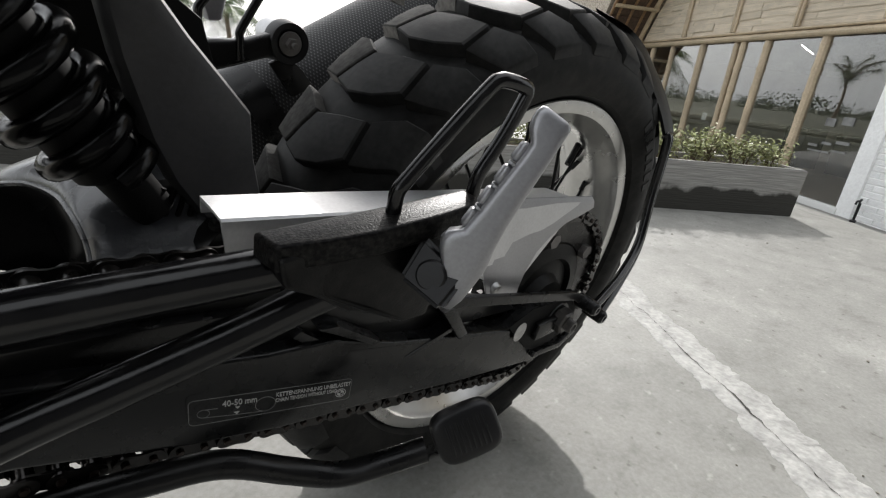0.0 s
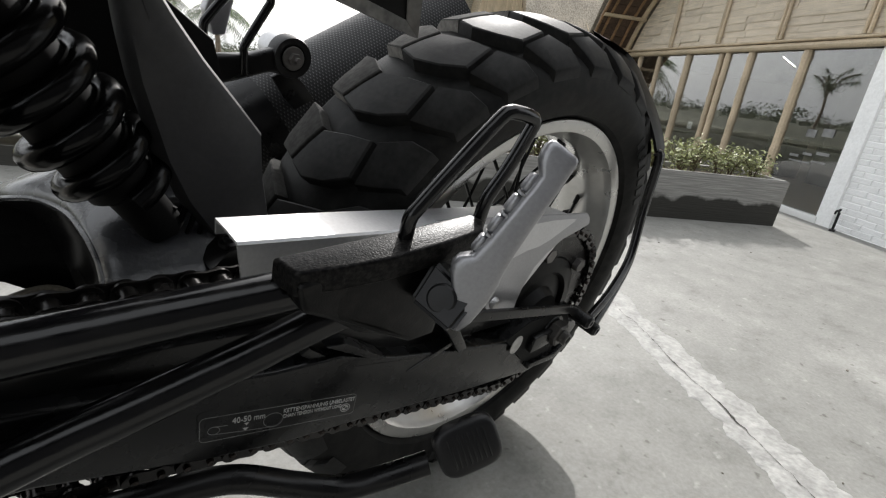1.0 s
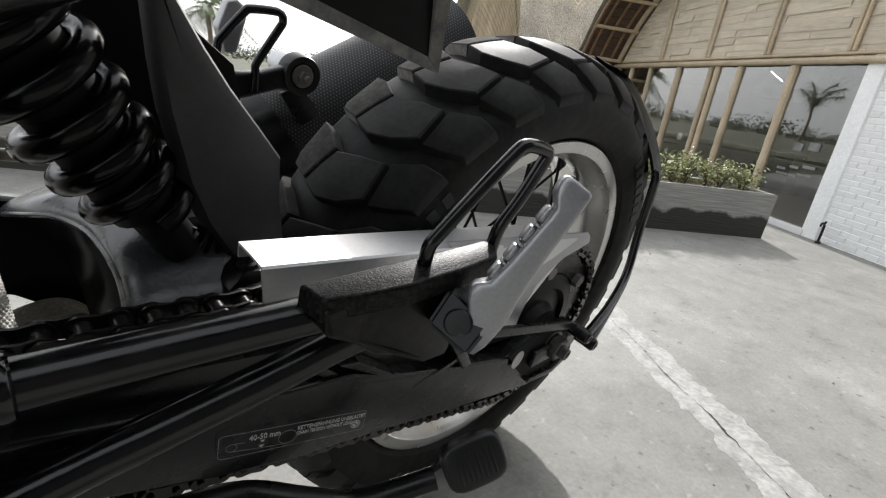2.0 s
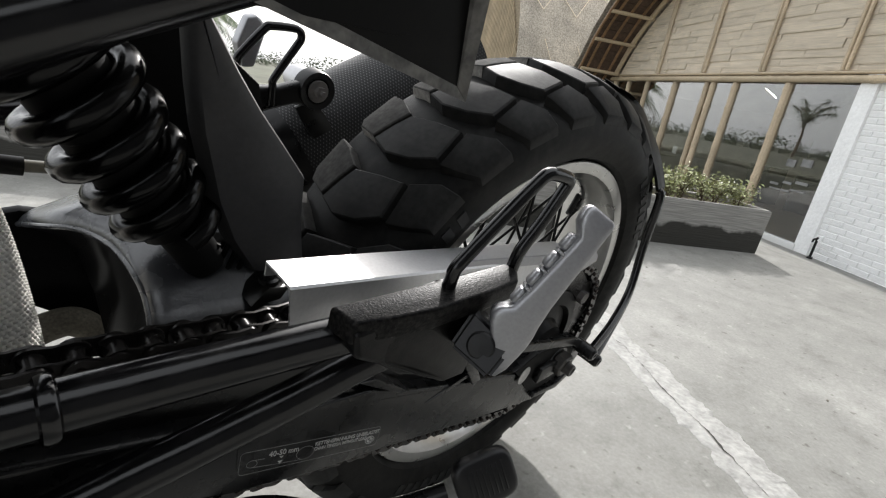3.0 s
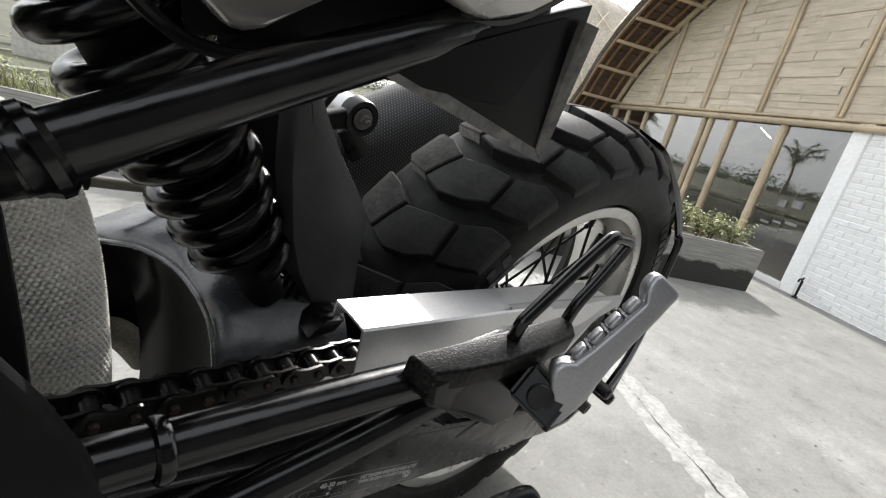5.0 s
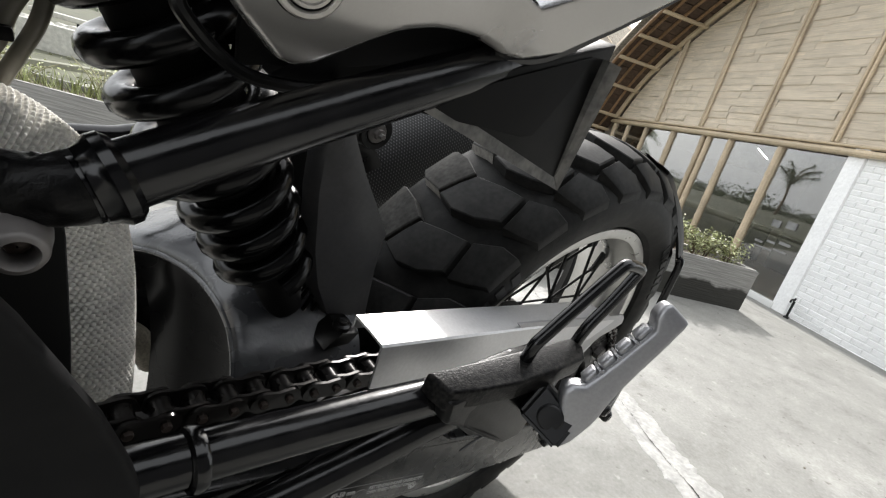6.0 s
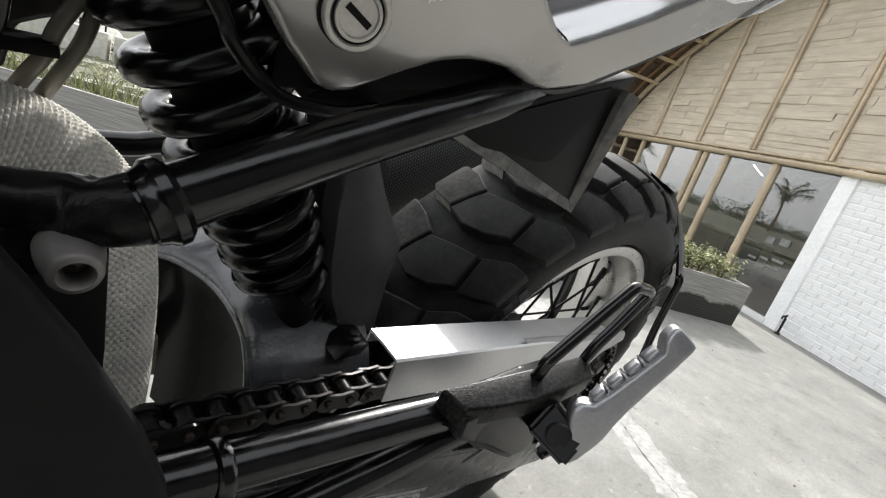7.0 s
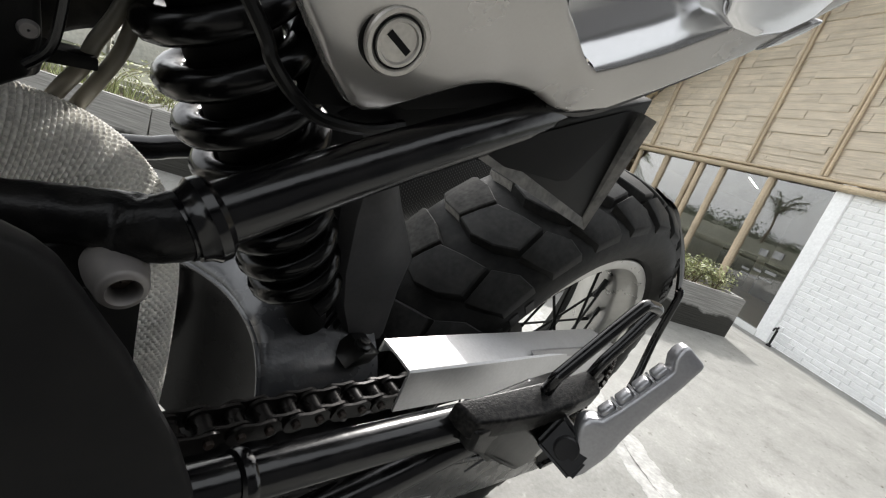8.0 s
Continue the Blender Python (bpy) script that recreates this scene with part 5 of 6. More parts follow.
for cx, cy, a0 in ((0.003, -0.003, 90), (0.003, -0.017, 180), (0.099, -0.017, 270), (0.099, -0.003, 0)):
    for k in range(5):
        a = radians(a0 + 22.5 * k)
        loop.append(Vector((cx + 0.003 * math.cos(a), cy + 0.003 * math.sin(a), 0.0006)))
label = part("label", sweep(bmesh.new(), [LM @ p for p in loop], 0.00022, 4, closed=True), M_DIM, arm, "chain tension label with thin pale outline")
text_part("label_text", "KETTENSPANNUNG UNBELASTET", 0.0052, LM @ Matrix.Translation((0.0485, -0.0067, 0.0006)), M_INK, arm, width=0.0525)
text_part("label_text", "CHAIN TENSION WITHOUT LOAD", 0.0046, LM @ Matrix.Translation((0.0485, -0.0114, 0.0006)), M_INK, arm, width=0.0425)
text_part("label_text", "40-50 mm", 0.0068, LM @ Matrix.Translation((0.0175, -0.0082, 0.0006)), M_INK, arm, width=0.0195)
bm = bmesh.new()
f = [bm.verts.new(LM @ Vector(p)) for p in ((0.0245, -0.0095, 0.0006), (0.0275, -0.0095, 0.0006), (0.026, -0.0118, 0.0006))]
bm.faces.new(f)
f = [bm.verts.new(LM @ Vector(p)) for p in ((0.0237, -0.0138, 0.0006), (0.0275, -0.0138, 0.0006), (0.0256, -0.0165, 0.0006))]
bm.faces.new(f)
part("label_arrow", bm, M_INK, arm, smooth=False)
for cx, r in ((0.0075, 0.0032), (0.0425, 0.0062)):
    part("label_ring", sweep(bmesh.new(), [LM @ Vector((cx + r * math.cos(a), -0.0115 + r * math.sin(a), 0.0006)) for a in [i * math.pi / 12 for i in range(24)]], 0.0002, 4, closed=True), M_DIM, arm)
part("label_line", sweep(bmesh.new(), [LM @ Vector(p) for p in ((0.0075, -0.0147, 0.0006), (0.025, -0.0165, 0.0006), (0.0425, -0.0177, 0.0006))], 0.0002, 4), M_DIM, arm)
part("label_line", sweep(bmesh.new(), [LM @ Vector(p) for p in ((0.0075, -0.0083, 0.0006), (0.015, -0.0088, 0.0006))], 0.0002, 4), M_DIM, arm)
for r in (0.0038, 0.0024):
    part("label_roundel", sweep(bmesh.new(), [LM @ Vector((0.0945 + r * math.cos(a), -0.0128 + r * math.sin(a), 0.0006)) for a in [i * math.pi / 10 for i in range(20)]], 0.0003, 4, closed=True), M_INK, arm)
for a0 in (0, 180):
    bm = bmesh.new()
    v = [bm.verts.new(LM @ Vector((0.0945, -0.0128, 0.0006)))] + [bm.verts.new(LM @ Vector((0.0945 + 0.0022 * math.cos(radians(a0 + t)), -0.0128 + 0.0022 * math.sin(radians(a0 + t)), 0.0006))) for t in range(0, 91, 15)]
    bm.faces.new(v)
    part("label_roundel", bm, M_INK, arm, smooth=False)

# aluminium chain guard: folded channel sweeping down behind to its bolt
top_l = [(379, 21, 175), (300, 22, 170), (200, 23, 162), (110, 24, 155.5), (40, 25, 150)]
top_r = [(378, 52, 175), (300, 53.5, 169.5), (200, 55, 162), (110, 57, 155.5), (22, 60, 149)]
bot_r = [(374, 53, 138), (300, 55, 132), (200, 60, 110), (130, 64, 74), (100, 66, 66)]
bm = bmesh.new()
rows = []
for a, b, c in zip(top_l, top_r, bot_r):
    a, b, c = Vector(a), Vector(b), Vector(c)
    rows.append([a - Vector((0, 0, 10)), a, a.lerp(b, 0.5) + Vector((0, 0, 0.5)), b + Vector((0, -1.5, 0)), b + Vector((0, 0, -1.5)), b.lerp(c, 0.5), c])
v = [[bm.verts.new(p / 1000) for p in r] for r in rows]
for i in range(len(v) - 1):
    for j in range(len(v[0]) - 1):
        bm.faces.new((v[i][j], v[i][j + 1], v[i + 1][j + 1], v[i + 1][j]))
bmesh.ops.recalc_face_normals(bm, faces=bm.faces)
bmesh.ops.solidify(bm, geom=bm.faces, thickness=0.0018)
guard = part("chain_guard", bm, M_ALU, bike, "bright folded aluminium chain guard", angle=25)
part("guard_wing", prism([(228, 168.6), (191, 166), (131, 162), (60, 156.5), (2, 152), (-6, 146), (-9, 138), (12, 132), (38, 126), (60, 114), (77, 100), (88, 80), (93, 62), (95, 44), (136, 54), (150, 86), (162, 112), (190, 142)], lambda x, z: 50.2 + (379 - x) * 0.017 + max(0, 162 - z) * 0.092 - 2.6 * min(max((x - 140) / 40, 0), 1), lambda x, z: 52.8 + (379 - x) * 0.017 + max(0, 162 - z) * 0.092 - 2.6 * min(max((x - 140) / 40, 0), 1), "y", 0.9, 2), M_PEG, guard, "swept silver end of the guard")
part("guard_bolt", lathe(bmesh.new(), [(0.0005, 0.069), (0.0045, 0.069), (0.006, 0.067), (0.0072, 0.063), (0.0075, 0.060), (0.0005, 0.060)], (0.131, 0, 0.071), seg=16), M_STEEL, guard)

# passenger footrest carrier: two tubes and a cast bracket
part("frame_tube", tube([(600, 66, 150), (490, 76, 157), (372, 88, 164), (330, 94, 168)], 11.5, 18), M_GLOSS, bike, "glossy black footrest tube")
part("collar", lathe(bmesh.new(), [(0.0118, 0.487), (0.0140, 0.488), (0.0146, 0.4895), (0.0146, 0.492), (0.0140, 0.4935), (0.0118, 0.4945)], (0, 0.0765, 0.157), "x", 20), M_GLOSS, bike, "dented tube collar")
part("frame_tube", tube([(600, 78, 66), (479, 80, 98), (439, 82, 108), (388, 86, 123), (341, 90, 139), (318, 94, 146)], 11, 18), M_GLOSS, bike, "glossy black lower stay tube")
part("chain_slider", prism([(330, 90), (600, 100), (600, 134), (480, 130), (340, 118)], 20, 45.5, "y", 2), M_PLASTIC, arm, "black plastic chain slider")
TOPB = [(376, 88), (372, 106), (350, 113), (326, 119), (290, 123), (264, 124), (256, 116), (258, 106), (300, 100)]


def top_z(x, y):
    return 187 + (375 - x) * 0.16


bracket = part("footrest_bracket", prism(TOPB, lambda x, y: top_z(x, y) - 15, top_z, "z", 2.2, 3), M_PEBBLE, bike, "rough black cast footrest bracket")
part("bracket_body", prism([(372, 182), (368, 164), (350, 154), (330, 138), (292, 122), (262, 122), (258, 150), (262, 190), (300, 190)], 88, 110, "y", 4, 3), M_CAST, bracket)
part("bracket_web", prism([(368, 184), (362, 166), (344, 152), (322, 140), (296, 126), (276, 126), (270, 190)], lambda x, z: 96, lambda x, z: 107 + 12 * min(max((360 - x) / 50, 0), 1), "y", 3, 3), M_CAST, bracket)

# rubber-faced pivot block and its folded footrest
bt, bl, bb, br = [Vector(p) for p in ((296, 121, 189), (308, 121, 164), (304, 152, 161), (286, 150, 177))]
nrm = (bl - bt).cross(br - bt).normalized()
if nrm.x < 0:
    nrm = -nrm
bm = bmesh.new()
cen = (bt + bl + bb + br) / 4
fr = [bm.verts.new((p + nrm * 1) / 1000) for p in (bt, bl, bb, br)]
bk = [bm.verts.new((cen + (p - cen) * 1.06 - nrm * 22) / 1000) for p in (bt, bl, bb, br)]
bm.faces.new(fr)
bm.faces.new(bk[::-1])
for i in range(4):
    bm.faces.new((fr[i], fr[(i + 1) % 4], bk[(i + 1) % 4], bk[i]))
bmesh.ops.recalc_face_normals(bm, faces=bm.faces)
bmesh.ops.bevel(bm, geom=list(bm.edges), offset=0.0028, segments=3, affect="EDGES")
pivot = part("pivot_block", bm, M_PAD, bike, "black rubber pivot block")
side = nrm.orthogonal().normalized()
sd2 = nrm.cross(side)
bm = bmesh.new()
rings = []
for rr, h in ((8.6, 0.6), (8.6, 2.6), (7.4, 3.6), (0.3, 3.8)):
    rings.append([bm.verts.new((cen + nrm * h + (side * math.cos(a) + sd2 * math.sin(a)) * rr) / 1000) for a in [i * math.pi / 12 for i in range(24)]])
for a, b in zip(rings, rings[1:]):
    for j in range(24):
        bm.faces.new((a[j], a[(j + 1) % 24], b[(j + 1) % 24], b[j]))
part("boss", bm, M_PAD, pivot)

PA, PB = Vector((290.5, 135.8, 188)), Vector((260, 149, 259))        # foot and tip of the folded rest
pu = (PB - PA).normalized()
pf = Vector((0.80, 0.56, 0.16))
pf = (pf - pu * pf.dot(pu)).normalized()                          # smooth outer face looks this way
pt = pu.cross(pf)
if pt.y > 0:
    pt = -pt                                                       # toothed edge looks inward
LEN = (PB - PA).length


def peg_pt(l, w, d):
    return (PA + pu * (l * LEN) + pt * w + pf * d) / 1000


def peg_loft(stations, seg=36, power=6.0):
    """Rounded-square sections (place along, w from, w to, d from, d to) joined into one smooth casting."""
    bm = bmesh.new()
    rings = []
    for l, w0, w1, d0, d1 in stations:
        ring = []
        for j in range(seg):
            a = 2 * math.pi * (j + 0.5) / seg
            c, q = math.cos(a), math.sin(a)
            e = (abs(c) ** power + abs(q) ** power) ** (-1 / power)
            ring.append(bm.verts.new(peg_pt(l, (w0 + w1) / 2 + (w1 - w0) / 2 * c * e, (d0 + d1) / 2 + (d1 - d0) / 2 * q * e)))
        rings.append(ring)
    for a, b in zip(rings, rings[1:]):
        for j in range(seg):
            bm.faces.new((a[j], a[(j + 1) % seg], b[(j + 1) % seg], b[j]))
    bm.faces.new(rings[0][::-1])
    bm.faces.new(rings[-1])
    return bm


body = [(-0.37, -19, -15, -9, 0), (-0.34, -21.5, -11.5, -10.5, 2.5), (-0.24, -23, -8, -10.8, 4.2), (-0.10, -23, -1, -11, 4.8), (-0.02, -22.8, 5.0, -11, 5), (0.04, -22.3, 7.6, -11, 5), (0.10, -21.3, 6.6, -10.5, 5),
        (0.145, -20.2, 3.0, -10.5, 5), (0.17, -19.6, 1.0, -10.5, 5), (0.35, -17, 0.2, -10.5, 5), (0.58, -15, 0, -10.5, 5), (0.80, -13.5, 0, -10.5, 5), (0.875, -13.0, 0.4, -10.5, 5), (0.905, -12.7, 3.0, -10.2, 5),
        (0.945, -12.4, 6.0, -10, 5), (1.0, -12.0, 7.6, -9.5, 4.9), (1.05, -11.6, 7.9, -8.8, 4.6), (1.085, -10.8, 7.0, -7.8, 4.0), (1.10, -9.0, 5.0, -6.0, 2.6)]
peg = part("footrest", peg_loft(body), M_PEG, bike, "folded cast silver passenger footrest with toothed edge", angle=60)
for i in range(4):
    l0 = 0.185 + 0.178 * i
    bar = [(l0, 0.5, 2.4, -6.5, 0.5), (l0 + 0.010, -1.5, 3.9, -8.0, 2.2), (l0 + 0.024, -1.5, 4.5, -8.6, 2.8), (l0 + 0.121, -1.5, 4.5, -8.6, 2.8), (l0 + 0.135, -1.5, 3.9, -8.0, 2.2), (l0 + 0.145, 0.5, 2.4, -6.5, 0.5)]
    part("tooth", peg_loft(bar, 20, 2.6), M_PEG, peg, angle=60)
    if i < 3:
        rib = [(l0 + 0.150, -1, 2.6, -9.5, 4.0), (l0 + 0.153, -1.5, 3.4, -9.8, 4.5), (l0 + 0.170, -1.5, 3.4, -9.8, 4.5), (l0 + 0.173, -1, 2.6, -9.5, 4.0)]
        part("rib", peg_loft(rib, 20, 5.0), M_PEG, peg, angle=60)


# heel guards, one on either side
def heel(sign):
    pts = [(308, 106, 180), (308, 106, 200), (307.5, 106, 209), (304, 106.5, 215), (285, 108, 239), (262, 109.5, 266), (256, 110, 270.5), (250, 111, 271), (241, 112.5, 270), (235, 113, 268), (234, 112.5, 262), (242, 111, 238), (250, 109.8, 221), (252, 109.5, 214), (252, 109, 205), (252, 109, 186)]
    return [(x, y if sign > 0 else 2 * YC - y - 28, z) for x, y, z in pts]


part("heel_guard", tube(heel(1), 4.3, 12, 4), M_GLOSS, bike, "bent black rod heel guard")
part("heel_guard", tube([(298, -246, 200), (297, -246, 236), (293, -246, 246), (273, -246, 272), (266, -246, 276.5), (242, -246, 279), (234, -246, 277), (232, -246, 270), (236, -246, 262), (256, -246, 226), (257, -246, 218), (256, -246, 196)], 4.3, 12, 4), M_GLOSS, bike, "bent black rod heel guard on the far side")

# stand lever with its ribbed rubber pad
part("stand_lever", tube([(520, 40, 0), (430, 62, 5), (385, 74, 4), (345, 88, -16), (312, 104, -26), (285, 120, -14), (255, 134, -2)], 9.5, 14), M_SATIN, bike, "black stand lever")
tl, tr, brr, bll = [Vector(p) for p in ((251, 130, 24), (215, 144.5, 40), (209, 166, 14), (247, 152, -4))]
cen = (tl + tr + brr + bll) / 4
tl, tr, brr, bll = [cen + (p - cen) * 1.22 for p in (tl, tr, brr, bll)]
nx = (tr - bll).cross(tl - brr).normalized()
if nx.dot(Vector((457, 283, 305)) - cen) < 0:
    nx = -nx
pu_, pv_ = (tr + brr - tl - bll) / 4, (tl + tr - bll - brr) / 4
bm = bmesh.new()
rings = []
for k, h in ((0.90, -8), (1.0, -5), (1.0, 1.5), (0.96, 4.0), (0.86, 5.6), (0.70, 6.2)):
    ring = []
    for i in range(40):
        a = 2 * math.pi * i / 40
        c, q = math.cos(a), math.sin(a)
        e = (abs(c) ** 4 + abs(q) ** 4) ** -0.25        # rounded square
        ring.append(bm.verts.new((cen + (pu_ * c + pv_ * q) * e * k + nx * h) / 1000))
    rings.append(ring)
for a, b in zip(rings, rings[1:]):
    for j in range(40):
        bm.faces.new((a[j], a[(j + 1) % 40], b[(j + 1) % 40], b[j]))
bm.faces.new(rings[0][::-1])
bm.faces.new(rings[-1])
pad = part("pad", bm, M_PAD, bike, "rounded ribbed black rubber pedal pad", angle=50)
for i in range(8):
    t = -0.56 + 1.12 * i / 7
    a, b = cen + pu_ * t + pv_ * 0.58, cen + pu_ * t - pv_ * 0.58
    part("rib", sweep(bmesh.new(), [(a + nx * 5.6) / 1000, (a.lerp(b, 0.06) + nx * 6.2) / 1000, (a.lerp(b, 0.94) + nx * 6.2) / 1000, (b + nx * 5.6) / 1000], 0.0011, 6), M_PAD, pad)

# rear shock: spring, body and lower fork
s0, s1 = Vector((381, -46, 122)), Vector((552, -46, 402))
sdir = (s1 - s0).normalized()
sx, sy = Vector((0, 1, 0)), sdir.cross(Vector((0, 1, 0)))
bm = bmesh.new()
turns, k = 11.6, 26
ln = (s1 - s0).length
pts = []
for i in range(int(turns * k) + 1):
    t = i / (turns * k)
    a = 2 * math.pi * turns * t
    grow = 31 - 8 * max(0, 1 - t / 0.45)
    pts.append((s0 + sdir * (52 + t * (ln - 52)) + (sx * math.cos(a) + sy * math.sin(a)) * grow) / 1000)
spring = part("spring", sweep(bm, pts, 0.0076, 12), M_SPRING, bike, "thick glossy black shock spring")
part("shock_body", sweep(bmesh.new(), [(s0 + sdir * t) / 1000 for t in (14, 50, 56, 130, 131, 300)], [0.014, 0.015, 0.0215, 0.0215, 0.0225, 0.0225], 20), M_DARK, spring, "black shock body inside the spring")
part("lower_eye", prism([(352, 66), (346, 96), (352, 136), (368, 150), (392, 146), (402, 126), (396, 92), (384, 66)], -72, -50, "y", 5, 3), M_DARK, spring, "black shock eye below the spring")
for k in range(5):
    part("flute", tube([(404 - 7.5 * k, -46 + 1.5 * k, 121 - 2.2 * k), (397 - 7 * k, -43 + 1.5 * k, 136 - 1.5 * k), (389 - 6.5 * k, -43 + 1.5 * k, 152)], 2.0, 8, 4), M_CAST, spring)

part("cross_member", prism([(300, 40), (300, 110), (330, 134), (352, 140), (356, 40)], -150, -30, "y", 3), M_CAST, arm)
part("boss_outline", tube([(392, -58, 141), (402, -59, 140), (409, -54, 136), (409, -40, 127), (408, -28, 117), (402, -26, 116), (394, -25, 118)], 1.2, 8, 4), M_YOKE, arm)
part("lip_roll", tube([tuple(p) for p in lip], 2.2, 10, 6), M_YOKE, arm, "rounded rim of the arch")


# splash guard between shock and tyre
edge_l = [(412, 300), (408, 262), (404, 236), (392, 190), (380, 160), (364, 134), (352, 120)]
edge_r = [(400, 300), (382, 272), (366, 250), (346, 226), (329, 205), (326, 172), (316, 122)]
rows = []
for (xl, zl), (xr, zr) in zip(edge_l, edge_r):
    rows.append([Vector((xl + 2, -42, zl)) / 1000, Vector((xl, -35, zl)) / 1000, Vector((xl - 4, -30, zl)) / 1000, Vector(((xl + xr) / 2, -28, (zl + zr) / 2)) / 1000, Vector((xr + 7, -29, zr)) / 1000,
                 Vector((xr + 1.5, -32, zr)) / 1000, Vector((xr - 1, -38, zr)) / 1000, Vector((xr - 6, -80, zr)) / 1000])
splash = quads(rows, "splash_guard", M_GUARD, bike, "matt black splash guard ahead of the tyre")
part("guard_tab", prism([(350, 122), (372, 120), (360, 134), (344, 132)], -28, -4, "y", 1), M_SATIN, bike)
part("tab_bolt", lathe(bmesh.new(), [(0.0004, 0.140), (0.004, 0.140), (0.0045, 0.138), (0.007, 0.137), (0.007, 0.134), (0.0004, 0.134)], (0.357, -0.012, 0), "z", 14), M_SATIN, bike)

# tail side plate with a dusty bevelled rim
TP = [(432, 319), (415, 320), (350, 307), (283, 294), (291, 335), (299, 384), (312, 378)]
tail = part("tail_plate", prism(TP, lambda x, z: 34, lambda x, z: 44 + (415 - x) * 0.06, "y", 1.5, 2), M_PLASTIC, bike, "matt black tail side plate")
for a, b, c, d in (((430, 42, 321), (283, 50.5, 293), (292, 51.0, 301), (425, 43, 328)), ((283, 50.5, 293), (298, 57, 374), (306, 55.5, 374), (292, 51.5, 301))):
    bm = bmesh.new()
    q = [Vector(p) for p in (a, b, c, d)]
    lo = [bm.verts.new((p - Vector((0, 4, 0))) / 1000) for p in q]
    hi = [bm.verts.new((p + Vector((0, 3.0 if i < 2 else 0.6, 0))) / 1000) for i, p in enumerate(q)]
    bm.faces.new(lo)
    bm.faces.new(hi[::-1])
    for i in range(4):
        bm.faces.new((lo[i], lo[(i + 1) % 4], hi[(i + 1) % 4], hi[i]))
    part("rim_edge", bm, M_DUSTY, tail, "dusty grey bevelled edge", smooth=False)

# dark sheet on the plate's face, its colour standing for shade in a recess
part("recess", prism([(425, 316), (365, 318.5), (343, 319), (333, 322), (328, 332), (320, 352), (316, 372), (360, 350)], lambda x, z: 44.2 + (415 - x) * 0.06, lambda x, z: 45.0 + (415 - x) * 0.06, "y", 0.4), M_DARK, tail, "thin dark sheet painted as a moulded recess's shade")

# main frame rail and its lug
part("frame_rail", tube([(534, 49.2, 268.5), (520, 47, 275), (450, 40, 309), (350, 34, 357), (322, 33, 370)], 11.5, 28), M_GLOSS, bike, "glossy black frame rail")
part("rail_collar", sweep(bmesh.new(), mm([(532, 49.3, 269.6), (529.5, 49, 270.8), (527.5, 48.7, 271.8), (524.5, 48.3, 273.3), (522.5, 48, 274.3)]), [0.0124, 0.0132, 0.0150, 0.0150, 0.0128], 28), M_GLOSS, bike, "welded collar on the frame rail")
part("rail_lug", prism([(640, 240), (640, 254), (580, 256), (564, 257), (558, 264), (551, 266), (544, 263), (536, 256), (545, 240), (562, 240)], 30, 45, "y", 3.5, 3), M_CAST, bike, "black frame lug")
lug_path = curve_pts(mm([(527, 48.5, 271.5), (540, 46, 266), (550, 40, 264), (570, 34, 261), (600, 30, 258), (640, 28, 254)]), 8)
part("welded_end", sweep(bmesh.new(), lug_path, [0.0122 - 0.0028 * min(i / 20, 1) for i in range(len(lug_path))], 36, shape=lambda a, i: 1.0 + 0.10 * noise.noise(Vector((math.cos(a) * 1.6, math.sin(a) * 1.6, i * 0.22))) + 0.05 * noise.noise(Vector((math.cos(a) * 5, math.sin(a) * 5, i * 0.7)))), M_CAST, bike, "lumpy black welded end of the rail", angle=60)
bm = lathe(bmesh.new(), [(0.0004, 0.0545), (0.0034, 0.0545), (0.0040, 0.0592), (0.0050, 0.0612), (0.0064, 0.0610), (0.0073, 0.0592), (0.0079, 0.0555), (0.0087, 0.0520), (0.0090, 0.0490), (0.0090, 0.030), (0.0004, 0.030)], (0.5482, 0, 0.2525), seg=36)
bolt = part("lug_bolt", bm, M_BOLT, bike, "large grey socket-head bolt", angle=60)
part("socket", lathe(bmesh.new(), [(0.0004, 0.0560), (0.0032, 0.0556), (0.0036, 0.0545), (0.0004, 0.0540)], (0.5482, 0, 0.2525), seg=6), M_RUST, bolt, "dirty hexagonal socket")
cover = [(640, 300), (600, 294), (579, 287), (573, 283), (568, 278), (562, 268), (549, 246), (538, 224), (527, 202), (516, 174), (509, 150), (507, 100), (518, 60), (640, 60)]
part("heel_plate", prism(cover, 76, 86, "y", 4, 3), M_HEEL, bike, "smooth black heel plate")

# side panel in silver grey with a seat lock
def pan_flat(x, z):
    return 22 + 0.45 * (z - 315) + 0.06 * (461 - x)


def pan_swell(x, z):
    """Gentle crown over the lock, a hollow beside it, then the tail flank standing proud and rolling under at its foot."""
    u = min(max((398 + 0.6 * (z - 355) - x) / 34, 0), 1)
    foot = max(0.0, 1 - (z - (355 + 0.95 * max(0, 350 - x))) / 26) if x < 372 else max(0.0, 1 - (z - 322) / 22)
    return 5.5 * u * u * (3 - 2 * u) - 2.6 * min(foot, 1.4) ** 2 - 0.0006 * min(max(z - 350, 0), 80) ** 2 * (1 - u)


def pan_y(x, z):
    return pan_flat(x, z) + pan_swell(x, z)


PAN = [(560, 440), (540, 400), (512, 347), (490, 329), (470, 316), (463, 315), (456, 319), (444, 334), (432, 345), (420, 351), (408, 354), (395, 355.5), (380, 353.5), (368, 354.5), (360, 359), (350, 365), (333, 385), (306, 420), (297, 439), (288, 458), (284, 464), (296, 474), (318, 466), (330, 440), (339, 423), (356, 402), (374, 385), (383, 377), (391, 378), (407, 385), (425, 392), (462, 440)]
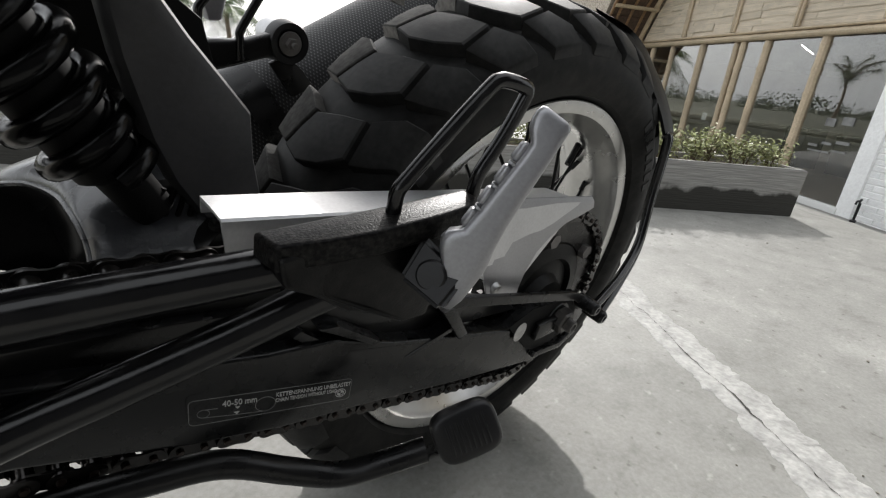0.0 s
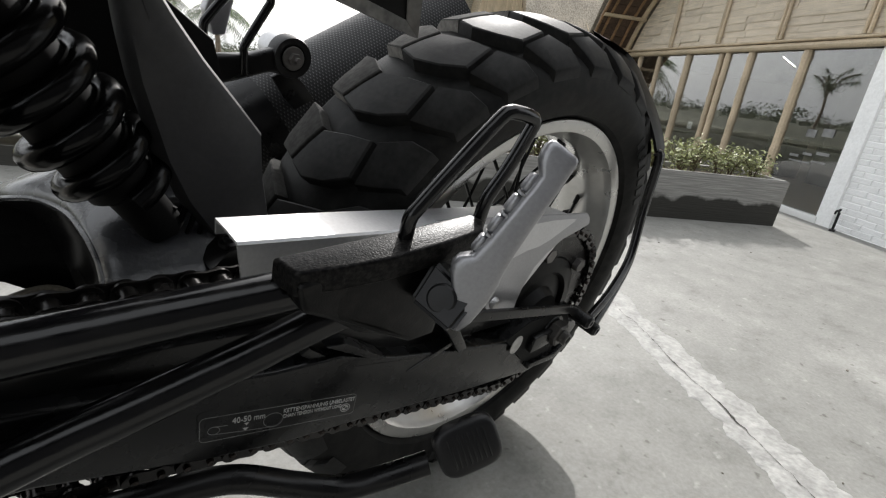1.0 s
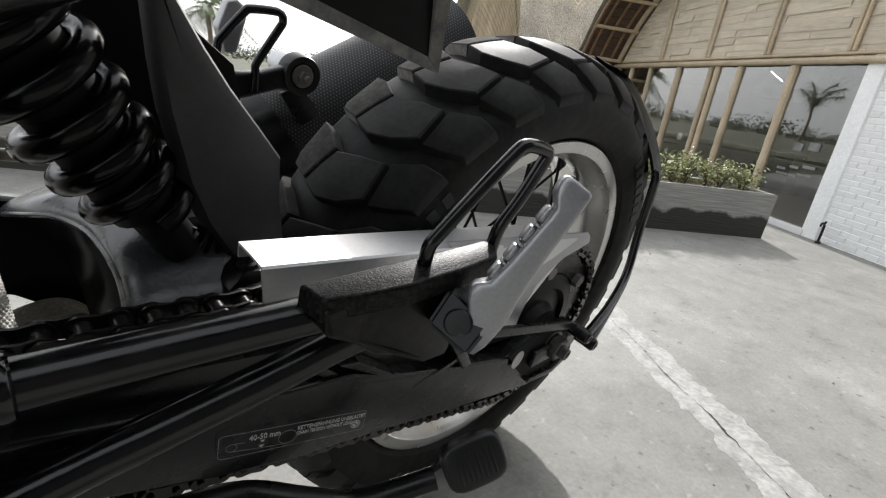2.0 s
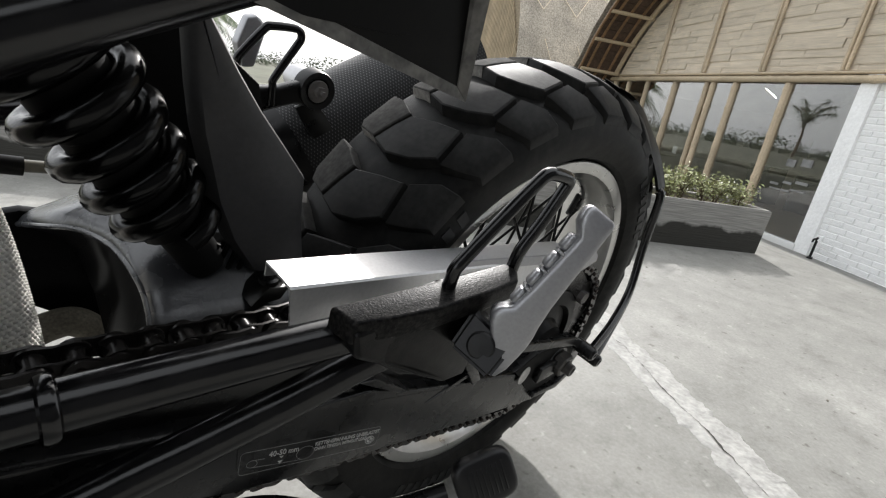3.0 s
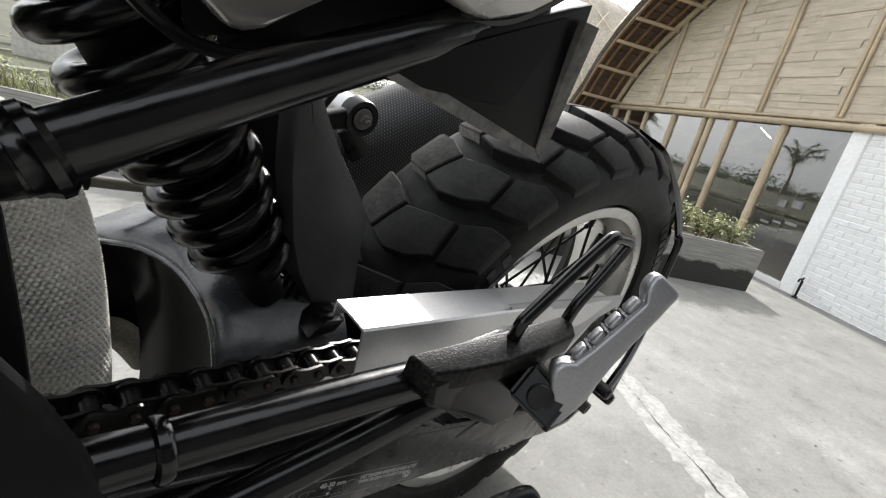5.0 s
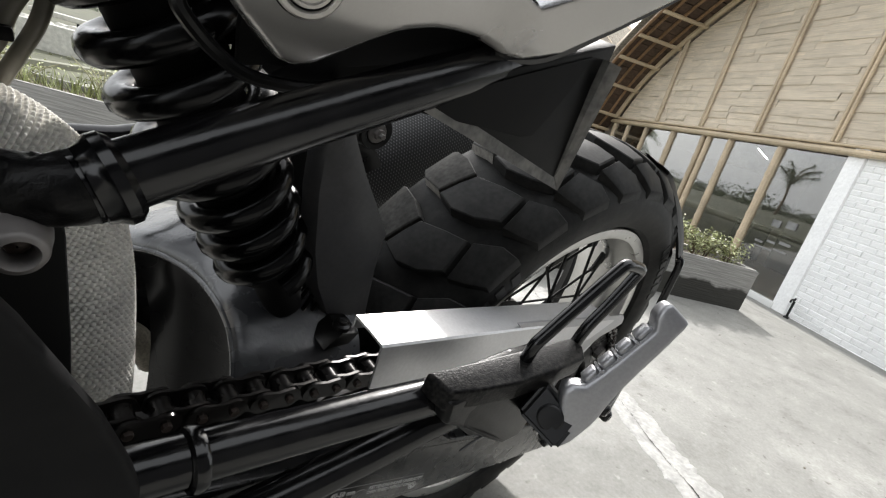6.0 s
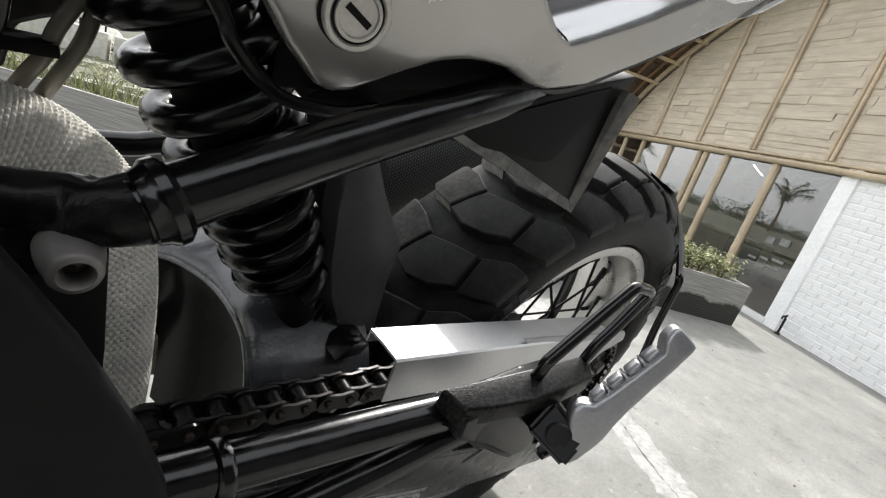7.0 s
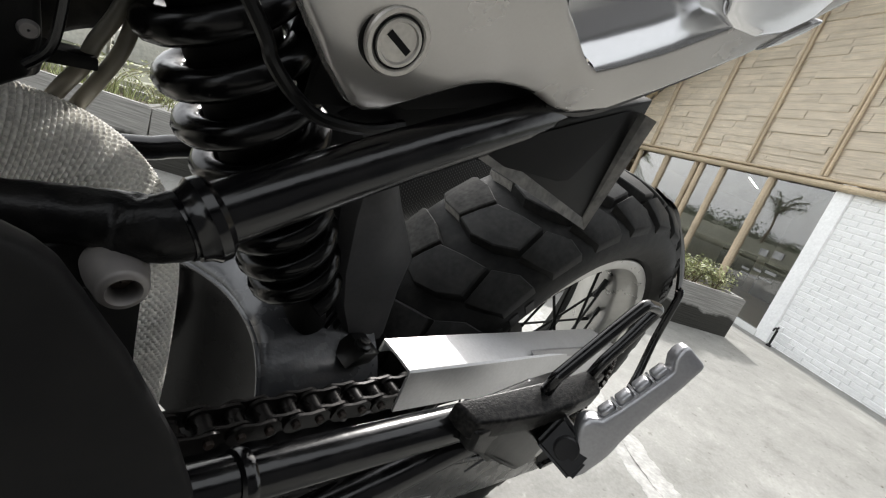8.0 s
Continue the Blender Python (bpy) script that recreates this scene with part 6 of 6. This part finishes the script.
bm = prism(PAN, lambda x, z: pan_flat(x, z) - 12, pan_flat, "y", 4.5, 4)
for k, n, no in [(0.29 + 0.008 * i, 0, (1, 0, 0)) for i in range(34)] + [(0.322 + 0.008 * i, 2, (0, 0, 1)) for i in range(19)]:
    bmesh.ops.bisect_plane(bm, geom=list(bm.verts) + list(bm.edges) + list(bm.faces), plane_co=[k if j == n else 0 for j in range(3)], plane_no=no)
for v in bm.verts:
    v.co.y += pan_swell(v.co.x * 1000, v.co.z * 1000) / 1000
pan = part("side_panel", bm, M_PANEL, bike, "silver-grey painted side panel", angle=50)
lockc = Vector((476.8, pan_y(476.8, 348.4) + 2.5, 348.4))
ln_ = Vector((0.10, 1, -0.14)).normalized()
la1 = ln_.orthogonal().normalized()
la2 = ln_.cross(la1)


def disc(prof, c, seg=40):
    bm = bmesh.new()
    rings = [[bm.verts.new((c + ln_ * h + (la1 * math.cos(a) + la2 * math.sin(a)) * r) / 1000) for a in [i * 2 * math.pi / seg for i in range(seg)]] for r, h in prof]
    for a, b in zip(rings, rings[1:]):
        for j in range(seg):
            bm.faces.new((a[j], a[(j + 1) % seg], b[(j + 1) % seg], b[j]))
    bm.faces.new(rings[-1])
    return bm


lock = part("seat_lock", disc([(12.9, -9), (12.9, 1.0), (12.2, 1.9), (10.7, 1.9), (9.9, 1.0), (9.1, 1.0), (8.8, 2.2), (7.6, 2.4), (7.1, 1.4)], lockc), M_LOCK, pan, "round silver seat lock")
# dark ring, thread and slab paint the shade of gap, groove and key slot
part("lock_recess", disc([(13.5, -9), (13.5, -0.6), (12.5, -0.6)], lockc), M_DARK, pan, "dark gap round the lock")
part("lock_groove", sweep(bmesh.new(), [(lockc + ln_ * 1.25 + (la1 * math.cos(i * math.pi / 20) + la2 * math.sin(i * math.pi / 20)) * 9.5) / 1000 for i in range(40)], 0.0004, 6, closed=True), M_DARK, pan)
dv = Vector((-0.42, 0.4, -0.8))
dv = (dv - ln_ * dv.dot(ln_)).normalized()
dv = dv * math.cos(radians(38)) + ln_.cross(dv) * math.sin(radians(38))
wv = ln_.cross(dv)
bm = bmesh.new()
vs = [bm.verts.new((lockc + ln_ * h + dv * a + wv * b) / 1000) for h in (1.0, 1.9) for a, b in ((-5.6, -1.3), (5.6, -1.3), (5.6, 1.3), (-5.6, 1.3))]
for q in ((0, 1, 2, 3), (7, 6, 5, 4), (0, 4, 5, 1), (1, 5, 6, 2), (2, 6, 7, 3), (3, 7, 4, 0)):
    bm.faces.new([vs[i] for i in q])
part("keyhole", bm, M_DARK, pan, "dark key slot", smooth=False)
# tail cowl: lower flank, crease and bright ledge above it
crs = [(384, 377), (374, 385), (356, 402), (339, 423), (330, 440), (318, 466), (302, 482)]
rows = []
for i, (x1, z1) in enumerate(crs):
    y1 = pan_y(x1, z1)
    rows.append([Vector((x1 + dx, y1 + dy, z1 + dz)) / 1000 for dx, dy, dz in [(0.64 * k, h, 0.77 * k) for k, h in ((-1, -0.5), (1.5, -3), (3.5, -7.5), (5.5, -11.8), (8, -15.4), (12, -18.6), (20, -21), (34, -22), (56, -21))]])
quads(rows, "tail_cowl", M_PANEL2, bike, "glossy silver ledge of the tail cowl with a sharp crease")
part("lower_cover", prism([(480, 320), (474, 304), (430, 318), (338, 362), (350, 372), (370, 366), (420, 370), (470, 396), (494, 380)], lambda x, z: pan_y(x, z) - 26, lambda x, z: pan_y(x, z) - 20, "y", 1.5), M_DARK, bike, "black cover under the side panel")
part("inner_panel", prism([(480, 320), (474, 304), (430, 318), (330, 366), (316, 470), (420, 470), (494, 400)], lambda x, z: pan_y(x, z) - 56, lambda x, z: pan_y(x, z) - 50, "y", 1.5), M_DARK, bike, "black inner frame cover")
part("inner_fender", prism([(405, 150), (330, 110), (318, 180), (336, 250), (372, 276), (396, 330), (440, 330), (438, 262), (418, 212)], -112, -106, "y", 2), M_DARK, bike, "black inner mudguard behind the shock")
part("frame_plate", prism([(556, 262), (540, 256), (533, 240), (528, 190), (525, 150), (560, 140), (600, 200), (600, 256)], 20, 29, "y", 3), M_DARK, bike, "black frame plate behind the bolt")
part("cowl_trim", tube([(380, 40, 350), (352, 46, 361), (333, 56, 381), (306, 73, 416), (290, 84, 446), (272, 92, 480)], 4.0, 8), M_GLOSS, bike, "black trim along the cowl")

# wrapped exhaust pipe: rows of woven knots on a bent pipe
path = curve_pts(mm([(640, -48, 248), (600, -48, 246), (570, -48, 243), (546, -48, 235), (527, -48, 214), (517, -48, 184), (510, -48, 140), (505, -48, 90), (502, -48, 30)]), 1)
fine = curve_pts(path, 64)
wseg = 240


def weave(a, i):
    u, v = a / (2 * math.pi) * 48, i / 4.0
    return 1.0 + 0.085 * (abs(math.sin(math.pi * u + (math.pi / 2 if int(v) % 2 else 0))) * abs(math.sin(math.pi * v))) ** 0.7 + 0.02 * noise.noise(Vector((math.cos(a) * 2, math.sin(a) * 2, i * 0.02)))


part("wrapped_pipe", sweep(bmesh.new(), fine, 0.0232, wseg, shape=weave), M_WRAP, bike, "exhaust pipe wrapped in white woven heat tape", angle=80)

# hoses and cables by the engine
part("hose", tube([(559, -64, 250), (552, -62, 267), (547, -60, 278), (544, -60, 290), (538, -60, 306), (530, -60, 340), (524, -60, 390)], 3.3, 12), M_HOSE, bike, "tan breather hose")
part("hose", tube([(552, -66, 244), (546, -63, 259), (541, -61, 272), (535, -60, 288), (532, -60, 305), (527, -60, 340), (524, -60, 390)], 3.3, 12), M_HOSE, bike, "tan breather hose")
clamp = part("hose_clamp", prism([(640, 272), (578, 278), (568, 286), (566, 298), (568, 312), (572, 350), (640, 380)], -20, -8, "y", 3, 3), M_PLASTIC, bike, "black bracket that clamps the hoses")
part("clamp_band", prism([(572, 276), (542, 279), (543, 285), (572, 283)], -66, -54, "y", 1.5), M_PLASTIC, clamp)
part("clamp_bolt", lathe(bmesh.new(), [(0.0004, 0.004), (0.0022, 0.004), (0.0028, 0.003), (0.0030, 0.001), (0.0030, -0.004), (0.0004, -0.004)], (0.570, -0.010, 0.3015), seg=20), M_BOLT, clamp)
part("engine_cover", prism([(640, 246), (566, 254), (557, 260), (554, 280), (545, 286), (533, 291.5), (528, 300), (526, 360), (640, 360)], -98, -86, "y", 3, 3), M_CAST, bike, "black engine cover behind the hoses")
part("wire", tube([(570, -4, 360), (564, -4, 325), (563.5, -4, 308), (565, -4, 298), (570, -5, 291)], 1.6, 10), M_GLOSS, clamp, "thin black wire")
part("cable", tube([(530, 4, 352), (509, 8, 329), (504, 10, 321), (491, 10, 311), (476, 10, 305), (452, 10, 306), (430, 6, 312)], 3.0, 10), M_SATIN, bike, "black cable looping under the panel")
part("frame_cross_tube", tube([(640, -190, 172), (489, -200, 182), (449, -206, 188), (330, -220, 204)], 9.5, 14), M_GLOSS, bike, "far black frame tube")
hose = part("brake_hose", tube([(620, -200, 150), (492, -200, 144), (445, -200, 140), (380, -196, 136)], 5.0, 12), M_HOSE, bike, "pale brake hose on the far side")
part("clip", tube([(484, -200, 144), (470, -200, 142)], 7.5, 12), M_PLASTIC, hose, "black hose clip")
part("tail_lamp", prism([(362, 428), (352, 422), (336, 422), (318, 426), (303, 435), (296, 446), (300, 462), (318, 470), (350, 450)], lambda x, z: pan_y(x, z) - 16, lambda x, z: pan_y(x, z) + 1.6, "y", 5, 5), M_CHROME, bike, "bright silver tail lamp housing")
part("lamp_band", prism([(306, 424), (297, 432), (290, 443), (287, 452), (294, 447), (301, 437)], lambda x, z: pan_y(x, z) - 20, lambda x, z: pan_y(x, z) + 2, "y", 2, 3), M_PANEL2, bike)

# silencer on the far side with its hanger
e0, e1 = Vector((300, -320, 42)), Vector((-90, -320, 276))
bm = bmesh.new()
uvl = bm.loops.layers.uv.new("UVMap")
d = (e1 - e0).normalized()
ua, ub = Vector((0, 1, 0)), d.cross(Vector((0, 1, 0)))
SN, SL = 48, 12
rings = []
for i in range(SL + 1):
    c = e0.lerp(e1, i / SL)
    r = 74 if i > 1 else (60 + 7 * i)
    rings.append([bm.verts.new((c + (ua * math.cos(2 * math.pi * j / SN) * 0.92 + ub * math.sin(2 * math.pi * j / SN) * 1.05) * r) / 1000) for j in range(SN)])
for i in range(SL):
    for j in range(SN):
        f = bm.faces.new((rings[i][j], rings[i][(j + 1) % SN], rings[i + 1][(j + 1) % SN], rings[i + 1][j]))
        for l, (a, b) in zip(f.loops, ((i, j), (i, j + 1), (i + 1, j + 1), (i + 1, j))):
            l[uvl].uv = (a / SL * 1.2, b / SN)
bm.faces.new(rings[0][::-1])
bm.faces.new(rings[-1])
sil = part("silencer", bm, M_CARBON, bike, "dark patterned exhaust silencer")
c = e0.lerp(e1, 0.26)
bandpts = [(c + (ua * math.cos(t) * 0.94 + ub * math.sin(t) * 1.07) * 74) / 1000 for t in [i * math.pi / 20 for i in range(40)]]
bm = bmesh.new()
r0 = [[bm.verts.new(p + (d * k) / 1000 + (p - c / 1000).normalized() * h) for p in bandpts] for k, h in ((-17, 0), (-17, 0.0022), (17, 0.0022), (17, 0))]
for a, b in zip(r0, r0[1:]):
    for j in range(40):
        bm.faces.new((a[j], a[(j + 1) % 40], b[(j + 1) % 40], b[j]))
part("band", bm, M_SATIN, sil, "black clamp band")
HB = (0.203, 0, 0.218)
part("hanger_bush", lathe(bmesh.new(), [(0.0004, -0.247), (0.013, -0.247), (0.015, -0.244), (0.0215, -0.243), (0.0225, -0.246), (0.0225, -0.262), (0.0004, -0.262)], HB, seg=36), M_PAD, sil, "black rubber hanger bush")
part("hanger_washer", lathe(bmesh.new(), [(0.0004, -0.2415), (0.0122, -0.2415), (0.0130, -0.2435), (0.0004, -0.2445)], HB, seg=28), M_BOLT, sil)
part("hanger_nut", lathe(bmesh.new(), [(0.0004, -0.229), (0.0034, -0.229), (0.0034, -0.235), (0.0070, -0.235), (0.0070, -0.2415), (0.0004, -0.2415)], HB, seg=6), M_BOLT, sil)
part("hanger_spacer", lathe(bmesh.new(), [(0.0004, -0.262), (0.0155, -0.262), (0.0165, -0.266), (0.0165, -0.290), (0.0135, -0.300), (0.0004, -0.300)], (0.206, 0, 0.220), seg=28), M_ALU, sil, "silver spacer behind the bush")
part("hanger_strap", prism([(218, 192), (196, 202), (176, 186), (158, 166), (160, 150), (182, 150), (200, 168)], -268, -261, "y", 2), M_SATIN, sil)
part("hanger_arm", prism([(345, 176), (300, 176), (262, 188), (226, 200), (206, 196), (192, 208), (200, 226), (222, 226), (250, 216), (300, 210), (345, 214)], -262, -246, "y", 6, 4), M_SATIN, bike, "black footrest arm on the far side")
part("far_footrest", prism([(276, 224), (284, 248), (275, 276), (264, 280), (254, 272), (254, 262), (262, 226)], -298, -282, "y", 4, 3), M_PEG, bike, "folded silver footrest on the far side")

# rear mudguard following the tyre, and its stay
def arc_pt(r, y, a):
    return Vector((r * math.sin(radians(a)), y, r * math.cos(radians(a)))) / 1000


rows = []
for k in range(21):
    t = k / 20
    a = -8 - 42 * t
    ye = -30 + 60 * t ** 0.8                       # near edge flares out and hugs the tyre
    re = 315 - 29 * t ** 0.9
    rows.append([arc_pt(re - 1, ye - 4, a), arc_pt(re, ye, a), arc_pt(re + 6 + 6 * t, ye - 4, a), arc_pt(re + 14 + 22 * t, ye - 14, a), arc_pt(324 + 24 * t, -22, a), arc_pt(327 + 27 * t, YC, a),
                 arc_pt(322 + 24 * t, -88, a), arc_pt(re + 8, -108 - ye * 0.4, a), arc_pt(re - 4, -112 - ye * 0.6, a)])
quads(rows, "mudguard", M_PLASTIC, bike, "black plastic rear mudguard over the tyre")
part("mudguard_stay", tube([(-206, 26, 204), (-208, 31, 194), (-206, 43, 120), (-187, 62, 52), (-130, 79, 14), (-64, 96, -4)], 5.6, 12, 8), M_GLOSS, bike, "black tube stay of the mudguard")
part("mudguard_stay", tube([(-193, 28, 206), (-195, 34, 196), (-193, 46, 124), (-175, 64, 62), (-112, 82, 32), (-34, 97, 17)], 5.6, 12, 8), M_GLOSS, bike)
for p in ((-30, 20), (-62, -3)):
    part("stay_bolt", lathe(bmesh.new(), [(0.0004, 0.104), (0.003, 0.104), (0.0036, 0.106), (0.0064, 0.106), (0.0088, 0.103), (0.0092, 0.078), (0.0004, 0.078)], (p[0] / 1000, 0, p[1] / 1000), seg=16), M_SATIN, bike)
# the rest of the machine ahead of the wheel, unseen: seat, tank, engine, fork, front wheel and bars, added to shade the
# ground beside it and darken reflections
def loft(stations, seg=24, power=2.6):
    """A body through (x, z middle, half height, half width) stations, with rounded-square sections about the middle plane. Millimetres."""
    bm = bmesh.new()
    rings = []
    for x, z, h, w in stations:
        ring = []
        for j in range(seg):
            a = 2 * math.pi * j / seg
            c, q = math.cos(a), math.sin(a)
            e = (abs(c) ** power + abs(q) ** power) ** (-1 / power)
            ring.append(bm.verts.new(Vector((x, YC + w * c * e, z + h * q * e)) / 1000))
        rings.append(ring)
    for a, b in zip(rings, rings[1:]):
        for j in range(seg):
            bm.faces.new((a[j], a[(j + 1) % seg], b[(j + 1) % seg], b[j]))
    bm.faces.new(rings[0][::-1])
    bm.faces.new(rings[-1])
    return bm


part("seat", loft([(190, 570, 18, 50), (230, 572, 38, 78), (330, 572, 46, 92), (470, 568, 46, 96), (600, 556, 44, 96), (760, 548, 44, 84), (850, 555, 40, 70)]), M_PLASTIC, bike, "black two-level seat")
part("tail_cover", loft([(260, 522, 22, 60), (320, 516, 30, 76), (460, 505, 30, 84), (640, 490, 36, 80)]), M_DARK, bike, "black cover under the seat")
part("tank", loft([(820, 570, 40, 66), (860, 585, 80, 96), (960, 605, 110, 130), (1080, 610, 110, 160), (1170, 600, 85, 140), (1230, 590, 50, 100)]), M_PANEL, bike, "silver-grey painted tank cover")
part("engine_block", loft([(640, 150, 110, 110), (720, 160, 190, 125), (860, 190, 240, 135), (980, 200, 230, 130), (1060, 180, 160, 110)]), M_SATIN, bike, "black engine and gearbox casing")
part("fairing", loft([(1140, 640, 60, 110), (1220, 660, 120, 150), (1330, 650, 110, 130), (1440, 600, 50, 70)]), M_PANEL, bike, "silver-grey front fairing")
for w in (95, -95):
    part("fork_leg", tube([(1190, YC + w, 700), (1300, YC + w, 420), (1470, YC + w, 20)], 24, 14), M_SATIN, bike, "black front fork leg")
front_wheel = part("front_wheel", lathe(bmesh.new(), [(r / 1000, (v + YC) / 1000) for r, v in ((250, -40), (285, -50), (318, -38), (328, 0), (318, 38), (285, 50), (250, 40), (246, 0))], (1.49, 0, 0.005), seg=72), M_RUBBER, bike, "front tyre with its alloy rim")
part("front_rim", lathe(bmesh.new(), [(r / 1000, (v + YC) / 1000) for r, v in ((258, -34), (258, 34), (232, 30), (226, 0), (232, -30))], (1.49, 0, 0.005), seg=72), M_RIM, front_wheel)
part("front_hub", lathe(bmesh.new(), [(r / 1000, (v + YC) / 1000) for r, v in ((8, -70), (40, -70), (40, 70), (8, 70))], (1.49, 0, 0.005), seg=24), M_HUB, front_wheel)
for k in range(20):
    a = 2 * math.pi * k / 20
    part("front_spoke", sweep(bmesh.new(), [Vector((1490 + 38 * math.cos(a), YC + (30 if k % 2 else -30), 5 + 38 * math.sin(a))) / 1000, Vector((1490 + 230 * math.cos(a + 0.3), YC, 5 + 230 * math.sin(a + 0.3))) / 1000], 0.002, 5), M_HUB, front_wheel)
part("handlebar", tube([(1080, YC + 420, 800), (1130, YC + 300, 800), (1180, YC + 120, 770), (1190, YC, 750), (1180, YC - 120, 770), (1130, YC - 300, 800), (1080, YC - 420, 800)], 14, 12), M_SATIN, bike, "black handlebar")
part("under_tray", prism([(462, 306), (440, 324), (380, 348), (346, 352), (346, 332), (372, 322), (430, 300)], -4, 2, "y", 1.5), M_DARK, bike, "black tray under the side panel")
